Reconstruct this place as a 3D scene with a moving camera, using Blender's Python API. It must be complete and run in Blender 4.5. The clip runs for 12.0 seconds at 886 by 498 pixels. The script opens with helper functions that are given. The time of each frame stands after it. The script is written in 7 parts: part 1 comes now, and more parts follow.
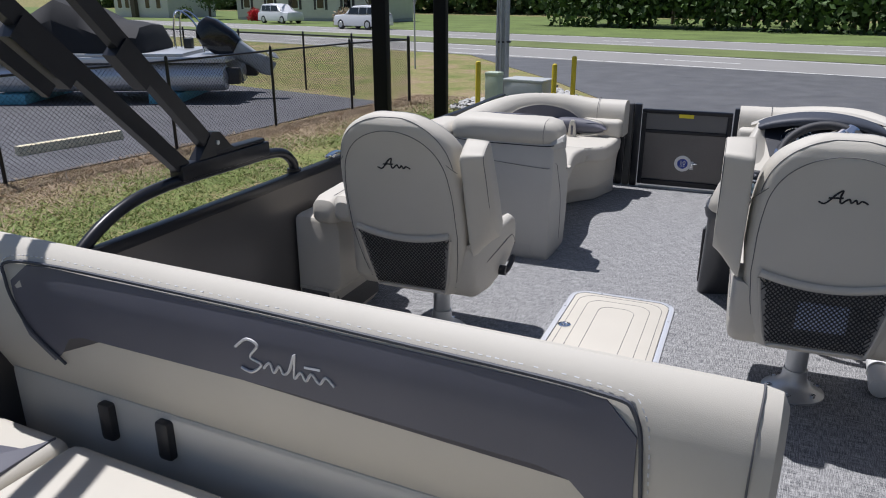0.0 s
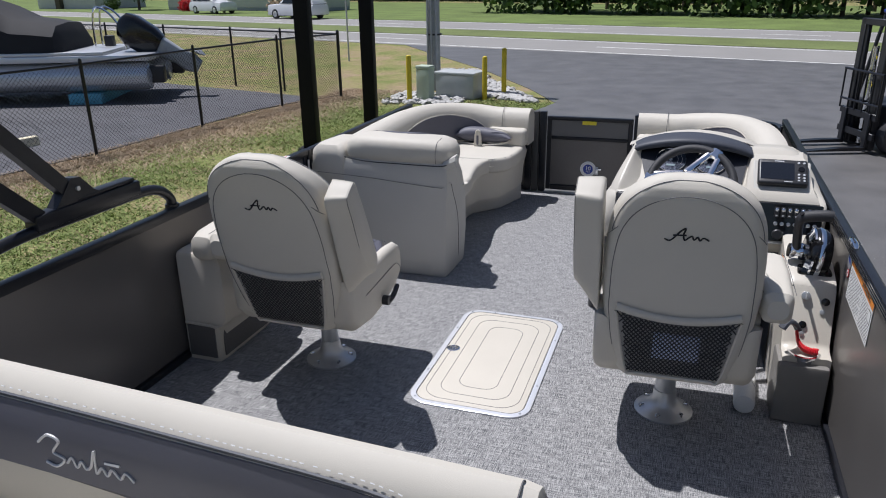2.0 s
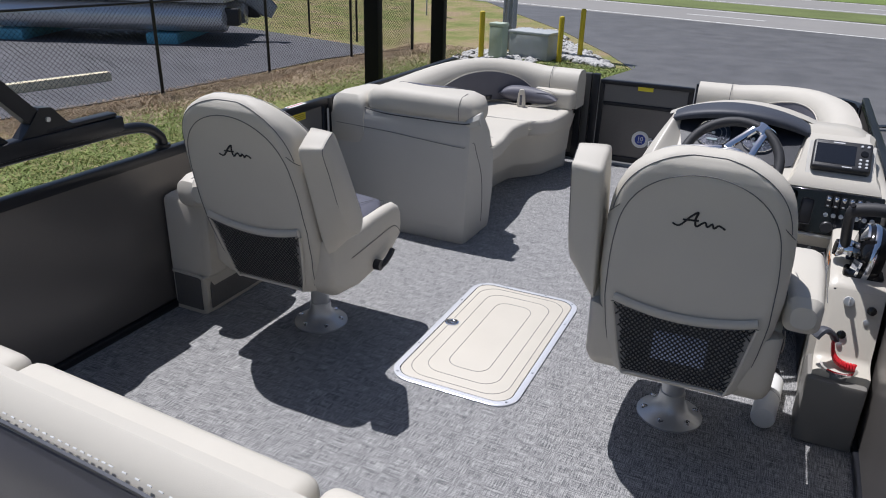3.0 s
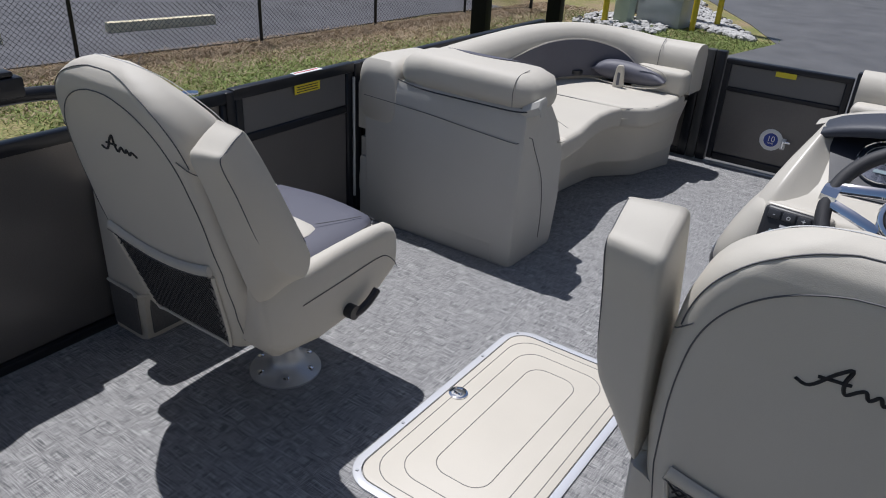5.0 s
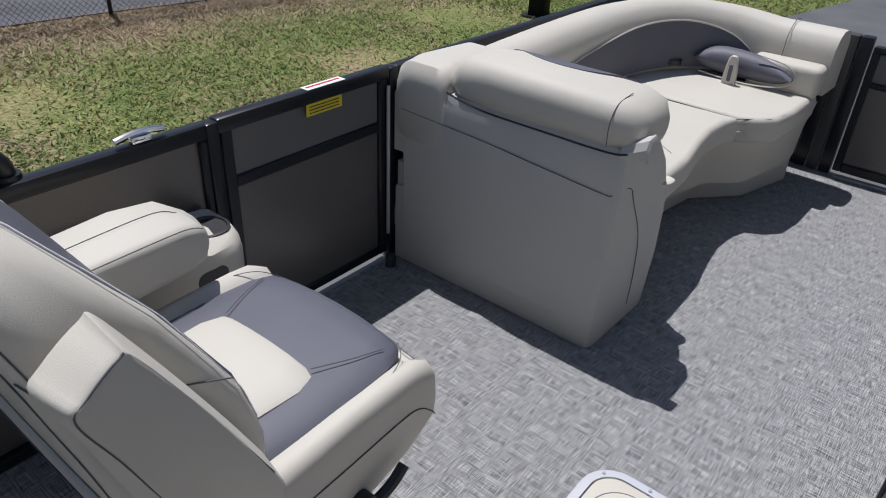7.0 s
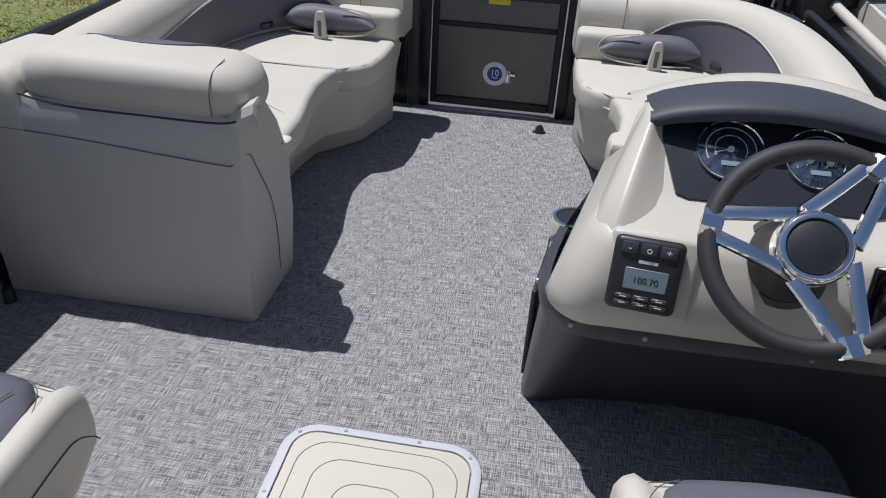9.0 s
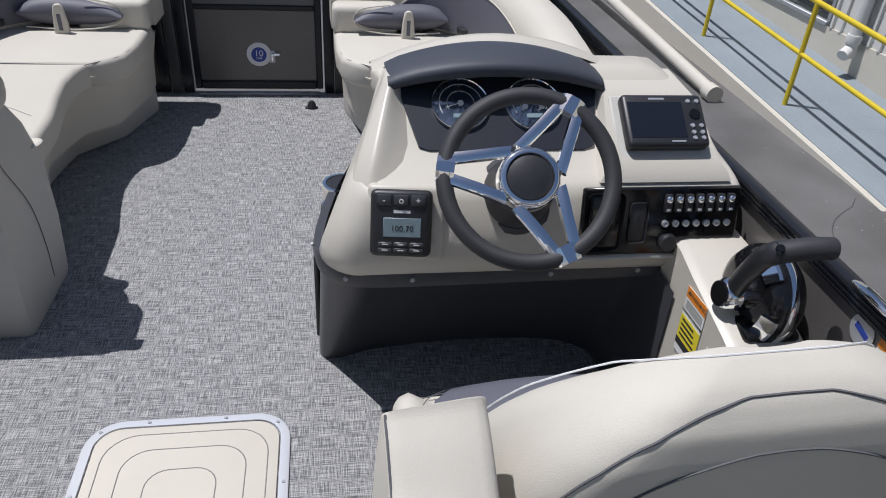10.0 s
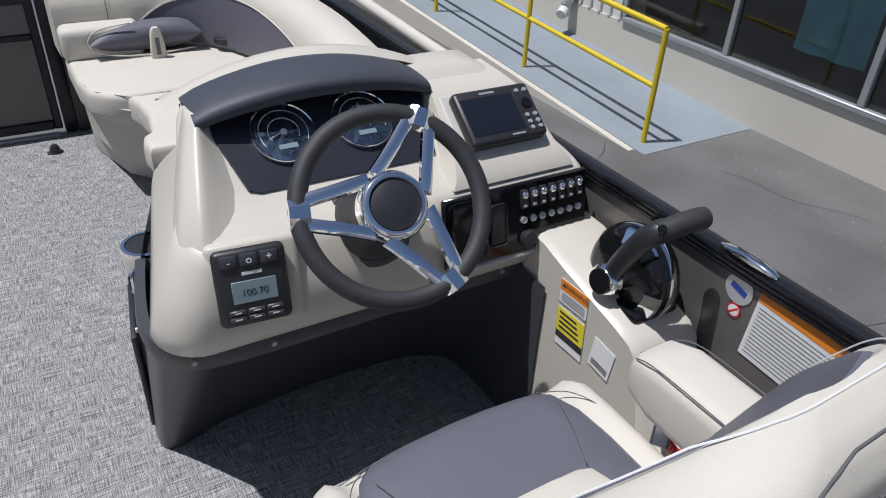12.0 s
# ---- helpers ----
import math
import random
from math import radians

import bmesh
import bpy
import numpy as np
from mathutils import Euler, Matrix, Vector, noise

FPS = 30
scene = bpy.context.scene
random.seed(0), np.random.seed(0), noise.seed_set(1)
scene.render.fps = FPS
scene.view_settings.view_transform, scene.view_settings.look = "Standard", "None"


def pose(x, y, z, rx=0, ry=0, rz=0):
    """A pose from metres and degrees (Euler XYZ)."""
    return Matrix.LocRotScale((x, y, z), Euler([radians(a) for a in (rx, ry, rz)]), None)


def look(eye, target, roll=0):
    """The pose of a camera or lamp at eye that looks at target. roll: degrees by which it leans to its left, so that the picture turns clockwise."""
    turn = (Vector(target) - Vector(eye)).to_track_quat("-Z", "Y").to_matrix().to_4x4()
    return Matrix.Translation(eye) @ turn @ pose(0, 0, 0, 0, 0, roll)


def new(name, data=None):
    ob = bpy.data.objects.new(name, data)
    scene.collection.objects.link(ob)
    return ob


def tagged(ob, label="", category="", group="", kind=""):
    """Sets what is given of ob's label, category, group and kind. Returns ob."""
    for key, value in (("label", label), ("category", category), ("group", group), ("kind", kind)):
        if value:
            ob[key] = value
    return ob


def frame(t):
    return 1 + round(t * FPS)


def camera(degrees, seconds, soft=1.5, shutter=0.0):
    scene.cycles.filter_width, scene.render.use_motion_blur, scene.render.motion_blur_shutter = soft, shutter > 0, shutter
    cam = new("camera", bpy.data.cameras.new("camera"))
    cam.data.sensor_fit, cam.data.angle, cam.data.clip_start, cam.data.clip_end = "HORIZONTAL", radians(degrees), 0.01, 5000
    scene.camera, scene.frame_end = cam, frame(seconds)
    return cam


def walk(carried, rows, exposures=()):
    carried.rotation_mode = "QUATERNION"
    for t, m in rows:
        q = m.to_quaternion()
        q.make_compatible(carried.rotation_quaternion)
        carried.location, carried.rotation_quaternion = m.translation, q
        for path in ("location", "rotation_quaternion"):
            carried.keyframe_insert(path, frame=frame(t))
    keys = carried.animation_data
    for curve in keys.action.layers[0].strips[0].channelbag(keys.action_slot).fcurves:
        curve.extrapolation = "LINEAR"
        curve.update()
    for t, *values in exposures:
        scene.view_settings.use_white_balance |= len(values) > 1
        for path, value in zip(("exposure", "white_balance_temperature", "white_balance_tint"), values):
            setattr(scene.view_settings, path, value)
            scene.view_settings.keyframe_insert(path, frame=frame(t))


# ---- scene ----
cam = camera(62.8, 12.0, 1.05)
PATH = [
    (0, (0.454, -0.015, 1.35), (-0.287, 1.721, 0.688), -0.2),
    (0.5, (0.491, -0.004, 1.406), (-0.155, 1.775, 0.759), -1.2),
    (1, (0.522, -0.003, 1.472), (-0.062, 1.795, 0.82), -2.0),
    (1.5, (0.581, 0.016, 1.508), (0.023, 1.82, 0.849), -1.8),
    (2, (0.688, 0.126, 1.515), (0.083, 1.901, 0.818), -0.8),
    (2.5, (0.797, 0.277, 1.479), (0.121, 2.006, 0.735), 0.4),
    (3, (0.847, 0.456, 1.439), (0.081, 2.123, 0.643), 1.6),
    (3.2, (0.855, 0.531, 1.423), (0.058, 2.175, 0.61), 2.0),
    (4.8, (0.745, 1.281, 1.322), (-0.23, 2.777, 0.423), 3.4),
    (5, (0.704, 1.369, 1.325), (-0.295, 2.847, 0.42), 3.2),
    (5.5, (0.586, 1.571, 1.326), (-0.47, 2.993, 0.398), 3.1),
    (6, (0.469, 1.777, 1.317), (-0.632, 3.148, 0.363), 2.7),
    (6.5, (0.334, 1.923, 1.312), (-0.782, 3.253, 0.32), 2.2),
    (6.7, (0.245, 1.963, 1.335), (-0.849, 3.285, 0.309), 2.3),
    (8.3, (0.172, 2.037, 1.319), (-0.501, 3.587, 0.249), 1.9),
    (8.5, (0.194, 2.04, 1.309), (-0.352, 3.64, 0.241), 2.4),
    (8.8, (0.226, 2.035, 1.33), (-0.11, 3.685, 0.251), 3.5),
    (9, (0.27, 2.002, 1.323), (0.049, 3.681, 0.258), 3.2),
    (9.5, (0.326, 1.938, 1.349), (0.389, 3.623, 0.273), 3.9),
    (10, (0.354, 1.883, 1.365), (0.652, 3.533, 0.274), 4.0),
    (10.5, (0.345, 1.875, 1.382), (0.86, 3.469, 0.29), 4.2),
    (11, (0.273, 1.928, 1.383), (0.972, 3.453, 0.294), 3.9),
    (11.5, (0.219, 2.012, 1.363), (1.035, 3.479, 0.276), 3.4),
    (12, (0.24, 2.112, 1.344), (1.121, 3.543, 0.259), 3.1),
]
walk(cam, [(t, look(eye, target, roll)) for t, eye, target, roll in PATH], [(0.0, 0.27, 6090, 14), (2.5, 0.27, 6100, 14), (5.0, 0.09, 6110, 13), (9.0, 0.11, 6110, 13), (12.0, 0.16, 6110, 13)])

# ---- world, sun, exposure ----
GROUND = -1.15
TO_SUN = Vector((-0.345, 0.105, 1.0)).normalized()
world = bpy.data.worlds.new("sky")
scene.world = world
world.use_nodes = True
wn = world.node_tree.nodes
sky = wn.new("ShaderNodeTexSky")
sky.sky_type = "NISHITA"
sky.sun_disc = False
sky.sun_elevation = math.asin(TO_SUN.z)
sky.sun_rotation = math.atan2(TO_SUN.x, TO_SUN.y)
wn["Background"].inputs["Strength"].default_value = 0.057
world.node_tree.links.new(sky.outputs[0], wn["Background"].inputs["Color"])
sun = new("sun", bpy.data.lights.new("sun", "SUN"))
sun.data.energy = 3.95
sun.data.angle = radians(0.55)
sun.data.color = (1.0, 0.975, 0.935)
sun.matrix_world = look((0, 0, 30), Vector((0, 0, 30)) - TO_SUN)
scene.view_settings.exposure = 0.0


# ---- materials ----
def material(name, color, rough=0.6, vary=0.12, scale=8.0, grain=0.0, grain_scale=300.0, metal=0.0, spec=0.5, island=0.0, coat=0.0, stretch=(1, 1, 1)):
    m = bpy.data.materials.new(name)
    m.use_nodes = True
    nt = m.node_tree
    b = nt.nodes["Principled BSDF"]
    b.inputs["Roughness"].default_value = rough
    b.inputs["Metallic"].default_value = metal
    b.inputs["Specular IOR Level"].default_value = spec
    b.inputs["Coat Weight"].default_value = coat
    co = nt.nodes.new("ShaderNodeTexCoord")
    mp = nt.nodes.new("ShaderNodeMapping")
    mp.inputs["Scale"].default_value = stretch
    nt.links.new(co.outputs["Object"], mp.inputs["Vector"])
    n1 = nt.nodes.new("ShaderNodeTexNoise")
    n1.inputs["Scale"].default_value = scale
    n1.inputs["Detail"].default_value = 6
    n2 = nt.nodes.new("ShaderNodeTexNoise")
    n2.inputs["Scale"].default_value = grain_scale
    n2.inputs["Detail"].default_value = 3
    for n in (n1, n2):
        nt.links.new(mp.outputs[0], n.inputs["Vector"])
    mix = nt.nodes.new("ShaderNodeMix")
    mix.data_type = "RGBA"
    mix.inputs[6].default_value = (*[c * (1 - vary) for c in color], 1)
    mix.inputs[7].default_value = (*[min(1, c * (1 + vary)) for c in color], 1)
    add = nt.nodes.new("ShaderNodeMath")
    add.operation = "MULTIPLY_ADD"
    add.inputs[1].default_value = 0.5
    nt.links.new(n2.outputs["Fac"], add.inputs[0])
    half = nt.nodes.new("ShaderNodeMath")
    half.operation = "MULTIPLY"
    half.inputs[1].default_value = 0.5
    nt.links.new(n1.outputs["Fac"], half.inputs[0])
    nt.links.new(half.outputs[0], add.inputs[2])
    if island:
        geo = nt.nodes.new("ShaderNodeNewGeometry")
        jit = nt.nodes.new("ShaderNodeMath")
        jit.operation = "MULTIPLY_ADD"
        jit.inputs[1].default_value = island
        nt.links.new(geo.outputs["Random Per Island"], jit.inputs[0])
        nt.links.new(add.outputs[0], jit.inputs[2])
        add = jit
    ramp = nt.nodes.new("ShaderNodeMapRange")
    ramp.inputs["From Min"].default_value = 0.3
    ramp.inputs["From Max"].default_value = 0.7 + island
    nt.links.new(add.outputs[0], ramp.inputs["Value"])
    nt.links.new(ramp.outputs[0], mix.inputs[0])
    nt.links.new(mix.outputs[2], b.inputs["Base Color"])
    if grain:
        bump = nt.nodes.new("ShaderNodeBump")
        bump.inputs["Strength"].default_value = grain
        bump.inputs["Distance"].default_value = 0.002
        nt.links.new(n2.outputs["Fac"], bump.inputs["Height"])
        nt.links.new(bump.outputs[0], b.inputs["Normal"])
    return m


def carpet_material():
    # woven vinyl flooring: crossing light and dark threads
    m = bpy.data.materials.new("woven_vinyl")
    m.use_nodes = True
    nt = m.node_tree
    b = nt.nodes["Principled BSDF"]
    b.inputs["Roughness"].default_value = 0.75
    b.inputs["Specular IOR Level"].default_value = 0.25
    co = nt.nodes.new("ShaderNodeTexCoord")
    values = []
    for stretch in ((14, 560, 1), (560, 22, 1), (330, 330, 1)):
        mp = nt.nodes.new("ShaderNodeMapping")
        mp.inputs["Scale"].default_value = stretch
        nt.links.new(co.outputs["Object"], mp.inputs["Vector"])
        n = nt.nodes.new("ShaderNodeTexNoise")
        n.inputs["Scale"].default_value = 1.0
        n.inputs["Detail"].default_value = 2
        n.inputs["Roughness"].default_value = 0.7
        nt.links.new(mp.outputs[0], n.inputs["Vector"])
        values.append(n)
    a = nt.nodes.new("ShaderNodeMath")
    a.operation = "ADD"
    nt.links.new(values[0].outputs["Fac"], a.inputs[0])
    nt.links.new(values[1].outputs["Fac"], a.inputs[1])
    c = nt.nodes.new("ShaderNodeMath")
    c.operation = "MULTIPLY_ADD"
    c.inputs[1].default_value = 0.22
    nt.links.new(values[2].outputs["Fac"], c.inputs[0])
    nt.links.new(a.outputs[0], c.inputs[2])
    r = nt.nodes.new("ShaderNodeValToRGB")
    r.color_ramp.elements[0].position = 0.488
    r.color_ramp.elements[0].color = (0.095, 0.096, 0.102, 1)
    r.color_ramp.elements[1].position = 0.645
    r.color_ramp.elements[1].color = (0.46, 0.455, 0.445, 1)
    half = nt.nodes.new("ShaderNodeMath")
    half.operation = "MULTIPLY"
    half.inputs[1].default_value = 0.5
    nt.links.new(c.outputs[0], half.inputs[0])
    nt.links.new(half.outputs[0], r.inputs[0])
    nt.links.new(r.outputs[0], b.inputs["Base Color"])
    bump = nt.nodes.new("ShaderNodeBump")
    bump.inputs["Strength"].default_value = 0.5
    bump.inputs["Distance"].default_value = 0.002
    nt.links.new(a.outputs[0], bump.inputs["Height"])
    nt.links.new(bump.outputs[0], b.inputs["Normal"])
    return m


def ground_material():
    # mown grass with dry patches, bare brown strip beside the fence
    m = bpy.data.materials.new("grass_soil")
    m.use_nodes = True
    nt = m.node_tree
    b = nt.nodes["Principled BSDF"]
    b.inputs["Roughness"].default_value = 0.95
    b.inputs["Specular IOR Level"].default_value = 0.1
    co = nt.nodes.new("ShaderNodeTexCoord")
    big = nt.nodes.new("ShaderNodeTexNoise")
    big.inputs["Scale"].default_value = 0.7
    big.inputs["Detail"].default_value = 7
    big.inputs["Roughness"].default_value = 0.7
    fine = nt.nodes.new("ShaderNodeTexNoise")
    fine.inputs["Scale"].default_value = 28
    fine.inputs["Detail"].default_value = 5
    for n in (big, fine):
        nt.links.new(co.outputs["Object"], n.inputs["Vector"])
    r = nt.nodes.new("ShaderNodeValToRGB")
    e = r.color_ramp.elements
    e[0].position, e[0].color = 0.38, (0.31, 0.235, 0.15, 1)
    e[1].position, e[1].color = 0.62, (0.17, 0.20, 0.065, 1)
    mid = e.new(0.48)
    mid.color = (0.26, 0.235, 0.105, 1)
    nt.links.new(big.outputs["Fac"], r.inputs[0])
    mul = nt.nodes.new("ShaderNodeMix")
    mul.data_type = "RGBA"
    mul.blend_type = "MULTIPLY"
    mul.inputs[0].default_value = 1.0
    nt.links.new(r.outputs[0], mul.inputs[6])
    r2 = nt.nodes.new("ShaderNodeValToRGB")
    r2.color_ramp.elements[0].position, r2.color_ramp.elements[0].color = 0.3, (0.45, 0.45, 0.45, 1)
    r2.color_ramp.elements[1].position, r2.color_ramp.elements[1].color = 0.7, (1.4, 1.4, 1.4, 1)
    nt.links.new(fine.outputs["Fac"], r2.inputs[0])
    nt.links.new(r2.outputs[0], mul.inputs[7])
    nt.links.new(mul.outputs[2], b.inputs["Base Color"])
    return m


CREAM = material("cream_vinyl", (0.565, 0.53, 0.46), 0.56, 0.05, 5, 0.25, 900, spec=0.35)
GREY = material("grey_vinyl", (0.115, 0.115, 0.14), 0.5, 0.10, 6, 0.25, 900, spec=0.35)
DARKVINYL = material("dark_grey_vinyl", (0.055, 0.06, 0.075), 0.5, 0.12, 6, 0.2, 900, spec=0.35)
BASE = material("moulded_base", (0.52, 0.505, 0.465), 0.6, 0.05, 4, 0.25, 600, spec=0.3)
GEL = material("cream_gelcoat", (0.55, 0.515, 0.445), 0.37, 0.04, 3, 0.04, 400, spec=0.4, coat=0.06)
CARPET = carpet_material()
STITCH = material("seam_thread", (0.11, 0.11, 0.115), 0.8)
THREAD = material("light_thread", (0.72, 0.72, 0.72), 0.7)
TAUPE = material("taupe_plastic", (0.20, 0.19, 0.175), 0.5, 0.1, 5, 0.15, 500)
COLUMN = material("black_column_paint", (0.008, 0.008, 0.010), 0.55, 0.2, 5, 0.1, 90, spec=0.15)
STRIP = material("dull_strip", (0.05, 0.05, 0.05), 0.5, 0.1, 9)
PANEL = material("bronze_panel", (0.145, 0.135, 0.127), 0.33, 0.25, 2.0, 0.0, 300, metal=0.3, spec=0.5)
PANEL_LIGHT = material("grey_panel", (0.15, 0.145, 0.14), 0.4, 0.08, 2.5, spec=0.4)
RAIL = material("black_rail", (0.015, 0.016, 0.020), 0.30, 0.2, 20, 0.05, 500, spec=0.35)
BLACK = material("black_plastic", (0.024, 0.024, 0.027), 0.42, 0.2, 20, 0.1, 700)
BLACKGLOSS = material("gloss_black", (0.008, 0.008, 0.009), 0.12, 0.1, 6)
FOOTWELL = material("charcoal_plastic", (0.055, 0.056, 0.062), 0.34, 0.15, 4, 0.3, 500)
RUBBER = material("wheel_grip", (0.030, 0.030, 0.033), 0.6, 0.15, 30, 0.3, 700)
CHROME = material("chrome", (0.93, 0.94, 0.95), 0.05, 0.02, 3, metal=1.0)
ALU = material("cast_aluminium", (0.60, 0.61, 0.62), 0.35, 0.06, 20, 0.1, 300, metal=0.6)
WHITE = material("white_plastic", (0.74, 0.74, 0.72), 0.4, 0.04, 8)
HATCH = material("hatch_board", (0.57, 0.53, 0.455), 0.5, 0.04, 6, 0.15, 500)
BOXNET = material("box_net", (0.12, 0.115, 0.11), 0.8, 0.3, 250)
MESHGREY = material("pocket_net", (0.03, 0.03, 0.032), 0.8, 0.3, 200)
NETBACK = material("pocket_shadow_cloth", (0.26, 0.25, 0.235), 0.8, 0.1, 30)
LOGO = material("black_embroidery", (0.012, 0.012, 0.014), 0.7, 0.1, 200)
LOGO_SILVER = material("silver_embroidery", (0.62, 0.62, 0.63), 0.5, 0.1, 200, metal=0.3)
YELLOW = material("yellow_paint", (0.62, 0.47, 0.02), 0.45, 0.10, 9, 0.1, 200)
YELLOW_OLD = material("weathered_yellow_paint", (0.74, 0.67, 0.48), 0.75, 0.30, 9, 0.3, 150)
YELLOW_TAG = material("yellow_tag", (0.75, 0.62, 0.03), 0.5, 0.05, 20)
ORANGE = material("orange_label", (0.80, 0.25, 0.02), 0.45, 0.03, 20)
PAPER = material("label_paper", (0.78, 0.78, 0.76), 0.5, 0.03, 30)
INK = material("label_ink", (0.03, 0.03, 0.03), 0.6, 0.1, 30)
RED = material("red_plastic", (0.55, 0.012, 0.02), 0.35, 0.1, 30)
BLUE = material("blue_enamel", (0.02, 0.05, 0.30), 0.35, 0.1, 30)
ASPHALT = material("asphalt", (0.130, 0.126, 0.124), 0.42, 0.38, 1.6, 0.6, 90, spec=0.45)
LOT = material("parking_asphalt", (0.10, 0.099, 0.107), 0.75, 0.35, 1.6, 0.6, 70, spec=0.3)
ROAD = material("pale_road", (0.25, 0.24, 0.225), 0.8, 0.10, 0.5, 0.4, 60)
LINE = material("road_line_paint", (0.7, 0.7, 0.66), 0.7, 0.15, 4)
GRASS = ground_material()
MEDIAN = material("median_grass", (0.13, 0.16, 0.05), 0.95, 0.35, 0.5, 0.5, 9)
FARGRASS = material("verge_grass", (0.12, 0.165, 0.04), 0.95, 0.5, 0.5, 0.5, 9)
BLADE = material("grass_blade", (0.195, 0.25, 0.065), 0.8, 0.55, 0.9, 0, 40, island=0.5)
STRAW = material("dry_straw", (0.40, 0.305, 0.205), 0.9, 0.4, 2, 0, 40, island=0.5)
LEAF = material("tree_leaf", (0.065, 0.115, 0.024), 0.7, 0.65, 0.25, 0, 3, island=0.8)
BARK = material("bark", (0.10, 0.08, 0.06), 0.9, 0.3, 6, 0.6, 40)
CONCRETE = material("painted_wall", (0.56, 0.525, 0.45), 0.8, 0.08, 1.5, 0.3, 60)
RAMP = material("blue_grey_ramp_paint", (0.232, 0.266, 0.293), 0.7, 0.15, 1.4, 0.3, 60)
STONE = material("white_gravel", (0.46, 0.45, 0.43), 0.85, 0.3, 3, 0, 50, island=0.6)
GALV = material("galvanised_steel", (0.38, 0.40, 0.42), 0.45, 0.2, 6, 0.1, 80, metal=0.5)
BOXGREY = material("grey_cabinet_paint", (0.42, 0.44, 0.44), 0.55, 0.08, 5)
BOXGREEN = material("pale_green_cabinet_paint", (0.45, 0.52, 0.42), 0.55, 0.08, 5)
GLASS = material("window_glass", (0.012, 0.014, 0.016), 0.05, 0.1, 2, spec=0.7)
SIDING = material("pale_siding", (0.62, 0.61, 0.58), 0.8, 0.06, 2)
ROOF = material("grey_roof", (0.42, 0.43, 0.45), 0.75, 0.1, 2)
CARPAINT = material("white_car_paint", (0.75, 0.75, 0.76), 0.25, 0.03, 2, coat=0.5)
HULL = material("pontoon_aluminium", (0.62, 0.64, 0.67), 0.3, 0.10, 2, metal=0.6)
COVER = material("black_canvas", (0.016, 0.016, 0.018), 0.8, 0.2, 3, 0.3, 60)
TEAL = material("teal_block", (0.12, 0.40, 0.52), 0.6, 0.2, 6)
SHOPGLASS = material("clear_shop_glass", (0.52, 0.56, 0.56), 0.0, 0.02, 2)
SHOPGLASS.node_tree.nodes["Principled BSDF"].inputs["Transmission Weight"].default_value = 1.0
SCREEN = material("dark_screen", (0.012, 0.015, 0.022), 0.08, 0.1, 5, spec=0.6)
LCD = material("lcd_glass", (0.20, 0.27, 0.30), 0.3, 0.05, 8)
INSTRUMENT = material("instrument_panel", (0.020, 0.022, 0.030), 0.38, 0.15, 12, 0.1, 500)
DIAL = material("dial_face", (0.03, 0.045, 0.075), 0.3, 0.2, 15)


# ---- mesh helpers ----
def finish(name, bm, mat, smooth=True, angle=40):
    me = bpy.data.meshes.new(name)
    bmesh.ops.recalc_face_normals(bm, faces=bm.faces[:])
    if smooth:
        for f in bm.faces:
            f.smooth = True
        lim = radians(angle)
        for e in bm.edges:
            if len(e.link_faces) == 2 and e.calc_face_angle(0) > lim:
                e.smooth = False
    bm.to_mesh(me)
    bm.free()
    me.materials.append(mat)
    return me


def part(name, bm, mat, parent=None, label="", smooth=True, angle=40):
    ob = new(name, finish(name, bm, mat, smooth, angle))
    if parent is not None:
        ob.parent = parent
    if label:
        ob["label"] = label
    return ob


def thing(name, label, category, at=(0, 0, 0), turn=0, group="", kind=""):
    ob = new(name)
    ob.empty_display_size = 0.1
    ob.matrix_world = pose(*at, 0, 0, turn)
    return tagged(ob, label, category, group, kind)


def box(x0, x1, y0, y1, z0, z1, bevel=0.0, seg=3, m=None):
    bm = bmesh.new()
    bmesh.ops.create_cube(bm, size=1)
    bmesh.ops.scale(bm, vec=(x1 - x0, y1 - y0, z1 - z0), verts=bm.verts)
    bmesh.ops.translate(bm, vec=((x0 + x1) / 2, (y0 + y1) / 2, (z0 + z1) / 2), verts=bm.verts)
    if bevel:
        bmesh.ops.bevel(bm, geom=bm.edges[:], offset=bevel, segments=seg, profile=0.5, affect="EDGES")
    if m is not None:
        bmesh.ops.transform(bm, matrix=m, verts=bm.verts)
    return bm


def join(*bms):
    out = bmesh.new()
    for b in bms:
        tmp = bpy.data.meshes.new("tmp")
        b.to_mesh(tmp)
        b.free()
        out.from_mesh(tmp)
        bpy.data.meshes.remove(tmp)
    return out


def moved(bm, m):
    bmesh.ops.transform(bm, matrix=m, verts=bm.verts)
    return bm


def loft(rings, closed=True, caps=True):
    # rings: lists of points, equal in number
    bm = bmesh.new()
    rows = [[bm.verts.new(p) for p in ring] for ring in rings]
    n = len(rows[0])
    for a, b in zip(rows, rows[1:]):
        for i in range(n if closed else n - 1):
            j = (i + 1) % n
            bm.faces.new((a[i], a[j], b[j], b[i]))
    if caps and closed:
        bm.faces.new(rows[0])
        bm.faces.new(list(reversed(rows[-1])))
    return bm


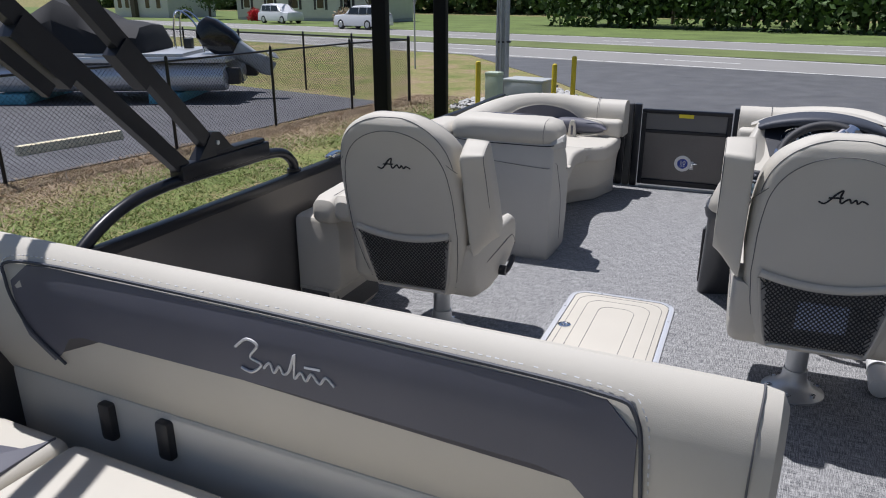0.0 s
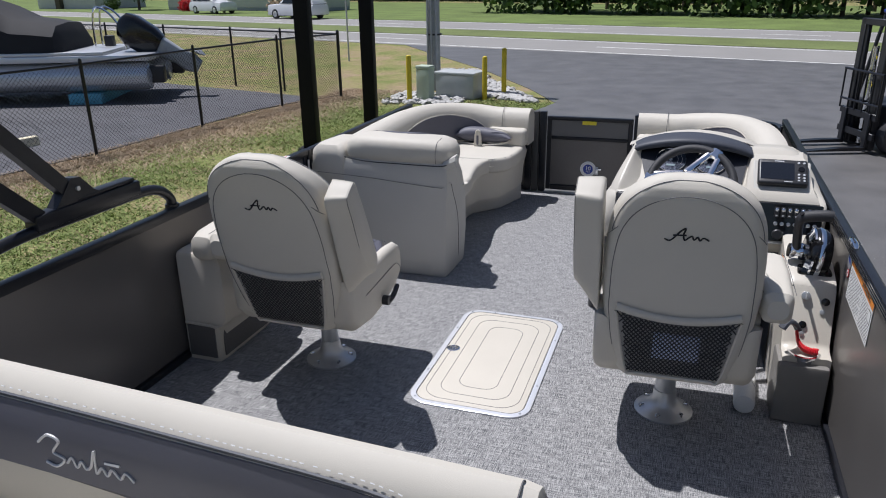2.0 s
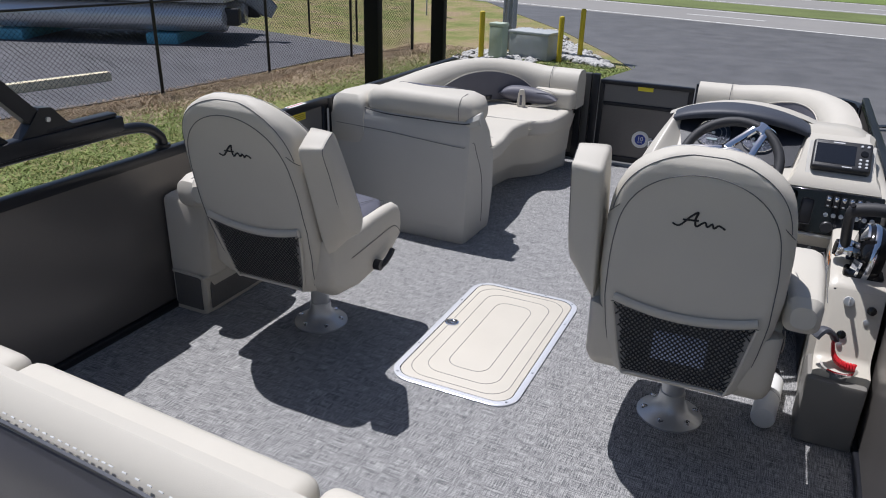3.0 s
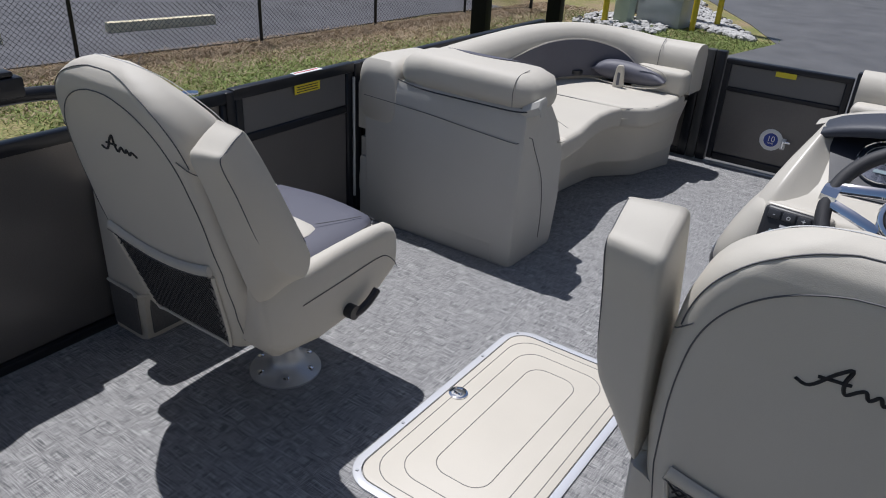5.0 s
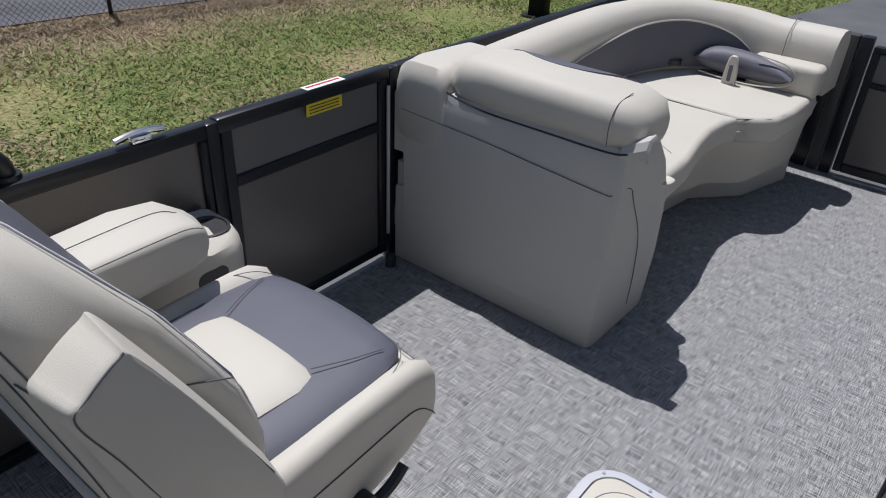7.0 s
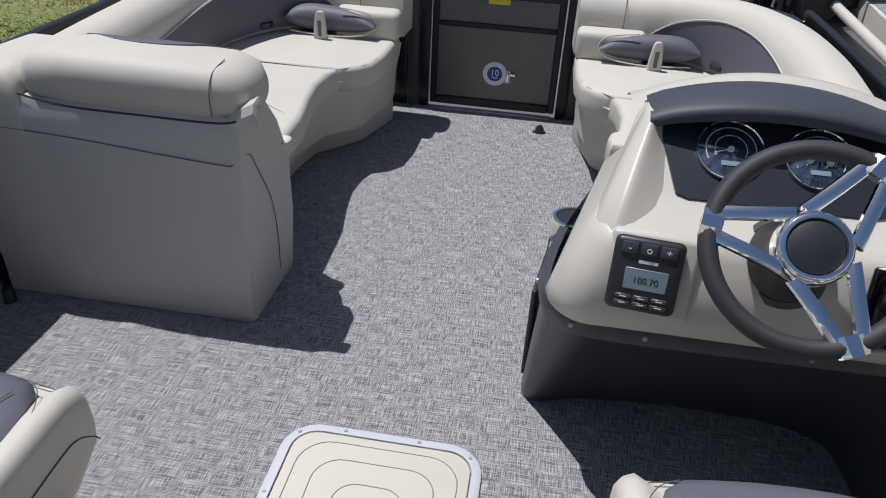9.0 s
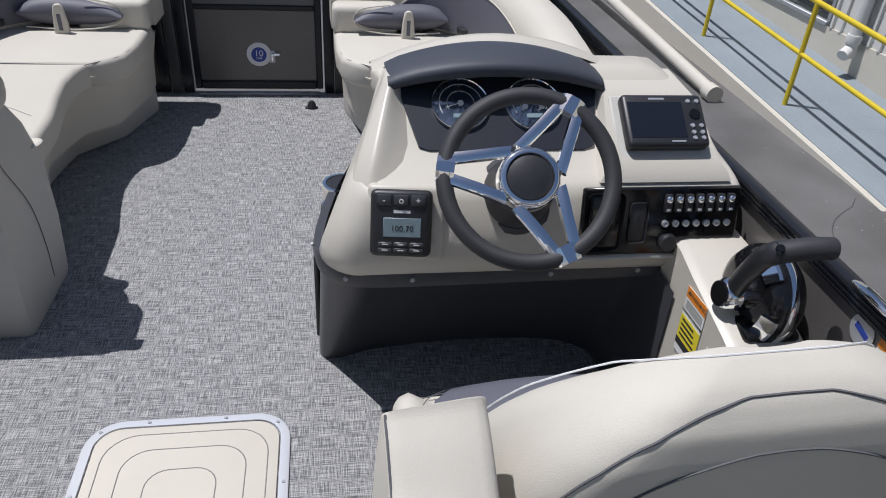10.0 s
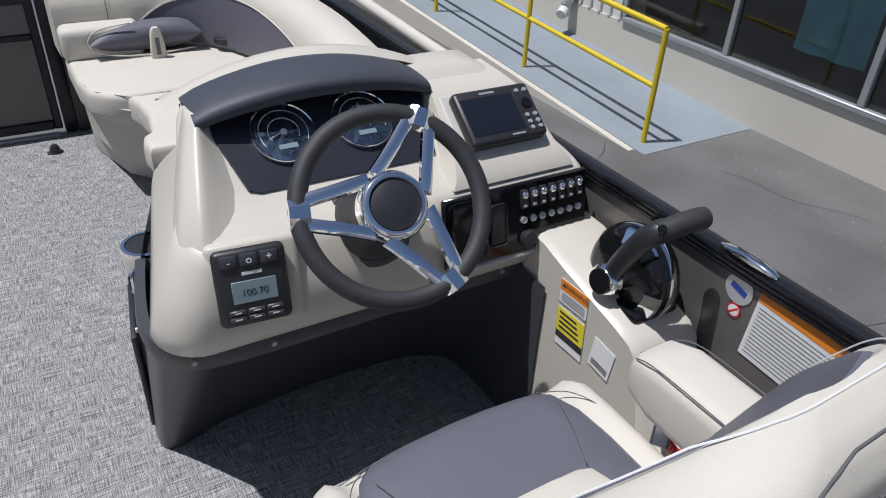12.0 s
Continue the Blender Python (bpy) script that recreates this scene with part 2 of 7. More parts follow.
def smooth_path(pts, n=8, closed=False):
    # Catmull-Rom through the points
    pts = [Vector(p) for p in pts]
    out = []
    m = len(pts)
    for i in range(m if closed else m - 1):
        if closed:
            p0, p1, p2, p3 = pts[i - 1], pts[i], pts[(i + 1) % m], pts[(i + 2) % m]
        else:
            p0, p1, p2, p3 = pts[max(i - 1, 0)], pts[i], pts[i + 1], pts[min(i + 2, m - 1)]
        for k in range(n):
            t = k / n
            out.append(0.5 * ((2 * p1) + (p2 - p0) * t + (2 * p0 - 5 * p1 + 4 * p2 - p3) * t * t + (3 * p1 - p0 - 3 * p2 + p3) * t ** 3))
    if not closed:
        out.append(pts[-1])
    return out


def tube(pts, r, sides=8, closed=False, flat=1.0):
    pts = [Vector(p) for p in pts]
    rings = []
    m = len(pts)
    up = None
    for i, p in enumerate(pts):
        d = (pts[(i + 1) % m] - pts[i - 1]) if closed else (pts[min(i + 1, m - 1)] - pts[max(i - 1, 0)])
        d.normalize()
        if up is None:
            up = Vector((0, 0, 1)) if abs(d.z) < 0.9 else Vector((1, 0, 0))
        side = d.cross(up).normalized()
        up = side.cross(d).normalized()
        rings.append([p + side * (r * math.cos(a)) + up * (r * flat * math.sin(a)) for a in (2 * math.pi * k / sides for k in range(sides))])
    if closed:
        rings.append(rings[0])
        bm = loft(rings, caps=False)
        bmesh.ops.remove_doubles(bm, verts=bm.verts, dist=1e-6)
        return bm
    return loft(rings)


def lathe(profile, n=24, m=None):
    # profile: (radius, height) from bottom to top, about z
    bm = loft([[(r * math.cos(2 * math.pi * k / n), r * math.sin(2 * math.pi * k / n), z) for k in range(n)] for r, z in profile])
    if m is not None:
        bmesh.ops.transform(bm, matrix=m, verts=bm.verts)
    return bm


def rounded(x0, x1, y0, y1, r, n=6):
    pts = []
    for cx, cy, a0 in ((x1 - r, y1 - r, 0), (x0 + r, y1 - r, 90), (x0 + r, y0 + r, 180), (x1 - r, y0 + r, 270)):
        for k in range(n + 1):
            a = radians(a0 + 90 * k / n)
            pts.append((cx + r * math.cos(a), cy + r * math.sin(a)))
    return pts


def inset(outline, d):
    # moves a closed anticlockwise outline inwards by d
    pts = [Vector((p[0], p[1])) for p in outline]
    out = []
    for i, p in enumerate(pts):
        a = (p - pts[i - 1])
        b = (pts[(i + 1) % len(pts)] - p)
        na, nb = Vector((-a.y, a.x)), Vector((-b.y, b.x))
        n = (na.normalized() if na.length else na) + (nb.normalized() if nb.length else nb)
        n = n.normalized() if n.length else Vector((0, 0))
        out.append(p + n * d)
    return out


def slab(outline, z0, z1, bevel=0.0, seg=4, crown=0.0):
    # a cushion or plate over an outline, with rounded top and bottom edges
    area = sum(a[0] * b[1] - b[0] * a[1] for a, b in zip(outline, list(outline[1:]) + [outline[0]]))
    if area < 0:
        outline = list(reversed(outline))
    rings = []
    steps = []
    if bevel:
        for k in range(seg + 1):
            a = math.pi / 2 * k / seg
            steps.append((bevel * (1 - math.sin(a)), z0 + bevel * (1 - math.cos(a))))
        for k in range(seg + 1):
            a = math.pi / 2 * k / seg
            steps.append((bevel * (1 - math.cos(a)), z1 - bevel * (1 - math.sin(a))))
    else:
        steps = [(0, z0), (0, z1)]
    for d, z in steps:
        rings.append([(p[0], p[1], z) for p in (inset(outline, d) if d > 1e-9 else outline)])
    if crown:
        rings.append([(p[0], p[1], z1 + crown) for p in inset(outline, bevel + 0.05)])
    return loft(rings)


def sweep(path, profile, close_ends=True):
    # profile: (out, up) points carried along a path in plan; out is to the right of the way
    rings = []
    m = len(path)
    for i, p in enumerate(path):
        d = Vector(path[min(i + 1, m - 1)]) - Vector(path[max(i - 1, 0)])
        d.z = 0
        d.normalize()
        right = Vector((d.y, -d.x, 0))
        prof = profile(i / (m - 1)) if callable(profile) else profile
        rings.append([Vector(p) + right * o + Vector((0, 0, u)) for o, u in prof])
    return loft(rings, caps=close_ends)


def grid_strokes(strokes, r, m):
    # letters as bent wires
    bms = []
    for s in strokes:
        bms.append(tube(smooth_path([(x, y, 0) for x, y in s], 5), r, 5))
    return moved(join(*bms), m)


def words(name, body, size, mat, m, parent=None):
    cu = bpy.data.curves.new(name, "FONT")
    cu.body = body
    cu.size = size
    cu.extrude = 0.0004
    cu.align_x, cu.align_y = "CENTER", "CENTER"
    tmp = bpy.data.objects.new(name, cu)
    scene.collection.objects.link(tmp)
    me = bpy.data.meshes.new_from_object(tmp.evaluated_get(bpy.context.evaluated_depsgraph_get()))
    bpy.data.objects.remove(tmp)
    me.transform(m)
    me.materials.clear()
    me.materials.append(mat)
    ob = new(name, me)
    if parent is not None:
        ob.parent = parent
    return ob


def facing(origin, normal, up=(0, 0, 1)):
    # a frame whose z is the normal and whose y is upwards along the surface
    n = Vector(normal).normalized()
    x = Vector(up).cross(n).normalized()
    y = n.cross(x)
    return Matrix(((x.x, y.x, n.x, origin[0]), (x.y, y.y, n.y, origin[1]), (x.z, y.z, n.z, origin[2]), (0, 0, 0, 1)))


# ---- outside: ground and roads ----
bm = bmesh.new()
bmesh.ops.create_grid(bm, x_segments=8, y_segments=8, size=700)
bmesh.ops.translate(bm, vec=(0, 0, GROUND), verts=bm.verts)
tagged(part("ground", bm, GRASS), "mown grass ground with dry brown patches", "ground", kind="structure")

ROAD_TURN = pose(0, 0, 0, 0, 0, -17)


def strip(name, u0, u1, v0, v1, z0, z1, mat, label, category):
    return tagged(part(name, box(u0, u1, v0, v1, GROUND + z0, GROUND + z1, 0, m=ROAD_TURN), mat), label, category, kind="structure")


strip("road", -300, 300, 26.0, 31.4, -0.2, 0.012, ROAD, "pale grey near carriageway with white edge lines", "road")
strip("road", -300, 300, 35.3, 41.7, -0.2, 0.012, ROAD, "pale grey far carriageway of the divided road", "road")
strip("verge_grass", -300, 300, 31.4, 35.3, -0.2, 0.03, MEDIAN, "green grass median between the two carriageways", "grass")
strip("verge_grass", -300, 300, 41.7, 75, -0.2, 0.03, FARGRASS, "bright yellow-green grass verge before the woods", "grass")
for v in (26.5, 30.9, 36.0, 41.2):
    strip("road_line", -300, 300, v, v + 0.12, 0.0, 0.016, LINE, "white painted road edge line", "road marking")
for k in range(-12, 12):
    strip("lane_dash", k * 12.0, k * 12.0 + 3.0, 28.6, 28.72, 0.0, 0.016, LINE, "white dashed lane marking on the road", "road marking")
    strip("lane_dash", k * 12.0 + 4, k * 12.0 + 7.0, 38.4, 38.52, 0.0, 0.016, LINE, "white dashed lane marking on the road", "road marking")

# the dealer's drive in front of and beside the boat
drive = [(-2.4, -14), (30, -14), (30, 19.4), (-11.3, 30.6), (-8.3, 26.3), (-5.6, 22.6), (-3.2, 18.6), (-2.2, 16.6), (-3.0, 12.5), (-3.9, 8.5), (-4.6, 3.0), (-5.2, -14)]
tagged(part("drive", slab(drive, GROUND - 0.2, GROUND + 0.016), ASPHALT), "dark asphalt drive running out to the road", "driveway", kind="structure")

# the fenced parking lot
lot = [(-11.6, -12), (-9.15, 6.6), (-8.6, 9.5), (-8.4, 14.0), (-7.9, 16.0), (-13.5, 17.4), (-40, 24.5), (-48, -12)]
tagged(part("parking_lot", slab(lot, GROUND - 0.2, GROUND + 0.02), LOT), "cracked dark asphalt parking lot behind the fence", "parking lot", kind="structure")
# cracks and seams in the lot
rnd = random.Random(3)
bms = []
for k in range(44):
    x, y = rnd.uniform(-17, -9.6), rnd.uniform(3, 15.5)
    a = rnd.uniform(0, 6.28)
    pts = [(x, y, GROUND + 0.021)]
    for s in range(7):
        a += rnd.uniform(-0.6, 0.6)
        x += 0.35 * math.cos(a)
        y += 0.35 * math.sin(a)
        pts.append((x, y, GROUND + 0.021))
    bms.append(tube(pts, 0.010, 4, flat=0.2))
tagged(part("asphalt_cracks", join(*bms), BLACK), "dark winding cracks in the parking lot asphalt", "crack", kind="stuff")


rnd = random.Random(21)
bms = []
for k in range(14):
    x, y = rnd.uniform(1.6, 5.6), rnd.uniform(1.5, 8.5)
    a = rnd.choice((0.15, 1.7, 0.9)) + rnd.uniform(-0.3, 0.3)
    pts = [(x, y, GROUND + 0.0165)]
    for q in range(rnd.randint(3, 9)):
        a += rnd.uniform(-0.35, 0.35)
        x, y = min(5.6, x + 0.16 * math.cos(a)), y + 0.16 * math.sin(a)
        pts.append((x, y, GROUND + 0.0165))
    bms.append(tube(pts, rnd.uniform(0.002, 0.004), 4, flat=0.15))
tagged(part("drive_cracks", join(*bms), BLACK), "thin dark cracks in the asphalt drive", "crack", kind="stuff")
vs, fs = [], []
for k in range(420):
    x, y, r = rnd.uniform(1.6, 5.6), rnd.uniform(1.0, 8.5), rnd.uniform(0.002, 0.008)
    o = len(vs)
    vs.extend([(x - r, y, GROUND + 0.016), (x, y - r * 0.7, GROUND + 0.016), (x + r, y, GROUND + 0.016), (x, y + r * 0.8, GROUND + 0.016), (x, y, GROUND + 0.016 + r * 0.5)])
    fs.extend([(o, o + 1, o + 4), (o + 1, o + 2, o + 4), (o + 2, o + 3, o + 4), (o + 3, o, o + 4)])
me = bpy.data.meshes.new("loose_grit")
me.from_pydata(vs, [], fs)
me.materials.append(STONE)
tagged(new("loose_grit", me), "pale loose grit scattered over the asphalt", "grit", kind="stuff")


def wheel_stop(x, y, turn):
    th = thing("wheel_stop", "weathered pale yellow concrete wheel stop on asphalt", "wheel stop", (x, y, GROUND + 0.02), turn, "wheel stops in the lot")
    rings = []
    for i, yy in enumerate((-0.915, -0.90, 0.90, 0.915)):
        w = 0.09 if i in (0, 3) else 0.10
        rings.append([(-w, yy, 0), (w, yy, 0), (w * 0.95, yy, 0.08), (w * 0.7, yy, 0.15), (-w * 0.7, yy, 0.15), (-w * 0.95, yy, 0.08)])
    part("bar", loft(rings), YELLOW_OLD, th)
    for yy in (-0.6, 0.6):
        part("pin", lathe([(0.012, 0.14), (0.012, 0.16)], 8, pose(0, yy, 0)), GALV, th)
    return th


wheel_stop(-10.40, 8.98, -13)
wheel_stop(-10.98, 5.62, -13)
wheel_stop(-11.5, 2.3, -13)

# ---- chain-link fence ----
FENCE = [(-9.8, 0.9), (-9.4, 3.8), (-9.02, 6.66), (-8.50, 9.45), (-8.34, 12.08), (-8.03, 14.6), (-7.41, 16.33)]
FENCE_BACK = [(-7.41, 16.33), (-9.3, 16.9), (-11.1, 17.4), (-13.8, 18.1), (-16.5, 18.8), (-19.2, 19.5), (-22.0, 20.2)]
FH = 1.48
fence = thing("chain_link_fence", "black chain-link fence with round posts and top rail", "fence", (0, 0, GROUND))


def wire_net(a, b, z0, z1, pitch=0.075, r=0.0026):
    d = Vector((b[0] - a[0], b[1] - a[1], 0))
    length = d.length
    d.normalize()
    n = Vector((-d.y, d.x, 0))
    vs, fs = [], []
    h = z1 - z0
    k = -h
    while k < length:
        for s in (1, -1):
            u0, u1 = (k, k + h) if s > 0 else (k + h, k)
            c0, c1 = max(0, min(length, u0)), max(0, min(length, u1))
            if abs(c1 - c0) < 1e-4:
                continue
            za = z0 + h * abs(c0 - u0) / h
            zb = z0 + h * abs(c1 - u0) / h
            p = Vector((a[0], a[1], za)) + d * c0
            q = Vector((a[0], a[1], zb)) + d * c1
            e = (q - p).normalized()
            w = e.cross(n).normalized()
            i = len(vs)
            for base in (p, q):
                vs.extend([base + w * r, base - w * r * 0.5 + n * r * 0.9, base - w * r * 0.5 - n * r * 0.9])
            fs.extend([(i, i + 1, i + 4, i + 3), (i + 1, i + 2, i + 5, i + 4), (i + 2, i, i + 3, i + 5)])
        k += pitch
    return vs, fs


allv, allf = [], []
for line in (FENCE, FENCE_BACK):
    for a, b in zip(line, line[1:]):
        v, f = wire_net(a, b, 0.03, FH)
        o = len(allv)
        allv.extend([tuple(p) for p in v])
        allf.extend([tuple(i + o for i in q) for q in f])
me = bpy.data.meshes.new("wire_mesh")
me.from_pydata(allv, [], allf)
me.materials.append(RAIL)
net = new("wire_mesh", me)
net.parent = fence
tagged(net, "black woven diamond wire mesh", kind="stuff")
for p in FENCE + FENCE_BACK[1:]:
    r = 0.038 if p == FENCE[-1] else 0.028
    part("post", lathe([(r, -0.05), (r, FH + 0.04), (r * 1.1, FH + 0.05), (r * 0.5, FH + 0.09)], 10, pose(p[0], p[1], 0)), RAIL, fence)
for line in (FENCE, FENCE_BACK):
    for a, b in zip(line, line[1:]):
        part("top_rail", tube([(a[0], a[1], FH), (b[0], b[1], FH)], 0.02, 8), RAIL, fence)
for a, b in zip(FENCE, FENCE[1:]):
    part("tension_wire", tube([(a[0], a[1], 0.05), (b[0], b[1], 0.05)], 0.004, 5), RAIL, fence)

# two tall black steel columns on the grass
for x, y, _ in ((-5.30, 10.92, 0), (-5.13, 13.0, 0)):
    col = thing("steel_column", "tall black square steel column standing on grass", "column", (x, y, GROUND - 0.15), 10, "black columns on the grass")
    part("shaft", box(-0.12, 0.12, -0.12, 0.12, 0, 7.0, 0.02, 2), COLUMN, col)
    part("base_plate", box(-0.2, 0.2, -0.2, 0.2, 0.15, 0.18, 0.005, 1), COLUMN, col)


# ---- boxes, bollards, pole and gravel at the drive's corner ----
def bollard(x, y, h=1.05, lean=0):
    th = thing("bollard", "yellow painted steel bollard set in gravel", "bollard", (x, y, GROUND), 0, "bollards round the meter boxes")
    part("pipe", lathe([(0.06, -0.1), (0.06, h - 0.03), (0.052, h), (0.03, h + 0.015)], 14), YELLOW, th)


bollard(-5.47, 15.95)
bollard(-3.88, 16.7, 0.98)
bollard(-3.62, 17.5, 1.1)
pole = thing("utility_pole", "grey steel utility pole with bundled conduits", "utility pole", (-5.6, 18.1, GROUND))
part("shaft", lathe([(0.16, -0.2), (0.145, 3.0), (0.12, 9.5)], 18), GALV, pole)
for a in (-0.6, 0.0, 0.6):
    part("conduit", tube([(0.2 * math.sin(a), -0.2 * math.cos(a), 0), (0.18 * math.sin(a), -0.18 * math.cos(a), 5.5)], 0.03, 8), GALV, pole)
part("strap", lathe([(0.2, 1.35), (0.2, 1.39)], 18), BLACK, pole)
cab = thing("meter_cabinet", "low grey metal utility cabinet with overhanging lid", "utility cabinet", (-4.56, 16.95, GROUND), -10)
part("body", box(-0.5, 0.5, -0.3, 0.3, 0, 0.55, 0.02, 2), BOXGREY, cab)
part("lid", box(-0.53, 0.53, -0.33, 0.33, 0.55, 0.62, 0.025, 2), BOXGREY, cab)
cab = thing("transformer_box", "narrow pale green electrical pedestal box", "electrical box", (-5.22, 16.35, GROUND), -10)
part("body", box(-0.17, 0.17, -0.14, 0.14, 0, 0.72, 0.02, 2), BOXGREEN, cab)
part("lid", box(-0.18, 0.18, -0.15, 0.15, 0.72, 0.80, 0.02, 2), BOXGREEN, cab)

# gravel of pale stones
rnd = random.Random(8)
vs, fs = [], []
ico = [(0, 0, 1), (0.9, 0, 0.4), (0.28, 0.85, 0.4), (-0.72, 0.53, 0.4), (-0.72, -0.53, 0.4), (0.28, -0.85, 0.4), (0.72, 0.53, -0.3), (-0.28, 0.85, -0.3), (-0.9, 0, -0.3), (-0.28, -0.85, -0.3), (0.72, -0.53, -0.3)]
icf = [(0, 1, 2), (0, 2, 3), (0, 3, 4), (0, 4, 5), (0, 5, 1), (1, 6, 2), (2, 7, 3), (3, 8, 4), (4, 9, 5), (5, 10, 1), (2, 6, 7), (3, 7, 8), (4, 8, 9), (5, 9, 10), (1, 10, 6)]
for k in range(2600):
    t = rnd.random()
    cx, cy = -5.6 + 3.0 * t, 22.2 - 5.6 * t
    w = 1.7 * math.sin(math.pi * min(1, 0.15 + t * 0.85)) + 0.25
    x, y = cx - rnd.random() * w * 1.0, cy - rnd.random() * w * 0.5
    if k < 350:
        x, y = rnd.uniform(-6.1, -4.3), rnd.uniform(15.6, 17.2)
    s = rnd.uniform(0.04, 0.11)
    e = Euler((rnd.random() * 6, rnd.random() * 6, rnd.random() * 6)).to_matrix()
    o = len(vs)
    for p in ico:
        q = e @ Vector(p)
        vs.append((x + q.x * s, y + q.y * s * rnd.uniform(0.8, 1.1), GROUND + 0.03 + q.z * s * 0.7))
    fs.extend([tuple(i + o for i in f) for f in icf])
me = bpy.data.meshes.new("gravel")
me.from_pydata(vs, [], fs)
me.materials.append(STONE)
tagged(new("gravel", me), "pale grey and white crushed stone bed", "gravel", kind="stuff")


# ---- grass blades near the boat and straw along the fence ----
def blades(name, count, region, mat, hmin, hmax, seed, label, keep=None):
    g = np.random.default_rng(seed)
    x = g.uniform(region[0], region[1], count)
    y = g.uniform(region[2], region[3], count)
    if keep is not None:
        ok = keep(x, y, g)
        x, y = x[ok], y[ok]
    n = len(x)
    a = g.uniform(0, 2 * np.pi, n)
    h = g.uniform(hmin, hmax, n)
    w = g.uniform(0.006, 0.012, n)
    lx, ly = g.normal(0, 1.5, n) * h, g.normal(0, 1.5, n) * h
    z = np.full(n, GROUND)
    v = np.stack([np.stack([x - w * np.cos(a), y - w * np.sin(a), z], 1), np.stack([x + w * np.cos(a), y + w * np.sin(a), z], 1), np.stack([x + lx, y + ly, z + h], 1)], 1).reshape(-1, 3)
    me = bpy.data.meshes.new(name)
    me.vertices.add(3 * n)
    me.vertices.foreach_set("co", v.astype(np.float32).ravel())
    me.loops.add(3 * n)
    me.loops.foreach_set("vertex_index", np.arange(3 * n, dtype=np.int32))
    me.polygons.add(n)
    me.polygons.foreach_set("loop_start", np.arange(0, 3 * n, 3, dtype=np.int32))
    me.update()
    me.validate()
    me.materials.append(mat)
    tagged(new(name, me), label, "grass", kind="stuff")


def fence_x(y):
    return -9.02 + (y - 6.66) * 0.125


def drive_x(y):
    return np.interp(y, [-14, 3, 8.5, 12.5, 16.6], [-5.2, -4.6, -3.9, -3.0, -2.2])


blades("grass_blades", 230000, (-9.6, -2.2, 0.5, 17), BLADE, 0.012, 0.05, 1, "short green lawn grass with clover",
       lambda x, y, g: (x > fence_x(y) + 0.5 + 1.5 * g.random(len(x))) & (x < drive_x(y)) & (np.sin(x * 1.7 + y * 0.9) + np.sin(y * 2.3 - x * 1.1) + g.normal(0, 0.9, len(x)) > -0.6))
blades("dry_straw", 190000, (-10.2, -6.0, 0.5, 17.6), STRAW, 0.015, 0.06, 3, "dry brown straw and clippings along the fence",
       lambda x, y, g: (x > fence_x(y) - 0.1) & (x < fence_x(y) + 0.6 + 1.7 * g.random(len(x)) ** 2))


# ---- far side: woods, houses, cars ----
def leaf_cloud(name, centres, per, leaf, mat, seed, label, category, squash=1.0):
    g = np.random.default_rng(seed)
    c = np.repeat(np.array(centres, dtype=float), per, axis=0)
    n = len(c)
    d = g.normal(0, 1, (n, 3))
    d /= np.linalg.norm(d, axis=1)[:, None]
    rad = c[:, 3] * g.uniform(0.55, 1.08, n)
    p = c[:, :3] + d * rad[:, None] * np.array([1, 1, squash])
    u = g.normal(0, 1, (n, 3))
    u /= np.linalg.norm(u, axis=1)[:, None]
    w = np.cross(u, g.normal(0, 1, (n, 3)))
    w /= np.linalg.norm(w, axis=1)[:, None]
    s = leaf * g.uniform(0.5, 1.4, n)[:, None]
    v = np.stack([p - u * s, p + w * s * 0.6, p + u * s, p - w * s * 0.6], 1).reshape(-1, 3)
    v[:, 2] = np.maximum(v[:, 2], GROUND + 0.02)
    me = bpy.data.meshes.new(name)
    me.vertices.add(4 * n)
    me.vertices.foreach_set("co", v.astype(np.float32).ravel())
    me.loops.add(4 * n)
    me.loops.foreach_set("vertex_index", np.arange(4 * n, dtype=np.int32))
    me.polygons.add(n)
    me.polygons.foreach_set("loop_start", np.arange(0, 4 * n, 4, dtype=np.int32))
    me.update()
    me.materials.append(mat)
    return me


rnd = random.Random(12)
centres = []
for k in range(760):
    u, v = rnd.uniform(-34, 75), 53.5 + abs(rnd.gauss(0, 3.5))
    p = ROAD_TURN @ Vector((u, v, 0))
    r = rnd.uniform(0.7, 2.2)
    centres.append((p.x, p.y, GROUND + rnd.uniform(0.3, 1) * (1.8 + (v - 53) * 1.3) + 0.2, r))
for k in range(420):
    u, v = rnd.uniform(-130, 90), rnd.uniform(84, 100)
    p = ROAD_TURN @ Vector((u, v, 0))
    centres.append((p.x, p.y, GROUND + rnd.uniform(1, 13), rnd.uniform(1.8, 3.6)))
me = leaf_cloud("far_woods", centres, 130, 0.26, LEAF, 5, "", "")
tall = []
for k in range(900):
    u, v = rnd.uniform(-175, -18), rnd.uniform(80, 96)
    p = ROAD_TURN @ Vector((u, v, 0))
    tall.append((p.x, p.y, GROUND + rnd.uniform(0.4, 12), rnd.uniform(1.6, 3.2)))
more = leaf_cloud("tall_woods", tall, 120, 0.45, LEAF, 9, "", "")
tagged(new("tall_woods", more), "tall green woods standing behind the houses", "woods", kind="stuff")
tagged(new("far_woods", me), "dense dark green woods and brush beyond the road", "woods", kind="stuff")
bms = []
for k in range(70):
    p = ROAD_TURN @ Vector((rnd.uniform(-30, 70), rnd.uniform(56, 66), GROUND))
    bms.append(moved(lathe([(0.16, -0.1), (0.1, 5), (0.04, 9)], 7), Matrix.Translation(p)))
tagged(part("far_trunks", join(*bms), BARK), "thin dark tree trunks standing in the far woods", "trunk", kind="stuff")


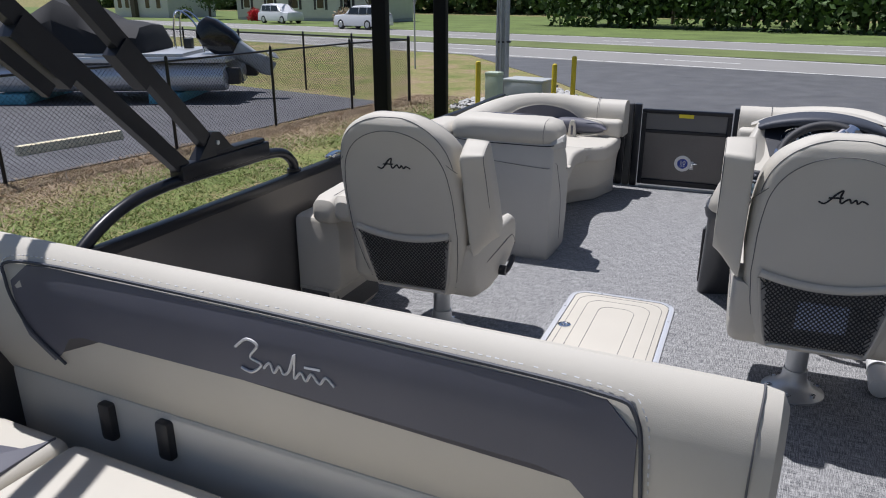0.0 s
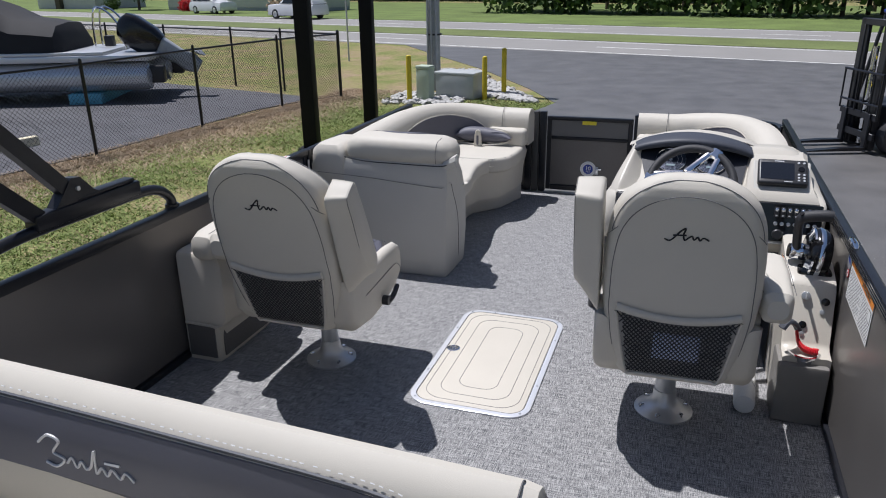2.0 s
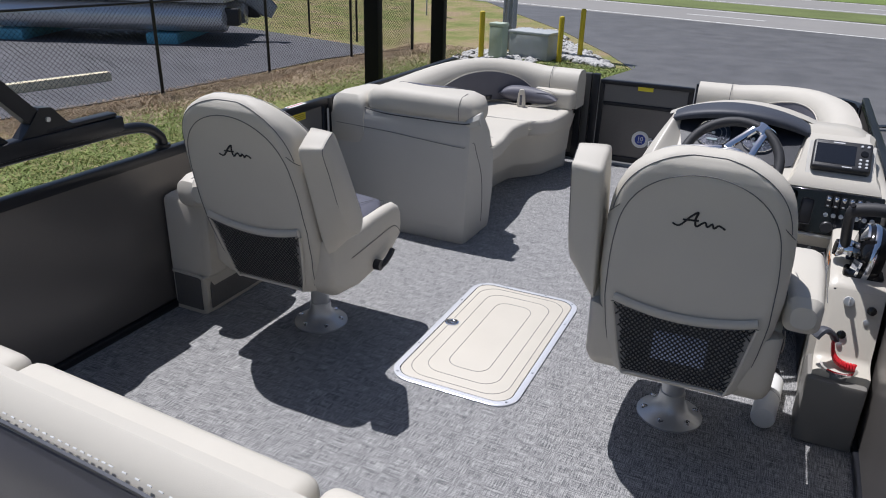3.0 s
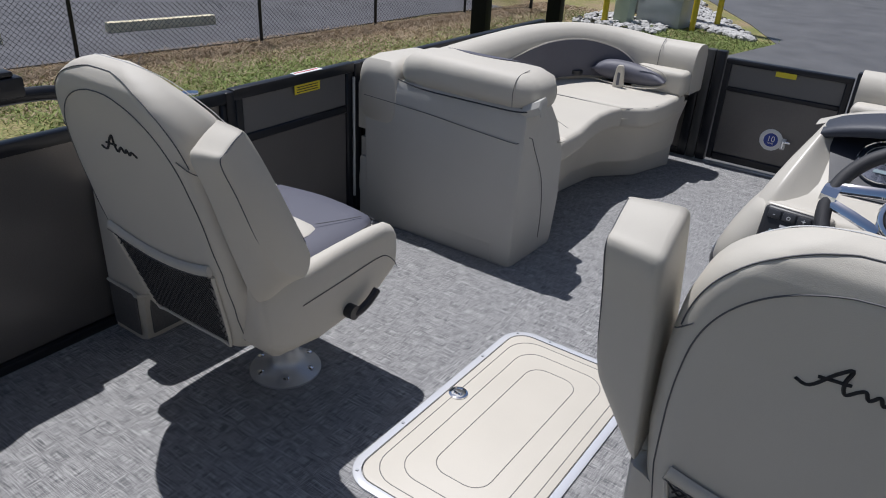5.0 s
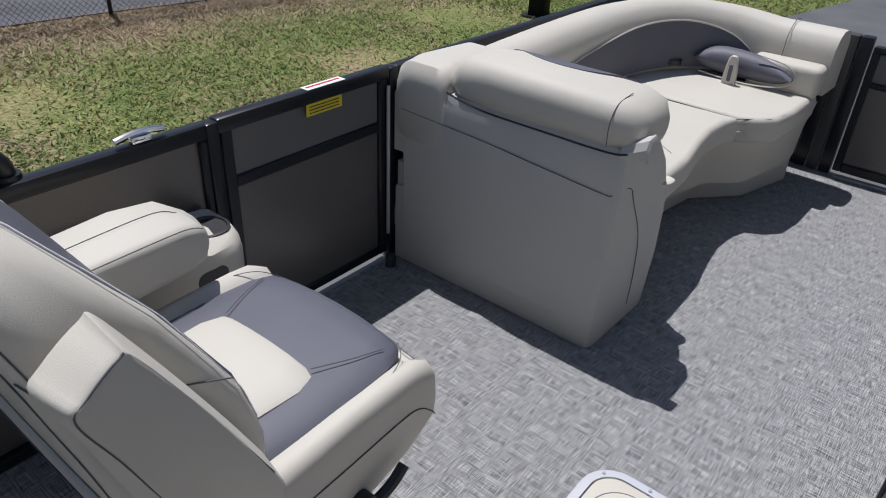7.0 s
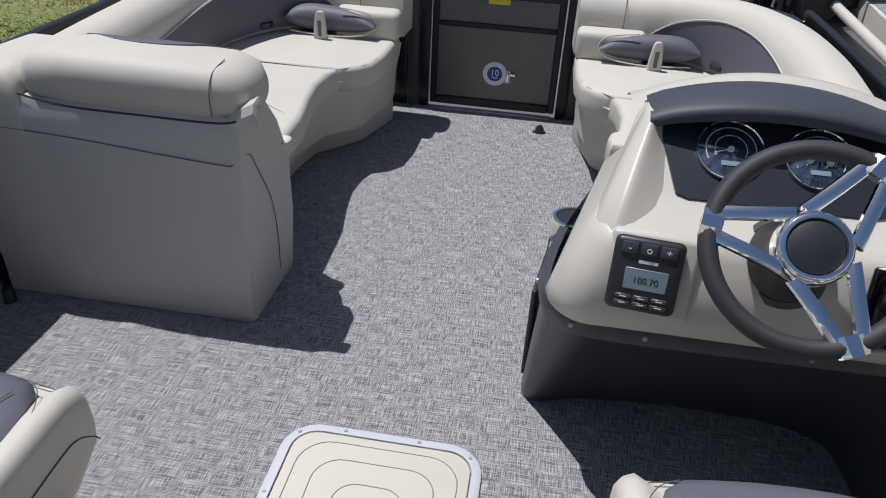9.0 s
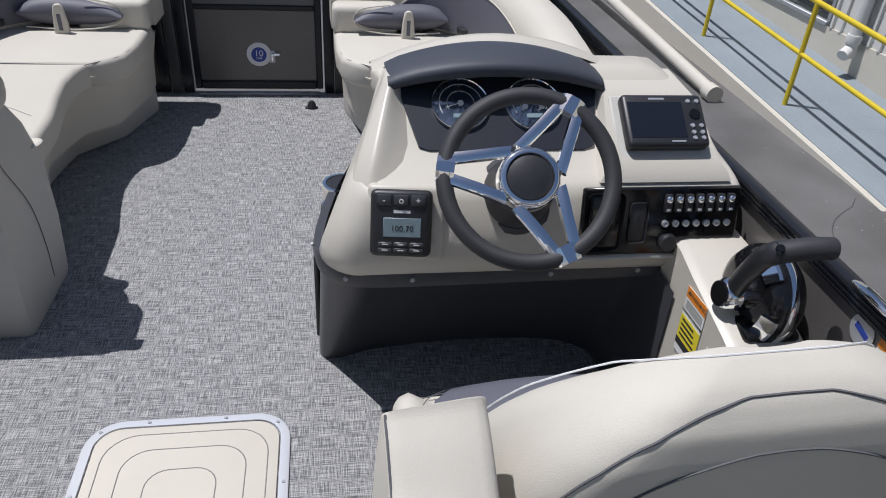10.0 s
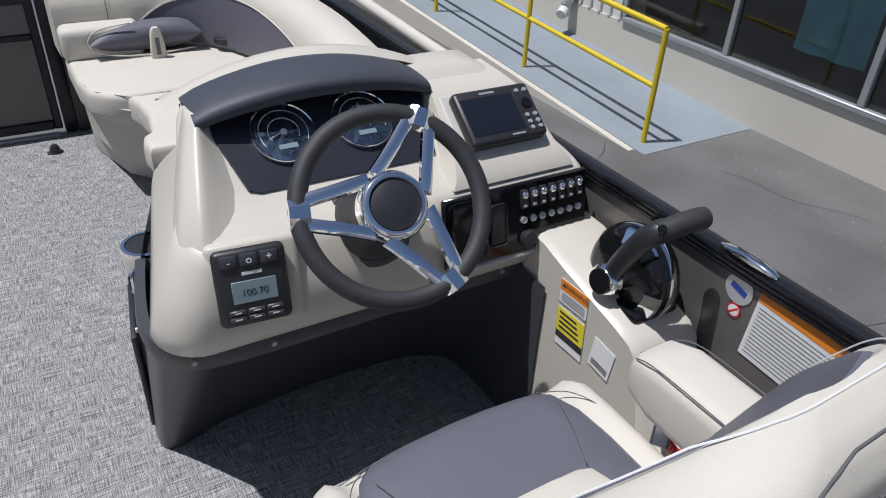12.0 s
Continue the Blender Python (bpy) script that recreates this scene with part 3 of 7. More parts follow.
def tree(x, y, h, crown, bare, label):
    th = thing("tree", label, "tree", (x, y, GROUND))
    g = random.Random(int(abs(x) * 10))
    limbs = [tube(smooth_path([(0, 0, -0.1), (0.05, 0.02, h * 0.3), (-0.06, 0.05, h * 0.6), (0.02, 0, h)], 4), 0.14, 8)]
    ends = []
    for k in range(14):
        a = g.uniform(0, 6.28)
        z = h * g.uniform(0.25, 0.8)
        r = crown * g.uniform(0.5, 1.0)
        e = (r * math.cos(a), r * math.sin(a), z + h * 0.35)
        limbs.append(tube(smooth_path([(0, 0, z), (e[0] * 0.5, e[1] * 0.5, z + h * 0.12), e], 3), 0.045, 6))
        ends.append(e)
        for j in range(4):
            b = a + g.uniform(-0.8, 0.8)
            f = (e[0] + 0.7 * math.cos(b), e[1] + 0.7 * math.sin(b), e[2] + g.uniform(0.1, 0.8))
            limbs.append(tube([(e[0] * 0.7, e[1] * 0.7, z + h * 0.22), f], 0.02, 5))
    part("trunk", join(*limbs), BARK, th)
    if not bare:
        cs = [(*e, crown * 0.38) for e in ends] + [(g.gauss(0, crown * 0.4), g.gauss(0, crown * 0.4), h * g.uniform(0.35, 1.05), crown * 0.4) for _ in range(16)]
        me = leaf_cloud("crown", [(c[0], c[1], c[2], c[3]) for c in cs], 170, 0.12, LEAF, 7, "", "")
        ob = new("crown", me)
        ob.parent = th
    return th


tree(-55.4, 66.4, 3.9, 2.3, False, "small bright green leafy tree beside the house")
tree(-41.0, 60.6, 5.5, 2.6, True, "small bare-branched tree on the house lawn")
tree(-33.0, 61.5, 5.0, 2.2, True, "small bare-branched tree near the porch")


def mobile_home(x, y, turn, length, h, label):
    th = thing("mobile_home", label, "house", (x, y, GROUND), turn)
    part("wall", box(0, length, 0, 4.2, 0.3, h, 0.02, 1), SIDING, th)
    part("skirting", box(0.02, length - 0.02, 0.02, 4.18, 0, 0.3), BOXGREY, th)
    part("roof", loft([[(-0.2, -0.3, h), (length + 0.2, -0.3, h), (length + 0.2, 4.5, h), (-0.2, 4.5, h)], [(-0.2, -0.3, h + 0.1), (length + 0.2, -0.3, h + 0.1), (length + 0.2, 4.5, h + 0.1), (-0.2, 4.5, h + 0.1)], [(-0.2, 1.8, h + 0.55), (length + 0.2, 1.8, h + 0.55), (length + 0.2, 2.4, h + 0.55), (-0.2, 2.4, h + 0.55)]]), ROOF, th)
    for k in range(int(length / 3.4)):
        xx = 1.6 + k * 3.4
        win = part("window", box(xx - 0.55, xx + 0.55, -0.05, 0.02, 1.15, 2.15, 0.01, 1), WHITE, th)
        part("pane", box(xx - 0.42, xx + 0.42, -0.07, -0.04, 1.25, 2.05), GLASS, win)
        for s in (-0.72, 0.72):
            part("shutter", box(xx + s - 0.14, xx + s + 0.14, -0.05, 0.01, 1.1, 2.2), BLACK, win)
    part("door", box(length - 2.2, length - 1.3, -0.04, 0.02, 0.35, 2.3, 0.01, 1), WHITE, th)
    part("deck", box(length - 4.4, length - 0.4, -1.8, -0.06, 0.0, 0.45, 0.01, 1), BARK, th)
    for s in range(9):
        part("porch_post", box(length - 4.4 + s * 0.49, length - 4.34 + s * 0.49, -1.8, -1.74, 0.45, 1.35), BARK, th)
    part("porch_rail", box(length - 4.4, length - 0.42, -1.82, -1.74, 1.35, 1.42), BARK, th)


mobile_home(-52.0, 66.8, -9, 20, 2.45, "long pale single-storey mobile home with dark shutters")
old = thing("farmhouse", "old white clapboard house with brick chimney", "house", (-66.5, 69.5, GROUND), -9)
part("wall", box(-7, 3, 0, 7, 0, 3.0, 0.02, 1), SIDING, old)
part("roof", loft([[(-7.4, -0.5, 3.0), (3.4, -0.5, 3.0), (3.4, 7.5, 3.0), (-7.4, 7.5, 3.0)], [(-7.4, 3.3, 5.6), (3.4, 3.3, 5.6), (3.4, 3.7, 5.6), (-7.4, 3.7, 5.6)]]), ROOF, old)
part("chimney", box(-3.2, -2.4, -0.5, 0.0, 0, 5.5, 0.02, 1), BARK, old)
for xx in (-5.8, -4.4, -0.6, 1.4):
    win = part("window", box(xx - 0.45, xx + 0.45, -0.05, 0.02, 1.0, 2.4, 0.01, 1), WHITE, old)
    part("pane", box(xx - 0.36, xx + 0.36, -0.07, -0.03, 1.08, 2.32), GLASS, win)
for x, y, s, mat, lab in ((-47.6, 63.8, 1.1, RED, "rounded red-leaved shrub on the lawn"), (-31.9, 54.6, 1.25, STRAW, "rounded dry brown shrub on the lawn"), (-59.5, 67, 1.2, LEAF, "rounded green shrub beside the house")):
    th = thing("shrub", lab, "shrub", (x, y, GROUND))
    me = leaf_cloud("foliage", [(random.uniform(-0.4, 0.4) * s, random.uniform(-0.4, 0.4) * s, s * random.uniform(0.3, 0.75), s * 0.5) for _ in range(9)], 110, 0.1, mat, 4, "", "")
    new("foliage", me).parent = th


def car(x, y, turn, label):
    th = thing("suv", label, "car", (x, y, GROUND + 0.02), turn)

    def section(xx, w, z0, z1):
        return [(xx, -w, z0), (xx, w, z0), (xx, w * 1.0, (z0 + z1) / 2), (xx, w * 0.9, z1 - 0.06), (xx, w * 0.75, z1), (xx, -w * 0.75, z1), (xx, -w * 0.9, z1 - 0.06), (xx, -w, (z0 + z1) / 2)]

    part("body", loft([section(-2.4, 0.8, 0.4, 0.75), section(-2.3, 0.92, 0.28, 1.0), section(-1.2, 0.95, 0.25, 1.08), section(2.0, 0.95, 0.25, 1.08), section(2.35, 0.9, 0.3, 1.02), section(2.42, 0.8, 0.42, 0.8)]), CARPAINT, th)
    part("roof", loft([section(-1.15, 0.82, 1.06, 1.1), section(-0.4, 0.78, 1.06, 1.68), section(0.6, 0.78, 1.06, 1.75), section(1.85, 0.76, 1.06, 1.68), section(2.3, 0.8, 1.06, 1.1)]), CARPAINT, th)
    for s in (-1, 1):
        for a, b in ((-0.55, 0.35), (0.43, 1.2), (1.28, 1.8)):
            part("side_window", loft([[(a - (0.25 if a < 0 else 0), s * 0.80, 1.1), (b, s * 0.80, 1.1), (b, s * 0.72, 1.58), (a, s * 0.72, 1.58)], [(a - (0.25 if a < 0 else 0), s * 0.83, 1.1), (b, s * 0.83, 1.1), (b, s * 0.75, 1.58), (a, s * 0.75, 1.58)]]), GLASS, th)
        for xx in (-1.5, 1.4):
            wheel = part("wheel", lathe([(0.30, -0.11), (0.35, -0.09), (0.35, 0.09), (0.30, 0.11)], 20, pose(xx, s * 0.86, 0.35, 90)), RUBBER, th)
            part("rim", lathe([(0.22, -0.01), (0.2, 0.02), (0.05, 0.0)], 14, pose(xx, s * 0.975, 0.35, -90 * s)), ALU, wheel)
    part("windscreen", loft([[(-1.05, -0.7, 1.12), (-1.05, 0.7, 1.12), (-0.45, 0.62, 1.6), (-0.45, -0.62, 1.6)], [(-1.1, -0.7, 1.12), (-1.1, 0.7, 1.12), (-0.5, 0.62, 1.6), (-0.5, -0.62, 1.6)]]), GLASS, th)
    for s in (-0.65, 0.65):
        part("headlight", box(-2.36, -2.22, s - 0.18, s + 0.18, 0.72, 0.9, 0.03, 2), WHITE, th)


car(-28.0, 51.2, -17, "white sport utility vehicle parked by the road")
car(-41.0, 59.0, 160, "white sport utility vehicle parked on the house lawn")

# ---- building and ramp on the starboard side ----
bx = 5.70
wall = tagged(part("building_wall", box(bx, bx + 0.3, -12, 14.5, GROUND - 0.1, GROUND + 0.49), CONCRETE), "painted cream block wall below shop windows", "wall", kind="structure")
tagged(part("building_wall", box(bx + 0.02, bx + 0.3, -12, 14.5, 1.25, 3.2), CONCRETE), "painted cream wall above the shop windows", "wall", kind="structure")
tagged(part("building_wall", box(bx + 0.02, bx + 0.3, 7.69, 9.1, GROUND + 0.49, 1.25), SIDING), "ribbed white metal siding between the windows", "wall", kind="structure")
for k in range(9):
    part("rib", box(bx - 0.01, bx + 0.02, 7.73 + k * 0.16, 7.77 + k * 0.16, GROUND + 0.49, 1.25, 0.004, 1), SIDING, wall)
# unseen shop interior, added and coloured dark so the panes look dim
tagged(part("building_wall", box(bx + 2.6, bx + 2.8, -12, 14.5, GROUND, 3.2), material("unseen_dark_backing", (0.12, 0.12, 0.12), 0.8)), "unseen dark-coloured rear wall added behind the shop glass", "wall", kind="structure")
tagged(part("added_shop_floor", box(bx + 0.3, bx + 2.6, -12, 14.5, GROUND, GROUND + 0.4), ASPHALT), "unseen dark-coloured floor added behind the shop glass", "floor", kind="structure")
tagged(part("building_roof", box(bx, bx + 3, -12, 14.5, 3.2, 3.4), ROOF), "flat grey shop roof", "roof", kind="structure")
FRAME = material("window_frame_aluminium", (0.34, 0.35, 0.36), 0.45, 0.1, 9, metal=0.4)
for i, (y0, y1) in enumerate(((-8.31, -4.31), (-4.31, -0.31), (-0.31, 3.69), (3.69, 7.69), (9.1, 13.1))):
    win = tagged(new("window_%d" % (i + 1)), "dark shop window in a grey metal frame", "window", kind="structure")
    part("sill", box(bx - 0.03, bx + 0.08, y0, y1, GROUND + 0.49, GROUND + 0.54, 0.008, 1), FRAME, win)
    part("head", box(bx + 0.0, bx + 0.07, y0, y1, 1.2, 1.25, 0.005, 1), FRAME, win)
    n = 3
    for k in range(n + 1):
        yy = y0 + (y1 - y0) * k / n
        part("mullion", box(bx - 0.01, bx + 0.07, yy - 0.03, yy + 0.03, GROUND + 0.54, 1.2, 0.006, 1), FRAME, win)
    for k in range(n):
        a, b = y0 + (y1 - y0) * k / n + 0.03, y0 + (y1 - y0) * (k + 1) / n - 0.03
        part("pane", box(bx + 0.03, bx + 0.04, a, b, GROUND + 0.54, 1.2), SHOPGLASS, win)
down = thing("downspout", "grey painted downspout pipe at the wall's foot", "pipe", (bx - 0.1, 8.5, GROUND))
part("pipe", tube(smooth_path([(0, 0, 2.6), (0, 0, 0.55), (0, 0, 0.45), (-0.1, -0.05, 0.38)], 5), 0.06, 12), SIDING, down)
part("collar", lathe([(0.075, 0.5), (0.08, 0.54), (0.075, 0.58)], 14), SIDING, down)

ramp = loft([[(4.42, y, z0), (4.42, y, z1), (bx, y, z1), (bx, y, z0)] for y, z0, z1 in ((5.88, GROUND - 0.1, GROUND + 0.02), (14.0, GROUND - 0.1, GROUND + 0.45), (14.5, GROUND - 0.1, GROUND + 0.45))])
tagged(part("access_ramp", ramp, RAMP), "sloping concrete ramp painted blue-grey", "ramp", kind="structure")
kerb = loft([[(4.36, y, GROUND - 0.1), (4.36, y, z1), (4.42, y, z1), (4.42, y, GROUND - 0.1)] for y, z1 in ((5.9, GROUND + 0.01), (6.4, GROUND + 0.04), (14.0, GROUND + 0.44), (14.5, GROUND + 0.44))])
tagged(part("ramp_kerb", kerb, CONCRETE), "cream painted concrete edge of the ramp", "kerb", kind="structure")


def ramp_z(y):
    return GROUND + 0.02 + 0.43 * max(0, min(1, (y - 5.88) / 8.12))


hand = thing("handrail", "bright yellow painted pipe handrail on the ramp", "handrail", (0, 0, 0))
ys = (6.06, 7.80, 9.60, 11.40, 13.20)
for y in ys:
    part("post", tube([(4.575, y, ramp_z(y) - 0.02), (4.575, y, ramp_z(y) + 0.94)], 0.024, 10), YELLOW, hand)
part("top_rail", tube([(4.575, y, ramp_z(y) + 0.94) for y in ys], 0.024, 10), YELLOW, hand)
part("mid_rail", tube([(4.575, y, ramp_z(y) + 0.48) for y in ys], 0.022, 10), YELLOW, hand)
pipe = thing("drain_pipe", "cream plastic drain pipe lying along the ramp's edge", "pipe", (4.03, 8.12, GROUND + 0.09), 2)
part("pipe", tube([(0, 0, 0), (0.2, 8, 0.35)], 0.065, 14), CREAM, pipe)
part("elbow", tube([(0, 0.12, 0), (0, -0.02, 0)], 0.085, 14), CREAM, pipe)


# ---- the boat: deck, fences and gates ----
XL, XR, YF, YA = -1.25, 1.26, 5.41, -0.75
RT = 0.66
deck = [(XL - 0.04, YA - 0.6), (XR + 0.04, YA - 0.6), (XR + 0.04, 5.2), (1.05, YF + 0.12), (-1.05, YF + 0.12), (XL - 0.04, 5.2)]
tagged(part("boat_deck", slab(deck, -0.10, -0.006, 0.01, 2), PANEL_LIGHT), "aluminium pontoon boat deck edge", "deck", kind="structure")
tagged(part("floor", slab([(XL + 0.01, YA), (XR - 0.01, YA), (XR - 0.01, 5.2), (1.0, YF - 0.03), (-1.0, YF - 0.03), (XL + 0.01, 5.2)], -0.006, 0.0), CARPET), "light and dark grey woven vinyl boat flooring", "floor", kind="structure")
for x in (-0.95, 0.0, 0.95):
    tb = thing("pontoon_tube", "round aluminium pontoon tube under the deck", "pontoon", (x, 0, -0.42), 0, "pontoons under the deck")
    part("tube", moved(lathe([(0.02, -1.2), (0.3, -1.15), (0.32, -1.1), (0.32, 5.0), (0.22, 5.4), (0.03, 5.7)], 20), pose(0, 0, 0, -90)), HULL, tb)
    for y in (0.2, 3.8):
        part("support_block", box(-0.2, 0.2, y - 0.2, y + 0.2, GROUND + 0.42, -0.3, 0.01, 1), BARK, tb)


def fence_panel(name, x, y0, y1, side, label, sheet=PANEL, top=RT):
    # a railing bay along y: frame tubes, sheet and a raised lower edge
    th = tagged(new(name), label, "boat railing", kind="structure")
    s = side
    part("sheet", box(min(x, x + s * 0.012), max(x, x + s * 0.012), y0 + 0.02, y1 - 0.02, 0.03, top - 0.03, 0.003, 1), sheet, th)
    part("top_rail", box(x - 0.008 if s > 0 else x - 0.022, x + 0.026 if s > 0 else x + 0.018, y0, y1, top - 0.04, top, 0.008, 2), RAIL, th)
    part("bottom_rail", box(x - 0.015, x + 0.02, y0, y1, 0.0, 0.03, 0.006, 2), RAIL, th)
    for y in (y0 + 0.015, y1 - 0.015):
        part("upright", box(x - 0.014, x + 0.014, y - 0.015, y + 0.015, 0.03, top - 0.04, 0.005, 1), RAIL, th)
    return th


fence_panel("wall_port_aft", XL - 0.01, -0.7, 2.92, -1, "smooth dark bronze side panel with black top rail")
fence_panel("wall_port_fore", XL - 0.01, 3.58, 5.15, -1, "dark bronze side panel behind the lounge")
right = fence_panel("wall_starboard", XR, -0.7, 5.15, 1, "smooth dark bronze side panel with black top rail")
for k, z in enumerate((RT - 0.010, RT - 0.020, RT - 0.030)):
    part("rail_groove", box(XR - 0.0105, XR - 0.007, -0.68, 5.1, z - 0.003, z + 0.003, 0.001, 1), BLACKGLOSS, right)
for s in (-1, 1):
    # curved bow corners
    th = tagged(new("wall_bow_port" if s < 0 else "wall_bow_starboard"), "dark curved bow corner railing", "boat railing", kind="structure")
    xs = XL - 0.01 if s < 0 else XR
    a = smooth_path([(xs, 5.15, 0), (xs * 0.985, 5.30, 0), (xs * 0.90, YF, 0), (xs * 0.8, YF + 0.01, 0), (s * 0.44, YF + 0.01, 0)], 5)
    part("sheet", sweep(a, [(-0.005, 0.03), (0.005, 0.03), (0.005, 0.56), (-0.005, 0.56)]), PANEL, th)
    part("top_rail", sweep(a, [(-0.02, 0.56), (0.02, 0.56), (0.02, 0.60), (-0.02, 0.60)]), RAIL, th)
    part("bottom_rail", sweep(a, [(-0.018, 0.0), (0.018, 0.0), (0.018, 0.035), (-0.018, 0.035)]), RAIL, th)

# port side gate
gate = thing("side_gate", "closed black-framed boat side gate with dark panels", "gate", (XL - 0.01, 2.95, 0))
for y in (0.015, 0.575):
    part("stile", box(-0.016, 0.016, y - 0.018, y + 0.018, 0.02, RT - 0.02, 0.005, 1), RAIL, gate)
part("top_bar", box(-0.02, 0.02, -0.01, 0.6, RT - 0.035, RT + 0.005, 0.008, 2), RAIL, gate)
part("middle_bar", box(-0.014, 0.014, 0.03, 0.56, 0.465, 0.498, 0.005, 1), RAIL, gate)
part("bottom_bar", box(-0.014, 0.014, 0.03, 0.56, 0.02, 0.05, 0.005, 1), RAIL, gate)
part("upper_panel", box(-0.006, 0.006, 0.035, 0.555, 0.498, RT - 0.035), PANEL_LIGHT, gate, "grey upper panel")
part("lower_panel", box(-0.006, 0.006, 0.035, 0.555, 0.05, 0.465), PANEL, gate)
part("hinge", tube([(0.025, 0.585, 0.10), (0.025, 0.585, 0.61)], 0.006, 8), ALU, gate)
part("door_stop", lathe([(0.02, 0), (0.018, 0.035), (0.01, 0.045)], 12, pose(0.06, 0.56, 0)), BLACK, gate)
tag = part("warning_tag", box(0.017, 0.019, 0.27, 0.40, 0.594, 0.628), YELLOW_TAG, gate, "yellow printed warning tag")
for z in (0.602, 0.611, 0.620):
    part("text_bar", box(0.019, 0.0195, 0.28, 0.39, z - 0.002, z + 0.001), INK, tag)
tag = part("top_sticker", box(-0.015, 0.016, 0.28, 0.42, RT + 0.005, RT + 0.0065), PAPER, gate, "pale sticker on the gate's top bar")
part("text_bar", box(-0.006, 0.002, 0.29, 0.41, RT + 0.0065, RT + 0.007), RED, tag)
for y, nm in ((2.925, "gate_post"), (3.565, "gate_post")):
    tagged(part(nm, box(XL - 0.03, XL + 0.012, y - 0.018, y + 0.018, 0, RT, 0.006, 2), RAIL), "black square gate post", "post", kind="structure")
cl = thing("rail_cleat", "small polished cleat on the black rail", "cleat", (XL - 0.01, 2.75, RT))
part("horn", tube(smooth_path([(0, -0.06, 0.015), (0, -0.02, 0.022), (0, 0.02, 0.022), (0, 0.06, 0.015)], 4), 0.008, 8), CHROME, cl)
part("foot", box(-0.012, 0.012, -0.025, 0.025, 0, 0.015, 0.004, 2), CHROME, cl)

# bow gate
g = thing("bow_gate", "closed black-framed bow gate with dark panels", "gate", (0.02, YF, 0))
GH = 0.57
for x in (-0.29, 0.29):
    part("stile", box(x - 0.016, x + 0.016, -0.016, 0.016, 0.02, GH - 0.02, 0.005, 1), RAIL, g)
part("top_bar", box(-0.306, 0.306, -0.02, 0.02, GH - 0.03, GH, 0.008, 2), RAIL, g)
part("middle_bar", box(-0.275, 0.275, -0.014, 0.014, 0.40, 0.425, 0.005, 1), RAIL, g)
part("bottom_bar", box(-0.275, 0.275, -0.018, 0.014, 0.02, 0.06, 0.005, 1), RAIL, g)
part("upper_panel", box(-0.275, 0.275, -0.005, 0.005, 0.425, GH - 0.03), PANEL_LIGHT, g, "grey upper panel")
part("lower_panel", box(-0.275, 0.275, -0.005, 0.005, 0.06, 0.40), PANEL, g)
part("sill_strip", box(-0.29, 0.29, -0.05, -0.02, 0.0, 0.012, 0.003, 1), GALV, g)
part("warning_tag", box(-0.05, 0.05, -0.022, -0.021, GH - 0.052, GH - 0.026), YELLOW_TAG, g, "yellow printed warning tag")
badge = part("badge", moved(lathe([(0.058, 0), (0.056, 0.002), (0.0, 0.002)], 32), facing((0.005, -0.0055, 0.19), (0, -1, 0))), PAPER, g, "round silver and blue ten-year badge")
part("badge_field", moved(lathe([(0.050, 0.002), (0.050, 0.003), (0.0, 0.003)], 32), facing((0.005, -0.0055, 0.19), (0, -1, 0))), PAPER, badge)
part("badge_disc", moved(lathe([(0.036, 0.003), (0.036, 0.004), (0.0, 0.004)], 32), facing((0.005, -0.0055, 0.19), (0, -1, 0))), BLUE, badge)
words("badge_number", "10", 0.042, PAPER, facing((0.005, -0.0102, 0.195), (0, -1, 0)), badge)
words("badge_word", "YEAR", 0.013, PAPER, facing((0.005, -0.0102, 0.172), (0, -1, 0)), badge)
latch = part("latch", box(0.062, 0.075, -0.03, -0.005, 0.16, 0.20, 0.003, 1), CHROME, g, "chrome gate latch")
part("latch_arm", box(0.075, 0.105, -0.03, -0.022, 0.19, 0.203, 0.003, 1), CHROME, latch)
part("latch_plate", box(0.055, 0.08, -0.008, -0.005, 0.15, 0.21, 0.002, 1), ALU, latch)
for x in (-0.318, -0.372, -0.425, 0.358, 0.408):
    tagged(part("bow_post", box(x - 0.0245, x + 0.0245, YF - 0.02, YF + 0.03, 0, 0.6, 0.006, 2), STRIP if x in (-0.372, 0.408) else RAIL), "black bow gate post", "post", kind="structure")
stop = thing("door_stop", "small black rubber door stop on the deck", "door stop", (0.27, 5.2, 0))
part("cone", lathe([(0.022, 0), (0.02, 0.02), (0.012, 0.035)], 12), BLACK, stop)
part("foot", box(-0.03, 0.03, -0.012, 0.012, 0, 0.006, 0.002, 1), BLACK, stop)


# ---- seams ----
def seam(pts, parent, mat=STITCH, r=0.0022, name="seam", n=6):
    return part(name, tube(smooth_path(pts, n), r * 0.75, 5), mat, parent)


def dashes(pts, parent, mat=THREAD, r=0.0012, step=0.012):
    path = smooth_path(pts, 24)
    bms, acc = [], 0
    for a, b in zip(path, path[1:]):
        acc += (b - a).length
        if acc > step:
            d = (b - a).normalized()
            bms.append(tube([a - d * step * 0.3, a + d * step * 0.3], r, 4))
            acc = 0
    if bms:
        part("stitching", join(*bms), mat, parent, "pale stitching")


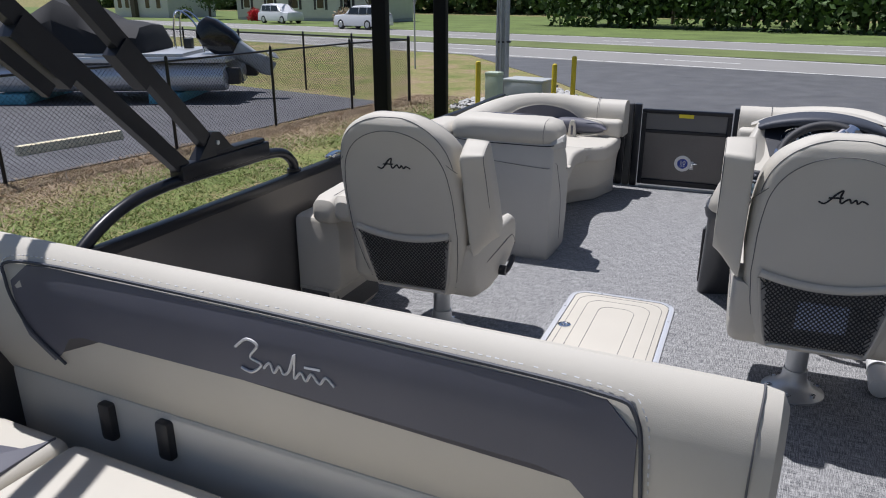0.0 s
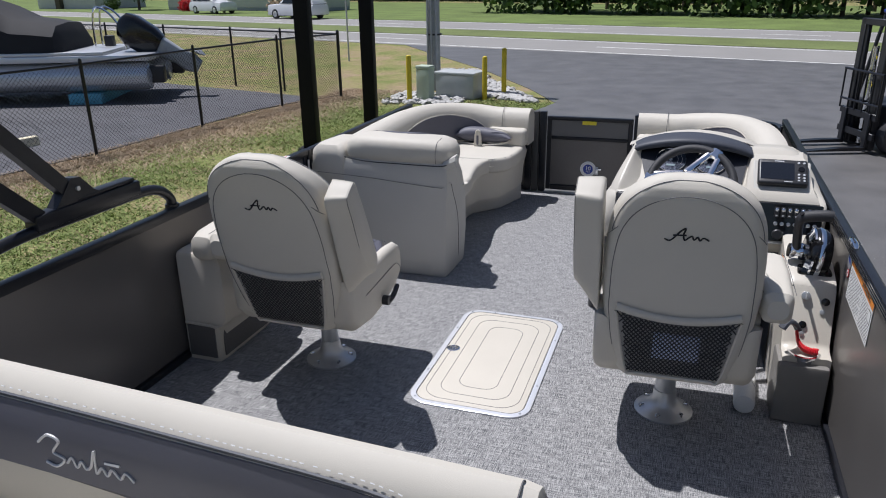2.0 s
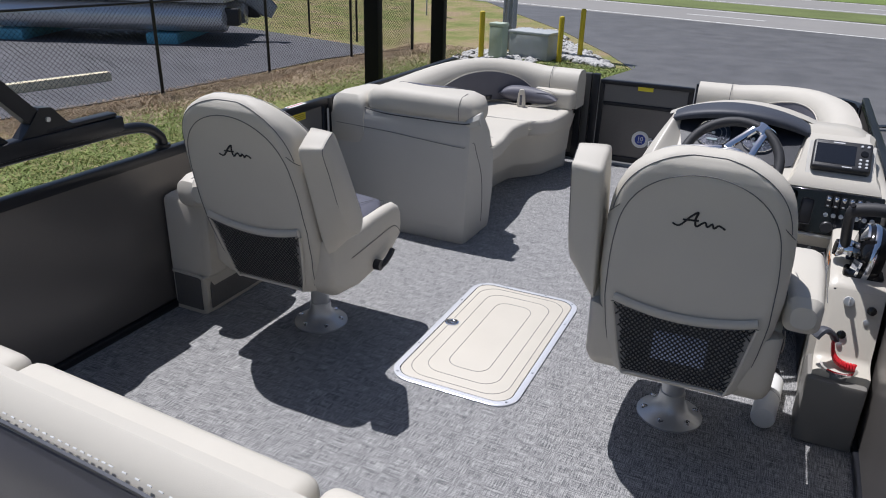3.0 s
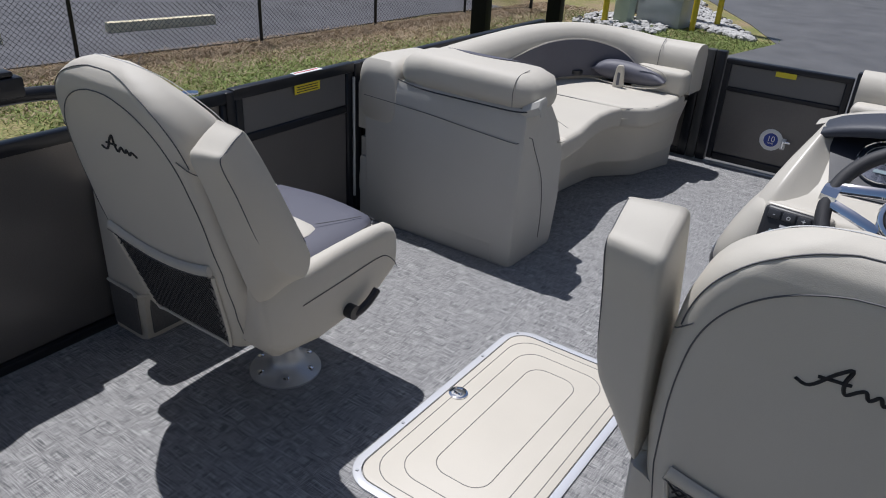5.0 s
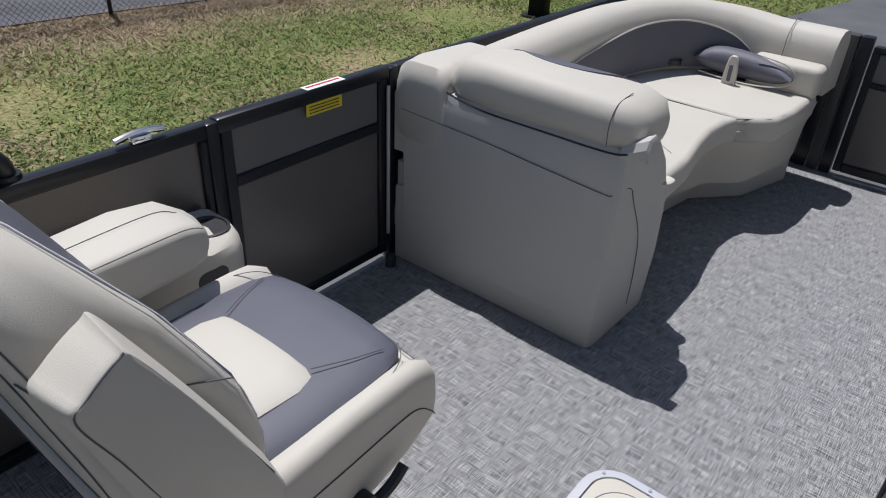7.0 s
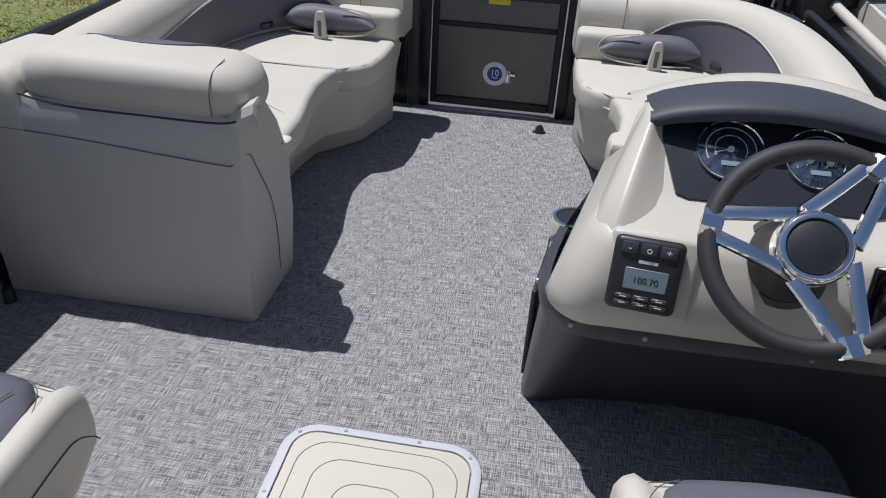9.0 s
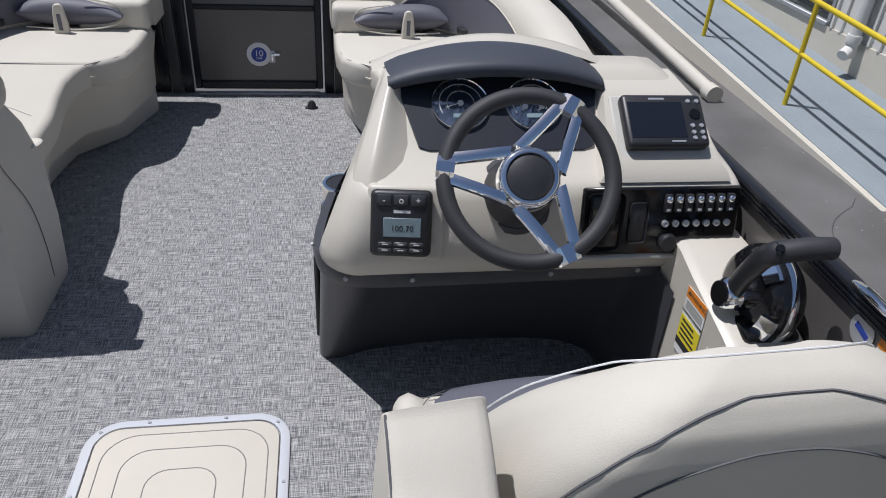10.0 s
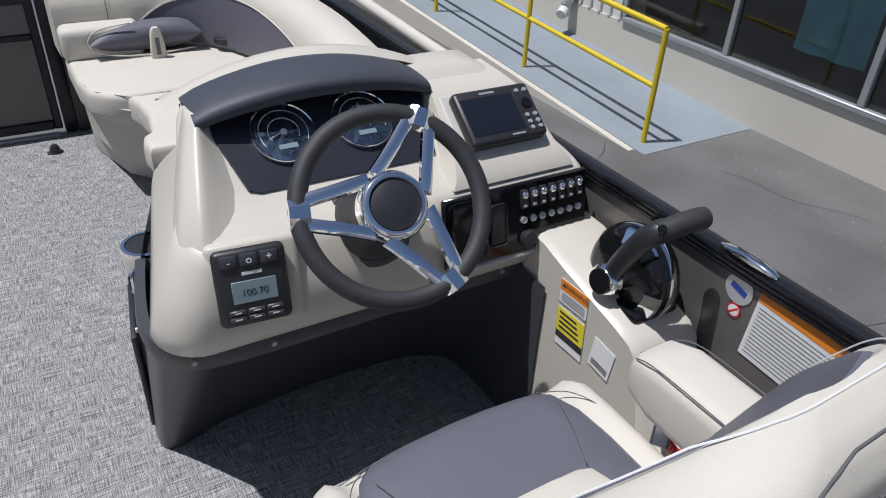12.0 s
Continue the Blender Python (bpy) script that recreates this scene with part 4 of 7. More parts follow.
# ---- captain chairs ----
def captain_chair(at, turn, label, lean):
    # origin under the pedestal, facing +y; lean is how far the back slopes aft for each metre of height
    c = thing("captain_chair", label, "chair", at, turn, "captain chairs")
    flange = part("pedestal_flange", lathe([(0.105, 0.0), (0.105, 0.006), (0.098, 0.010), (0.06, 0.030), (0.043, 0.055), (0.040, 0.09)], 32), ALU, c, "cast aluminium floor flange")
    for k in range(6):
        a = k * math.pi / 3 + 0.3
        part("bolt", lathe([(0.010, 0.010), (0.010, 0.020), (0.005, 0.022)], 8, pose(0.082 * math.cos(a), 0.082 * math.sin(a), 0.004)), CHROME, flange)
    part("post", lathe([(0.036, 0.05), (0.036, 0.29)], 20), ALU, c)
    part("slide_plate", box(-0.13, 0.13, -0.16, 0.13, 0.245, 0.285, 0.006, 2), BLACK, c)

    # seat shell: side profile carried across, rounded at both sides
    def profile(d):
        return [(y, z) for y, z in ((-0.30 + d, 0.50), (-0.285 + d, 0.33), (-0.24 + d, 0.275 + d), (-0.10, 0.258 + d), (0.03, 0.272 + d), (0.13, 0.302 + d), (0.19 - d, 0.33 + d),
                                    (0.214 - d, 0.362), (0.219 - d, 0.40), (0.216 - d, 0.445), (0.202 - d, 0.474 - d * 0.5), (0.172 - d, 0.492 - d * 0.7), (0.12, 0.497 - d), (0.0, 0.494 - d), (-0.14, 0.487 - d))]

    rings = []
    for x, d, dip in ((-0.254, 0.030, 0), (-0.251, 0.016, 0), (-0.242, 0.006, 0), (-0.225, 0.0, 0), (-0.205, 0.0, 0.014), (-0.18, 0.0, 0.030), (0.18, 0.0, 0.030), (0.205, 0.0, 0.014), (0.225, 0.0, 0), (0.242, 0.006, 0), (0.251, 0.016, 0), (0.254, 0.030, 0)):
        rings.append([(x, y, z - (dip if z > 0.47 else 0)) for y, z in profile(d)])
    part("seat_shell", loft(rings), CREAM, c, angle=55)
    # seat pad dished between two low side bolsters
    rings = []
    for y, w, z in ((-0.24, 0.196, 0.480), (-0.06, 0.207, 0.485), (0.06, 0.205, 0.490), (0.13, 0.198, 0.492), (0.172, 0.184, 0.490), (0.194, 0.165, 0.480), (0.208, 0.14, 0.462)):
        rings.append([(x * w, y + 0.006 * (1 - x * x), z + 0.010 * (1 - x * x) - (0.010 if abs(x) == 1 else 0)) for x in (-1.0, -0.93, -0.7, -0.35, 0.0, 0.35, 0.7, 0.93, 1.0)] + [(w, y, 0.45), (-w, y, 0.45)])
    part("seat_pad", loft(rings), GREY, c, "slate grey seat pad")
    rings = []
    for y, w in ((-0.20, 0.128), (-0.10, 0.134), (-0.02, 0.138), (0.018, 0.126), (0.030, 0.108)):
        rings.append([(x * w, y, 0.497 + 0.005 * (1 - x * x) + 0.03 * (y + 0.2) * 0.4 - (0.007 if y > 0.02 else 0) - (0.006 if abs(x) == 1 else 0)) for x in (-1.0, -0.9, -0.5, 0.0, 0.5, 0.9, 1.0)] + [(w, y, 0.45), (-w, y, 0.45)])
    part("seat_insert", loft(rings), CREAM, c, "cream seat insert")
    for s in (-1, 1):
        seam([(s * 0.2548, -0.16, 0.392), (s * 0.2552, -0.02, 0.402), (s * 0.2552, 0.11, 0.412), (s * 0.2548, 0.155, 0.405), (s * 0.2535, 0.19, 0.375), (s * 0.248, 0.208, 0.35)], c, STITCH, 0.0018)
        seam([(s * 0.236, -0.14, 0.482), (s * 0.234, 0.03, 0.490), (s * 0.224, 0.11, 0.494), (s * 0.20, 0.162, 0.493), (s * 0.16, 0.195, 0.480)], c, STITCH, 0.0012)
        seam([(s * 0.118, 0.024, 0.5035), (s * 0.148, 0.09, 0.5015), (s * 0.168, 0.15, 0.4985)], c, STITCH, 0.0014)
    seam([(0.20, 0.207, 0.452), (0.10, 0.219, 0.458), (0.0, 0.2205, 0.460), (-0.10, 0.219, 0.458), (-0.20, 0.207, 0.452)], c, STITCH, 0.0014)
    part("recline_lever", join(tube(smooth_path([(0.255, 0.0, 0.305), (0.275, 0.012, 0.300), (0.282, 0.05, 0.318), (0.280, 0.085, 0.338)], 5), 0.011, 8), lathe([(0.020, 0), (0.020, 0.03)], 14, pose(0.25, 0.0, 0.305, 0, 90))), BLACK, c, "black plastic recline lever")

    # backrest: sections going up, leaning aft, wings thinning towards the top
    low, top_z = 0.285, 0.978

    def shift(z):
        return (0.262 - lean) * (z - 0.30)

    def back(t):
        z = low + (top_z - low) * t
        w = float(np.interp(z, [0.285, 0.32, 0.40, 0.50, 0.60, 0.72, 0.80], [0.165, 0.185, 0.208, 0.226, 0.236, 0.234, 0.228]))
        if z > 0.74:
            w *= max(0.0, 1 - ((z - 0.74) / (top_z + 0.002 - 0.74)) ** 2.7) ** (1 / 2.3)
        rear = float(np.interp(z, [0.285, 0.30, 0.52, 0.80, 0.88, 0.91, 0.94, 0.96, 0.971, top_z], [-0.280, -0.290, -0.352, -0.420, -0.440, -0.446, -0.446, -0.436, -0.424, -0.404]))
        front = float(np.interp(z, [0.285, 0.55, 0.66, 0.75, 0.82, 0.89, 0.95, top_z], [-0.13, -0.135, -0.165, -0.212, -0.250, -0.302, -0.352, -0.388]))
        return z, max(w, 0.03), rear + shift(z), front + shift(z)

    def hollow(x, w, z):
        # the front is dished between its two wings
        return float(np.interp(z, [0.50, 0.72, 0.88, 0.95, top_z], [0.010, 0.036, 0.052, 0.036, 0.006])) * max(0.0, 1 - (x / w) ** 2)

    def dense(ring):
        # more points along the four straight runs of a rounded ring
        quarter, out = len(ring) // 4, []
        for k, a in enumerate(ring):
            b = ring[(k + 1) % len(ring)]
            out += [(a[0] + (b[0] - a[0]) * q / 8, a[1] + (b[1] - a[1]) * q / 8) for q in range(8 if k % quarter == quarter - 1 else 1)]
        return out

    n = 64
    steps = [1 - (1 - i / n) ** 1.6 for i in range(n + 1)]
    rings = []
    for t in steps:
        z, w, rear, front = back(t)
        r = min(0.046, w * 0.8, (front - rear) * 0.48)
        rings.append([(p[0], p[1] - hollow(p[0], w, z) * (p[1] - rear) / (front - rear), z) for p in dense(rounded(-w, w, rear, front, r, 5))])
    part("backrest", loft(rings), CREAM, c)

    def rear_at(z, d=0.0015):
        return float(np.interp(z, [0.30, 0.52, 0.80, 0.94], [-0.290, -0.352, -0.420, -0.456])) + shift(z) - d

    # slate panel over the front of the back, up to its edge
    rings = []
    for i in range(19):
        z, w, rear, front = back(0.26 + 0.685 * (i / 18) ** 0.8)
        w2 = max(0.02, w - 0.040)
        rings.append([(p[0], p[1] - hollow(p[0], w, z), z) for p in dense(rounded(-w2, w2, front - 0.03, front + 0.008, min(0.012, w2 * 0.5), 3))])
    part("back_cushion", loft(rings), GREY, c, "slate grey inner back panel")

    def round_seam(depth, start, proud=0.0024):
        # a line up one side of the back, over the top and down the other, a given depth in from the rear
        half = []
        for t in steps:
            if t < start:
                continue
            z, w, rear, front = back(t)
            rad = min(0.046, w * 0.8, (front - rear) * 0.48)
            d = depth if depth > 0 else (front - rear) + depth
            e = rad - d if d < rad else max(0.0, d - (front - rear - rad))
            half.append((w - rad + math.sqrt(max(0.0, rad * rad - e * e)) + proud, rear + d - (proud if d < 0.02 else 0), z + proud * min(1.0, max(0.0, (t - 0.6) / 0.3))))
        return [(-x, y, z) for x, y, z in half] + list(reversed(half))

    for drop, side, first in ((0.058, 0.026, 0.32), (0.014, 0.010, 0.80)):
        # seams on the rear: one inside the panel's edge, one along the rolled top
        half = []
        for k in range(49):
            z = first + (top_z - drop - first) * (1 - (1 - k / 48) ** 1.6)
            x = max(0.0, back((z + drop - low) / (top_z - low))[1] - side) if k < 48 else 0.0
            zz, w, rear, front = back((z - low) / (top_z - low))
            rad = min(0.046, w * 0.8, (front - rear) * 0.48)
            over = min(rad, max(0.0, x - (w - rad)))
            half.append((x, rear + rad - math.sqrt(rad * rad - over * over) - 0.0006, z))
        part("seam", tube([(-x, y, z) for x, y, z in half] + list(reversed(half[:-1])), 0.0013, 5), STITCH, c)
    line = round_seam(-0.012, 0.45, 0.0006)
    part("stitching", tube(line, 0.0010, 5), THREAD, c, "pale stitching")
    for s in (-1, 1):
        # slanting seam from the rear panel round the side
        pts = []
        for z, f in ((0.815, 0.02), (0.79, 0.10), (0.765, 0.35), (0.735, 0.65), (0.70, 0.95)):
            zz, w, rear, front = back((z - low) / (top_z - low))
            e = max(0.0, 0.046 - f * (front - rear))
            pts.append((s * (w - 0.046 + math.sqrt(max(0, 0.046 ** 2 - e * e)) + 0.0012), rear + f * (front - rear) - 0.001, z))
        seam(pts, c, STITCH, 0.0016)
    # net pocket
    top = 0.548
    rim = [(x, rear_at(top - 0.032 * (1 - (x / 0.19) ** 2), 0.006), top - 0.032 * (1 - (x / 0.19) ** 2)) for x in (-0.185, -0.13, -0.06, 0, 0.06, 0.13, 0.185)]
    part("pocket_edge", tube(smooth_path(rim, 4), 0.007, 8, flat=1.9), CREAM, c)
    seam([(x, y - 0.006, z - 0.011) for x, y, z in rim], c, STITCH, 0.0012)
    # sheet darker than the back: the pocket's shade put into its colour
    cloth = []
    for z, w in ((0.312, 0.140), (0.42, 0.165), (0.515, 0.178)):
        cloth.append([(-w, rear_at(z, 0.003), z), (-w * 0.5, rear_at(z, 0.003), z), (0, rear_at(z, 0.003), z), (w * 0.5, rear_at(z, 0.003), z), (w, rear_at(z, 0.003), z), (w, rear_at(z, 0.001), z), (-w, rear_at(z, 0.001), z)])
    part("pocket_shade", loft(cloth), NETBACK, c, "dark sheet standing in for shade behind the net")
    bms = []
    for k in range(-28, 29):
        for s in (1, -1):
            seg = []
            for q in range(13):
                z = 0.312 + 0.215 * q / 12
                x = k * 0.0140 + s * 0.215 * (q / 12 - 0.5) * 0.9
                ztop = top - 0.032 * (1 - (min(abs(x), 0.19) / 0.19) ** 2)
                if abs(x) < 0.140 + 0.19 * (z - 0.312) and z < ztop:
                    seg.append((x, rear_at(z, 0.006), z))
            if len(seg) > 1:
                bms.append(tube([seg[0], seg[-1]], 0.0020, 4))
    part("pocket_net", join(*bms), MESHGREY, c, "black diamond net pocket")
    part("pocket_hem", tube(smooth_path([(-0.186, rear_at(0.53, 0.004), 0.53), (-0.146, rear_at(0.312, 0.004), 0.316), (-0.10, rear_at(0.303, 0.004), 0.303), (0.10, rear_at(0.303, 0.004), 0.303), (0.146, rear_at(0.312, 0.004), 0.316), (0.186, rear_at(0.53, 0.004), 0.53)], 6), 0.005, 7), CREAM, c)
    # embroidered mark in flowing strokes
    strokes = [[(-0.062, -0.012), (-0.044, -0.016), (-0.020, 0.012), (-0.004, 0.025), (-0.008, 0.004), (-0.004, -0.013), (0.008, -0.003), (0.016, 0.001), (0.022, -0.010), (0.032, 0.0), (0.038, -0.011), (0.048, -0.002), (0.064, -0.010)], [(-0.038, 0.001), (0.0, 0.003)]]
    lean_m = facing((0.0, rear_at(0.80, 0.0), 0.80), (0, -1, -lean))
    part("mark", grid_strokes(strokes, 0.0030, lean_m), LOGO, c, "black flowing embroidered mark")

    def arm(s, up, out=0.0, fore=0.0, rise=0.0):
        if up:
            # folded up beside the back: a slanting pad, its outer face smaller than its inner one
            outer = [(-0.420, 0.846), (-0.405, 0.865), (-0.368, 0.890), (-0.352, 0.882), (-0.285, 0.76), (-0.212, 0.606), (-0.199, 0.560), (-0.222, 0.524), (-0.285, 0.566), (-0.341, 0.648), (-0.388, 0.768)]
            inner = [(-0.428, 0.836), (-0.412, 0.862), (-0.366, 0.892), (-0.346, 0.886), (-0.27, 0.75), (-0.195, 0.60), (-0.178, 0.55), (-0.200, 0.478), (-0.285, 0.448), (-0.345, 0.585), (-0.398, 0.752)]
            cy, cz = -0.30, 0.69
            outer = [(p.x, p.y) for p in smooth_path([(y, z, 0) for y, z in outer], 4, True)]
            inner = [(p.x, p.y) for p in smooth_path([(y, z, 0) for y, z in inner], 4, True)]
            rings = []
            for f, g in ((0.0, 0.88), (0.02, 0.94), (0.07, 0.98), (0.16, 1.0), (0.5, 1.006), (0.84, 1.0), (0.93, 0.992), (0.98, 0.97), (1.0, 0.93)):
                ring = []
                for (ya, za), (yb, zb) in zip(inner, outer):
                    y, z = ya + (yb - ya) * f, za + (zb - za) * f
                    y, z = cy + (y - cy) * g, cz + (z - cz) * (1 - (1 - g) * 0.4)
                    ring.append((s * (0.243 + out + 0.086 * f), y + shift(z) + fore, z + rise))
                rings.append(ring)
            a = part("armrest", loft(rings), CREAM, c, angle=65)
            line = [(s * (0.3265 + out), y + shift(z) + fore, z + rise) for y, z in ((-0.225, 0.527), (-0.285, 0.569), (-0.340, 0.650), (-0.387, 0.768), (-0.417, 0.842), (-0.403, 0.862), (-0.367, 0.887), (-0.352, 0.878), (-0.285, 0.755), (-0.214, 0.608))]
            seam(line, a, STITCH, 0.0017)
        else:
            rings = []
            for y, zc, h, w in ((-0.30, 0.575, 0.03, 0.03), (-0.28, 0.575, 0.050, 0.044), (-0.1, 0.578, 0.056, 0.054), (0.03, 0.582, 0.054, 0.055), (0.075, 0.582, 0.042, 0.048), (0.092, 0.580, 0.022, 0.032)):
                rings.append([(s * 0.284 + p[0], y, p[1]) for p in rounded(-w, w, zc - h, zc + h, min(0.026, w * 0.8, h * 0.8), 4)])
            a = part("armrest", loft(rings), CREAM, c)
            for e in (-1, 1):
                seam([(s * 0.284 + e * 0.046, -0.28, 0.622), (s * 0.284 + e * 0.0495, -0.1, 0.630), (s * 0.284 + e * 0.050, 0.03, 0.632), (s * 0.284 + e * 0.044, 0.075, 0.617)], a, STITCH, 0.0015)
        part("arm_pivot", lathe([(0.03, 0), (0.03, 0.05)], 14, pose(s * 0.25 - (0.05 if s > 0 else 0), -0.24 + shift(0.5), 0.50, 0, 90)), CREAM, a)
        return a

    return c, arm


c1, arm = captain_chair((-0.660, 2.582, 0), 0, "cream vinyl captain chair with its inner armrest folded up", 0.262)
arm(1, True)
arm(-1, False)
c2, arm = captain_chair((0.706, 2.592, 0), 2, "cream vinyl captain chair at the helm, inner armrest folded up", 0.105)
arm(-1, True, 0.0, -0.028, 0.054)
arm(1, False)
book = thing("owner_booklet", "pale blue folded papers in the chair's net pocket", "booklet", (0.706, 2.592, 0), 2)
part("folder", moved(box(-0.066, 0.076, -0.050, 0.045, -0.0004, 0.0004), facing((0, -0.3094, 0.42), (0, -1, -0.112))), material("blue_paper", (0.42, 0.47, 0.62), 0.5, 0.08, 20), book)

# ---- bow lounges ----
def lounge(s, label):
    # s = -1 port, 1 starboard; built for port and mirrored by the sign
    xw = 1.225

    def P(x, y):
        return (s * x, y)

    th = thing("bow_lounge", label, "boat seat", (0, 0, 0), 0, "bow lounges")
    aft = 3.54 if s < 0 else 4.02
    # moulded base with kick recess
    base = [P(xw, aft + 0.02), P(0.56, aft + 0.02), P(0.57, 3.9 if s < 0 else 4.2), P(0.69, 4.33), P(0.67, 4.56), P(0.65, 4.70), P(0.50, 4.88), P(0.42, 5.165), P(1.02, 5.30), P(xw - 0.02, 5.12)]
    part("base", slab(base, 0.0, 0.28, 0.012, 2), BASE, th)
    # seat front skirt, leaning out
    upper = [P(xw, aft + 0.03), P(0.52, aft + 0.03), P(0.515, 3.95 if s < 0 else 4.2), P(0.55, 4.42), P(0.53, 4.60), P(0.43, 4.70), P(0.395, 5.04), P(0.39, 5.20), P(1.0, 5.30), P(xw - 0.02, 5.12)]
    lower = [P(xw, aft + 0.03), P(0.555, aft + 0.03), P(0.555, 3.95 if s < 0 else 4.2), P(0.625, 4.40), P(0.575, 4.64), P(0.47, 4.745), P(0.41, 5.04), P(0.41, 5.18), P(1.0, 5.30), P(xw - 0.02, 5.12)]
    part("seat_skirt", loft([[(p[0] * 1.02, p[1], 0.12) for p in lower], [(*p, 0.25) for p in lower], [(*p, 0.36) for p in upper]]), CREAM, th)
    # two seat cushions
    c1 = [P(1.02, aft + 0.16), P(0.50, aft + 0.16), P(0.492, 3.92 if s < 0 else 4.25), P(0.500, 4.15 if s < 0 else 4.29), P(0.53, 4.32), P(0.545, 4.45), P(0.535, 4.56), P(0.515, 4.622), P(1.05, 4.622)]
    part("seat_cushion", slab(c1, 0.31, 0.410, 0.026, 4), CREAM, th)
    c2 = [P(1.05, 4.628), P(0.515, 4.628), P(0.455, 4.66), P(0.405, 4.72), P(0.385, 4.85), P(0.380, 5.11), P(0.41, 5.15), P(0.95, 5.15), P(1.05, 5.0)]
    part("seat_cushion", slab(c2, 0.31, 0.412, 0.026, 4), CREAM, th)
    ed = [(s * 0.515, aft + 0.2, 0.404), (s * 0.508, 3.93 if s < 0 else 4.25, 0.404), (s * 0.516, 4.15 if s < 0 else 4.30, 0.404), (s * 0.546, 4.32, 0.404), (s * 0.561, 4.45, 0.404), (s * 0.551, 4.555, 0.404), (s * 0.533, 4.61, 0.404), (s * 0.467, 4.672, 0.406), (s * 0.421, 4.725, 0.406), (s * 0.401, 4.85, 0.406), (s * 0.396, 5.10, 0.406)]
    seam(ed, th, STITCH, 0.0022)
    seam([(s * 0.56, 4.625, 0.402), (s * 0.8, 4.627, 0.405), (s * 1.0, 4.627, 0.402)], th, STITCH, 0.003)
    if s < 0:
        seam([(-0.56, 4.14, 0.4102), (-0.70, 4.24, 0.4102), (-0.80, 4.25, 0.4102)], th, STITCH, 0.0014)
        seam([(-0.66, 4.20, 0.4102), (-0.62, 3.95, 0.4102)], th, STITCH, 0.0014)
    # backrest swept round the corner
    path = smooth_path([(s * 1.13, aft + 0.02, 0), (s * 1.135, 3.95 + (0.3 if s > 0 else 0), 0), (s * 1.13, 4.50, 0), (s * 1.09, 4.82, 0), (s * 0.98, 5.06, 0), (s * 0.80, 5.19, 0), (s * 0.60, 5.22, 0), (s * 0.37, 5.215, 0)], 7)

    def prof(t):
        h = 0.645 + 0.045 * math.sin(math.pi * min(1, max(0, (t - 0.05) / 0.8)))
        pts = []
        for o, u in ((0.07, 0.40), (0.085, 0.52), (0.082, h - 0.07), (0.06, h - 0.022), (0.02, h), (-0.03, h), (-0.075, h - 0.015), (-0.10, h - 0.06), (-0.10, 0.40)):
            pts.append((o if s < 0 else -o, u))
        return pts

    part("backrest", sweep(path, prof), CREAM, th)
    # slate inner panel along the backrest
    k0, k1 = int(len(path) * 0.14), int(len(path) * 0.84)

    def inner(t):
        e = math.sin(math.pi * t) ** 0.45
        top = 0.42 + 0.200 * e
        sg = 1 if s < 0 else -1
        return [(sg * 0.075, 0.43), (sg * 0.093, 0.43), (sg * 0.0935, 0.43 + (top - 0.43) * 0.6), (sg * 0.088, top), (sg * 0.07, top)]

    part("inner_panel", sweep(path[k0:k1], inner), GREY, th, "slate grey inner backrest panel")
    sub = path[k0:k1]
    pts = []
    for i, p in enumerate(sub):
        t = i / (len(sub) - 1)
        d = sub[min(i + 1, len(sub) - 1)] - sub[max(i - 1, 0)]
        d.normalize()
        right = Vector((d.y, -d.x, 0)) * (1 if s < 0 else -1)
        pts.append(p + right * 0.089 + Vector((0, 0, 0.425 + 0.200 * math.sin(math.pi * t) ** 0.45)))
    part("seam", tube(pts, 0.003, 6), CREAM, th)
    seam([(s * 0.56, 5.131, 0.47), (s * 0.56, 5.131, 0.58), (s * 0.56, 5.16, 0.632), (s * 0.56, 5.215, 0.657), (s * 0.56, 5.27, 0.648)], th)
    # end cushion beside the gate and its teardrop pad with a cup strap
    part("end_cushion", box(min(s * 0.375, s * 0.66), max(s * 0.375, s * 0.66), 5.04, 5.16, 0.40, 0.525, 0.028, 4), CREAM, th)
    rings = []
    for k in range(13):
        u = k / 12
        h = 0.062 * max(0.02, 1 - abs(2 * u - 1) ** 3.2) ** 0.6 * (1.0 - 0.25 * (1 - u))
        rings.append([(s * (0.47 + 0.40 * u), 5.055 + 0.012 * math.sin(math.pi * u) - 0.055 * math.cos(a), 0.468 + 0.012 * u + h * math.sin(a)) for a in (2 * math.pi * q / 14 for q in range(14))])
    part("arm_pad", loft(rings), GREY, th, "slate grey teardrop arm pad")
    part("pad_piping", tube(smooth_path([(s * 0.84, 5.01, 0.426), (s * 0.66, 5.00, 0.419), (s * 0.52, 5.005, 0.433), (s * 0.466, 5.03, 0.468), (s * 0.50, 5.03, 0.516), (s * 0.62, 5.025, 0.536)], 6), 0.003, 6), CREAM, th)
    part("strap_loop", loft([[(s * 0.695 + p[0], 4.975 + p[1], z) for p in rounded(-w, w, -0.012, 0.012, 0.008, 3)] for z, w in ((0.40, 0.030), (0.45, 0.027), (0.495, 0.022), (0.518, 0.017), (0.525, 0.010))]), CREAM, th)
    part("strap_slot", box(s * 0.695 - 0.008, s * 0.695 + 0.008, 4.961, 4.966, 0.425, 0.49, 0.002, 1), GREY, th)
    part("cup_hole", lathe([(0.042, 0.0), (0.042, 0.02), (0.036, 0.022), (0.034, 0.004)], 20, pose(s * 0.95, 4.98, 0.44)), BLACK, th)
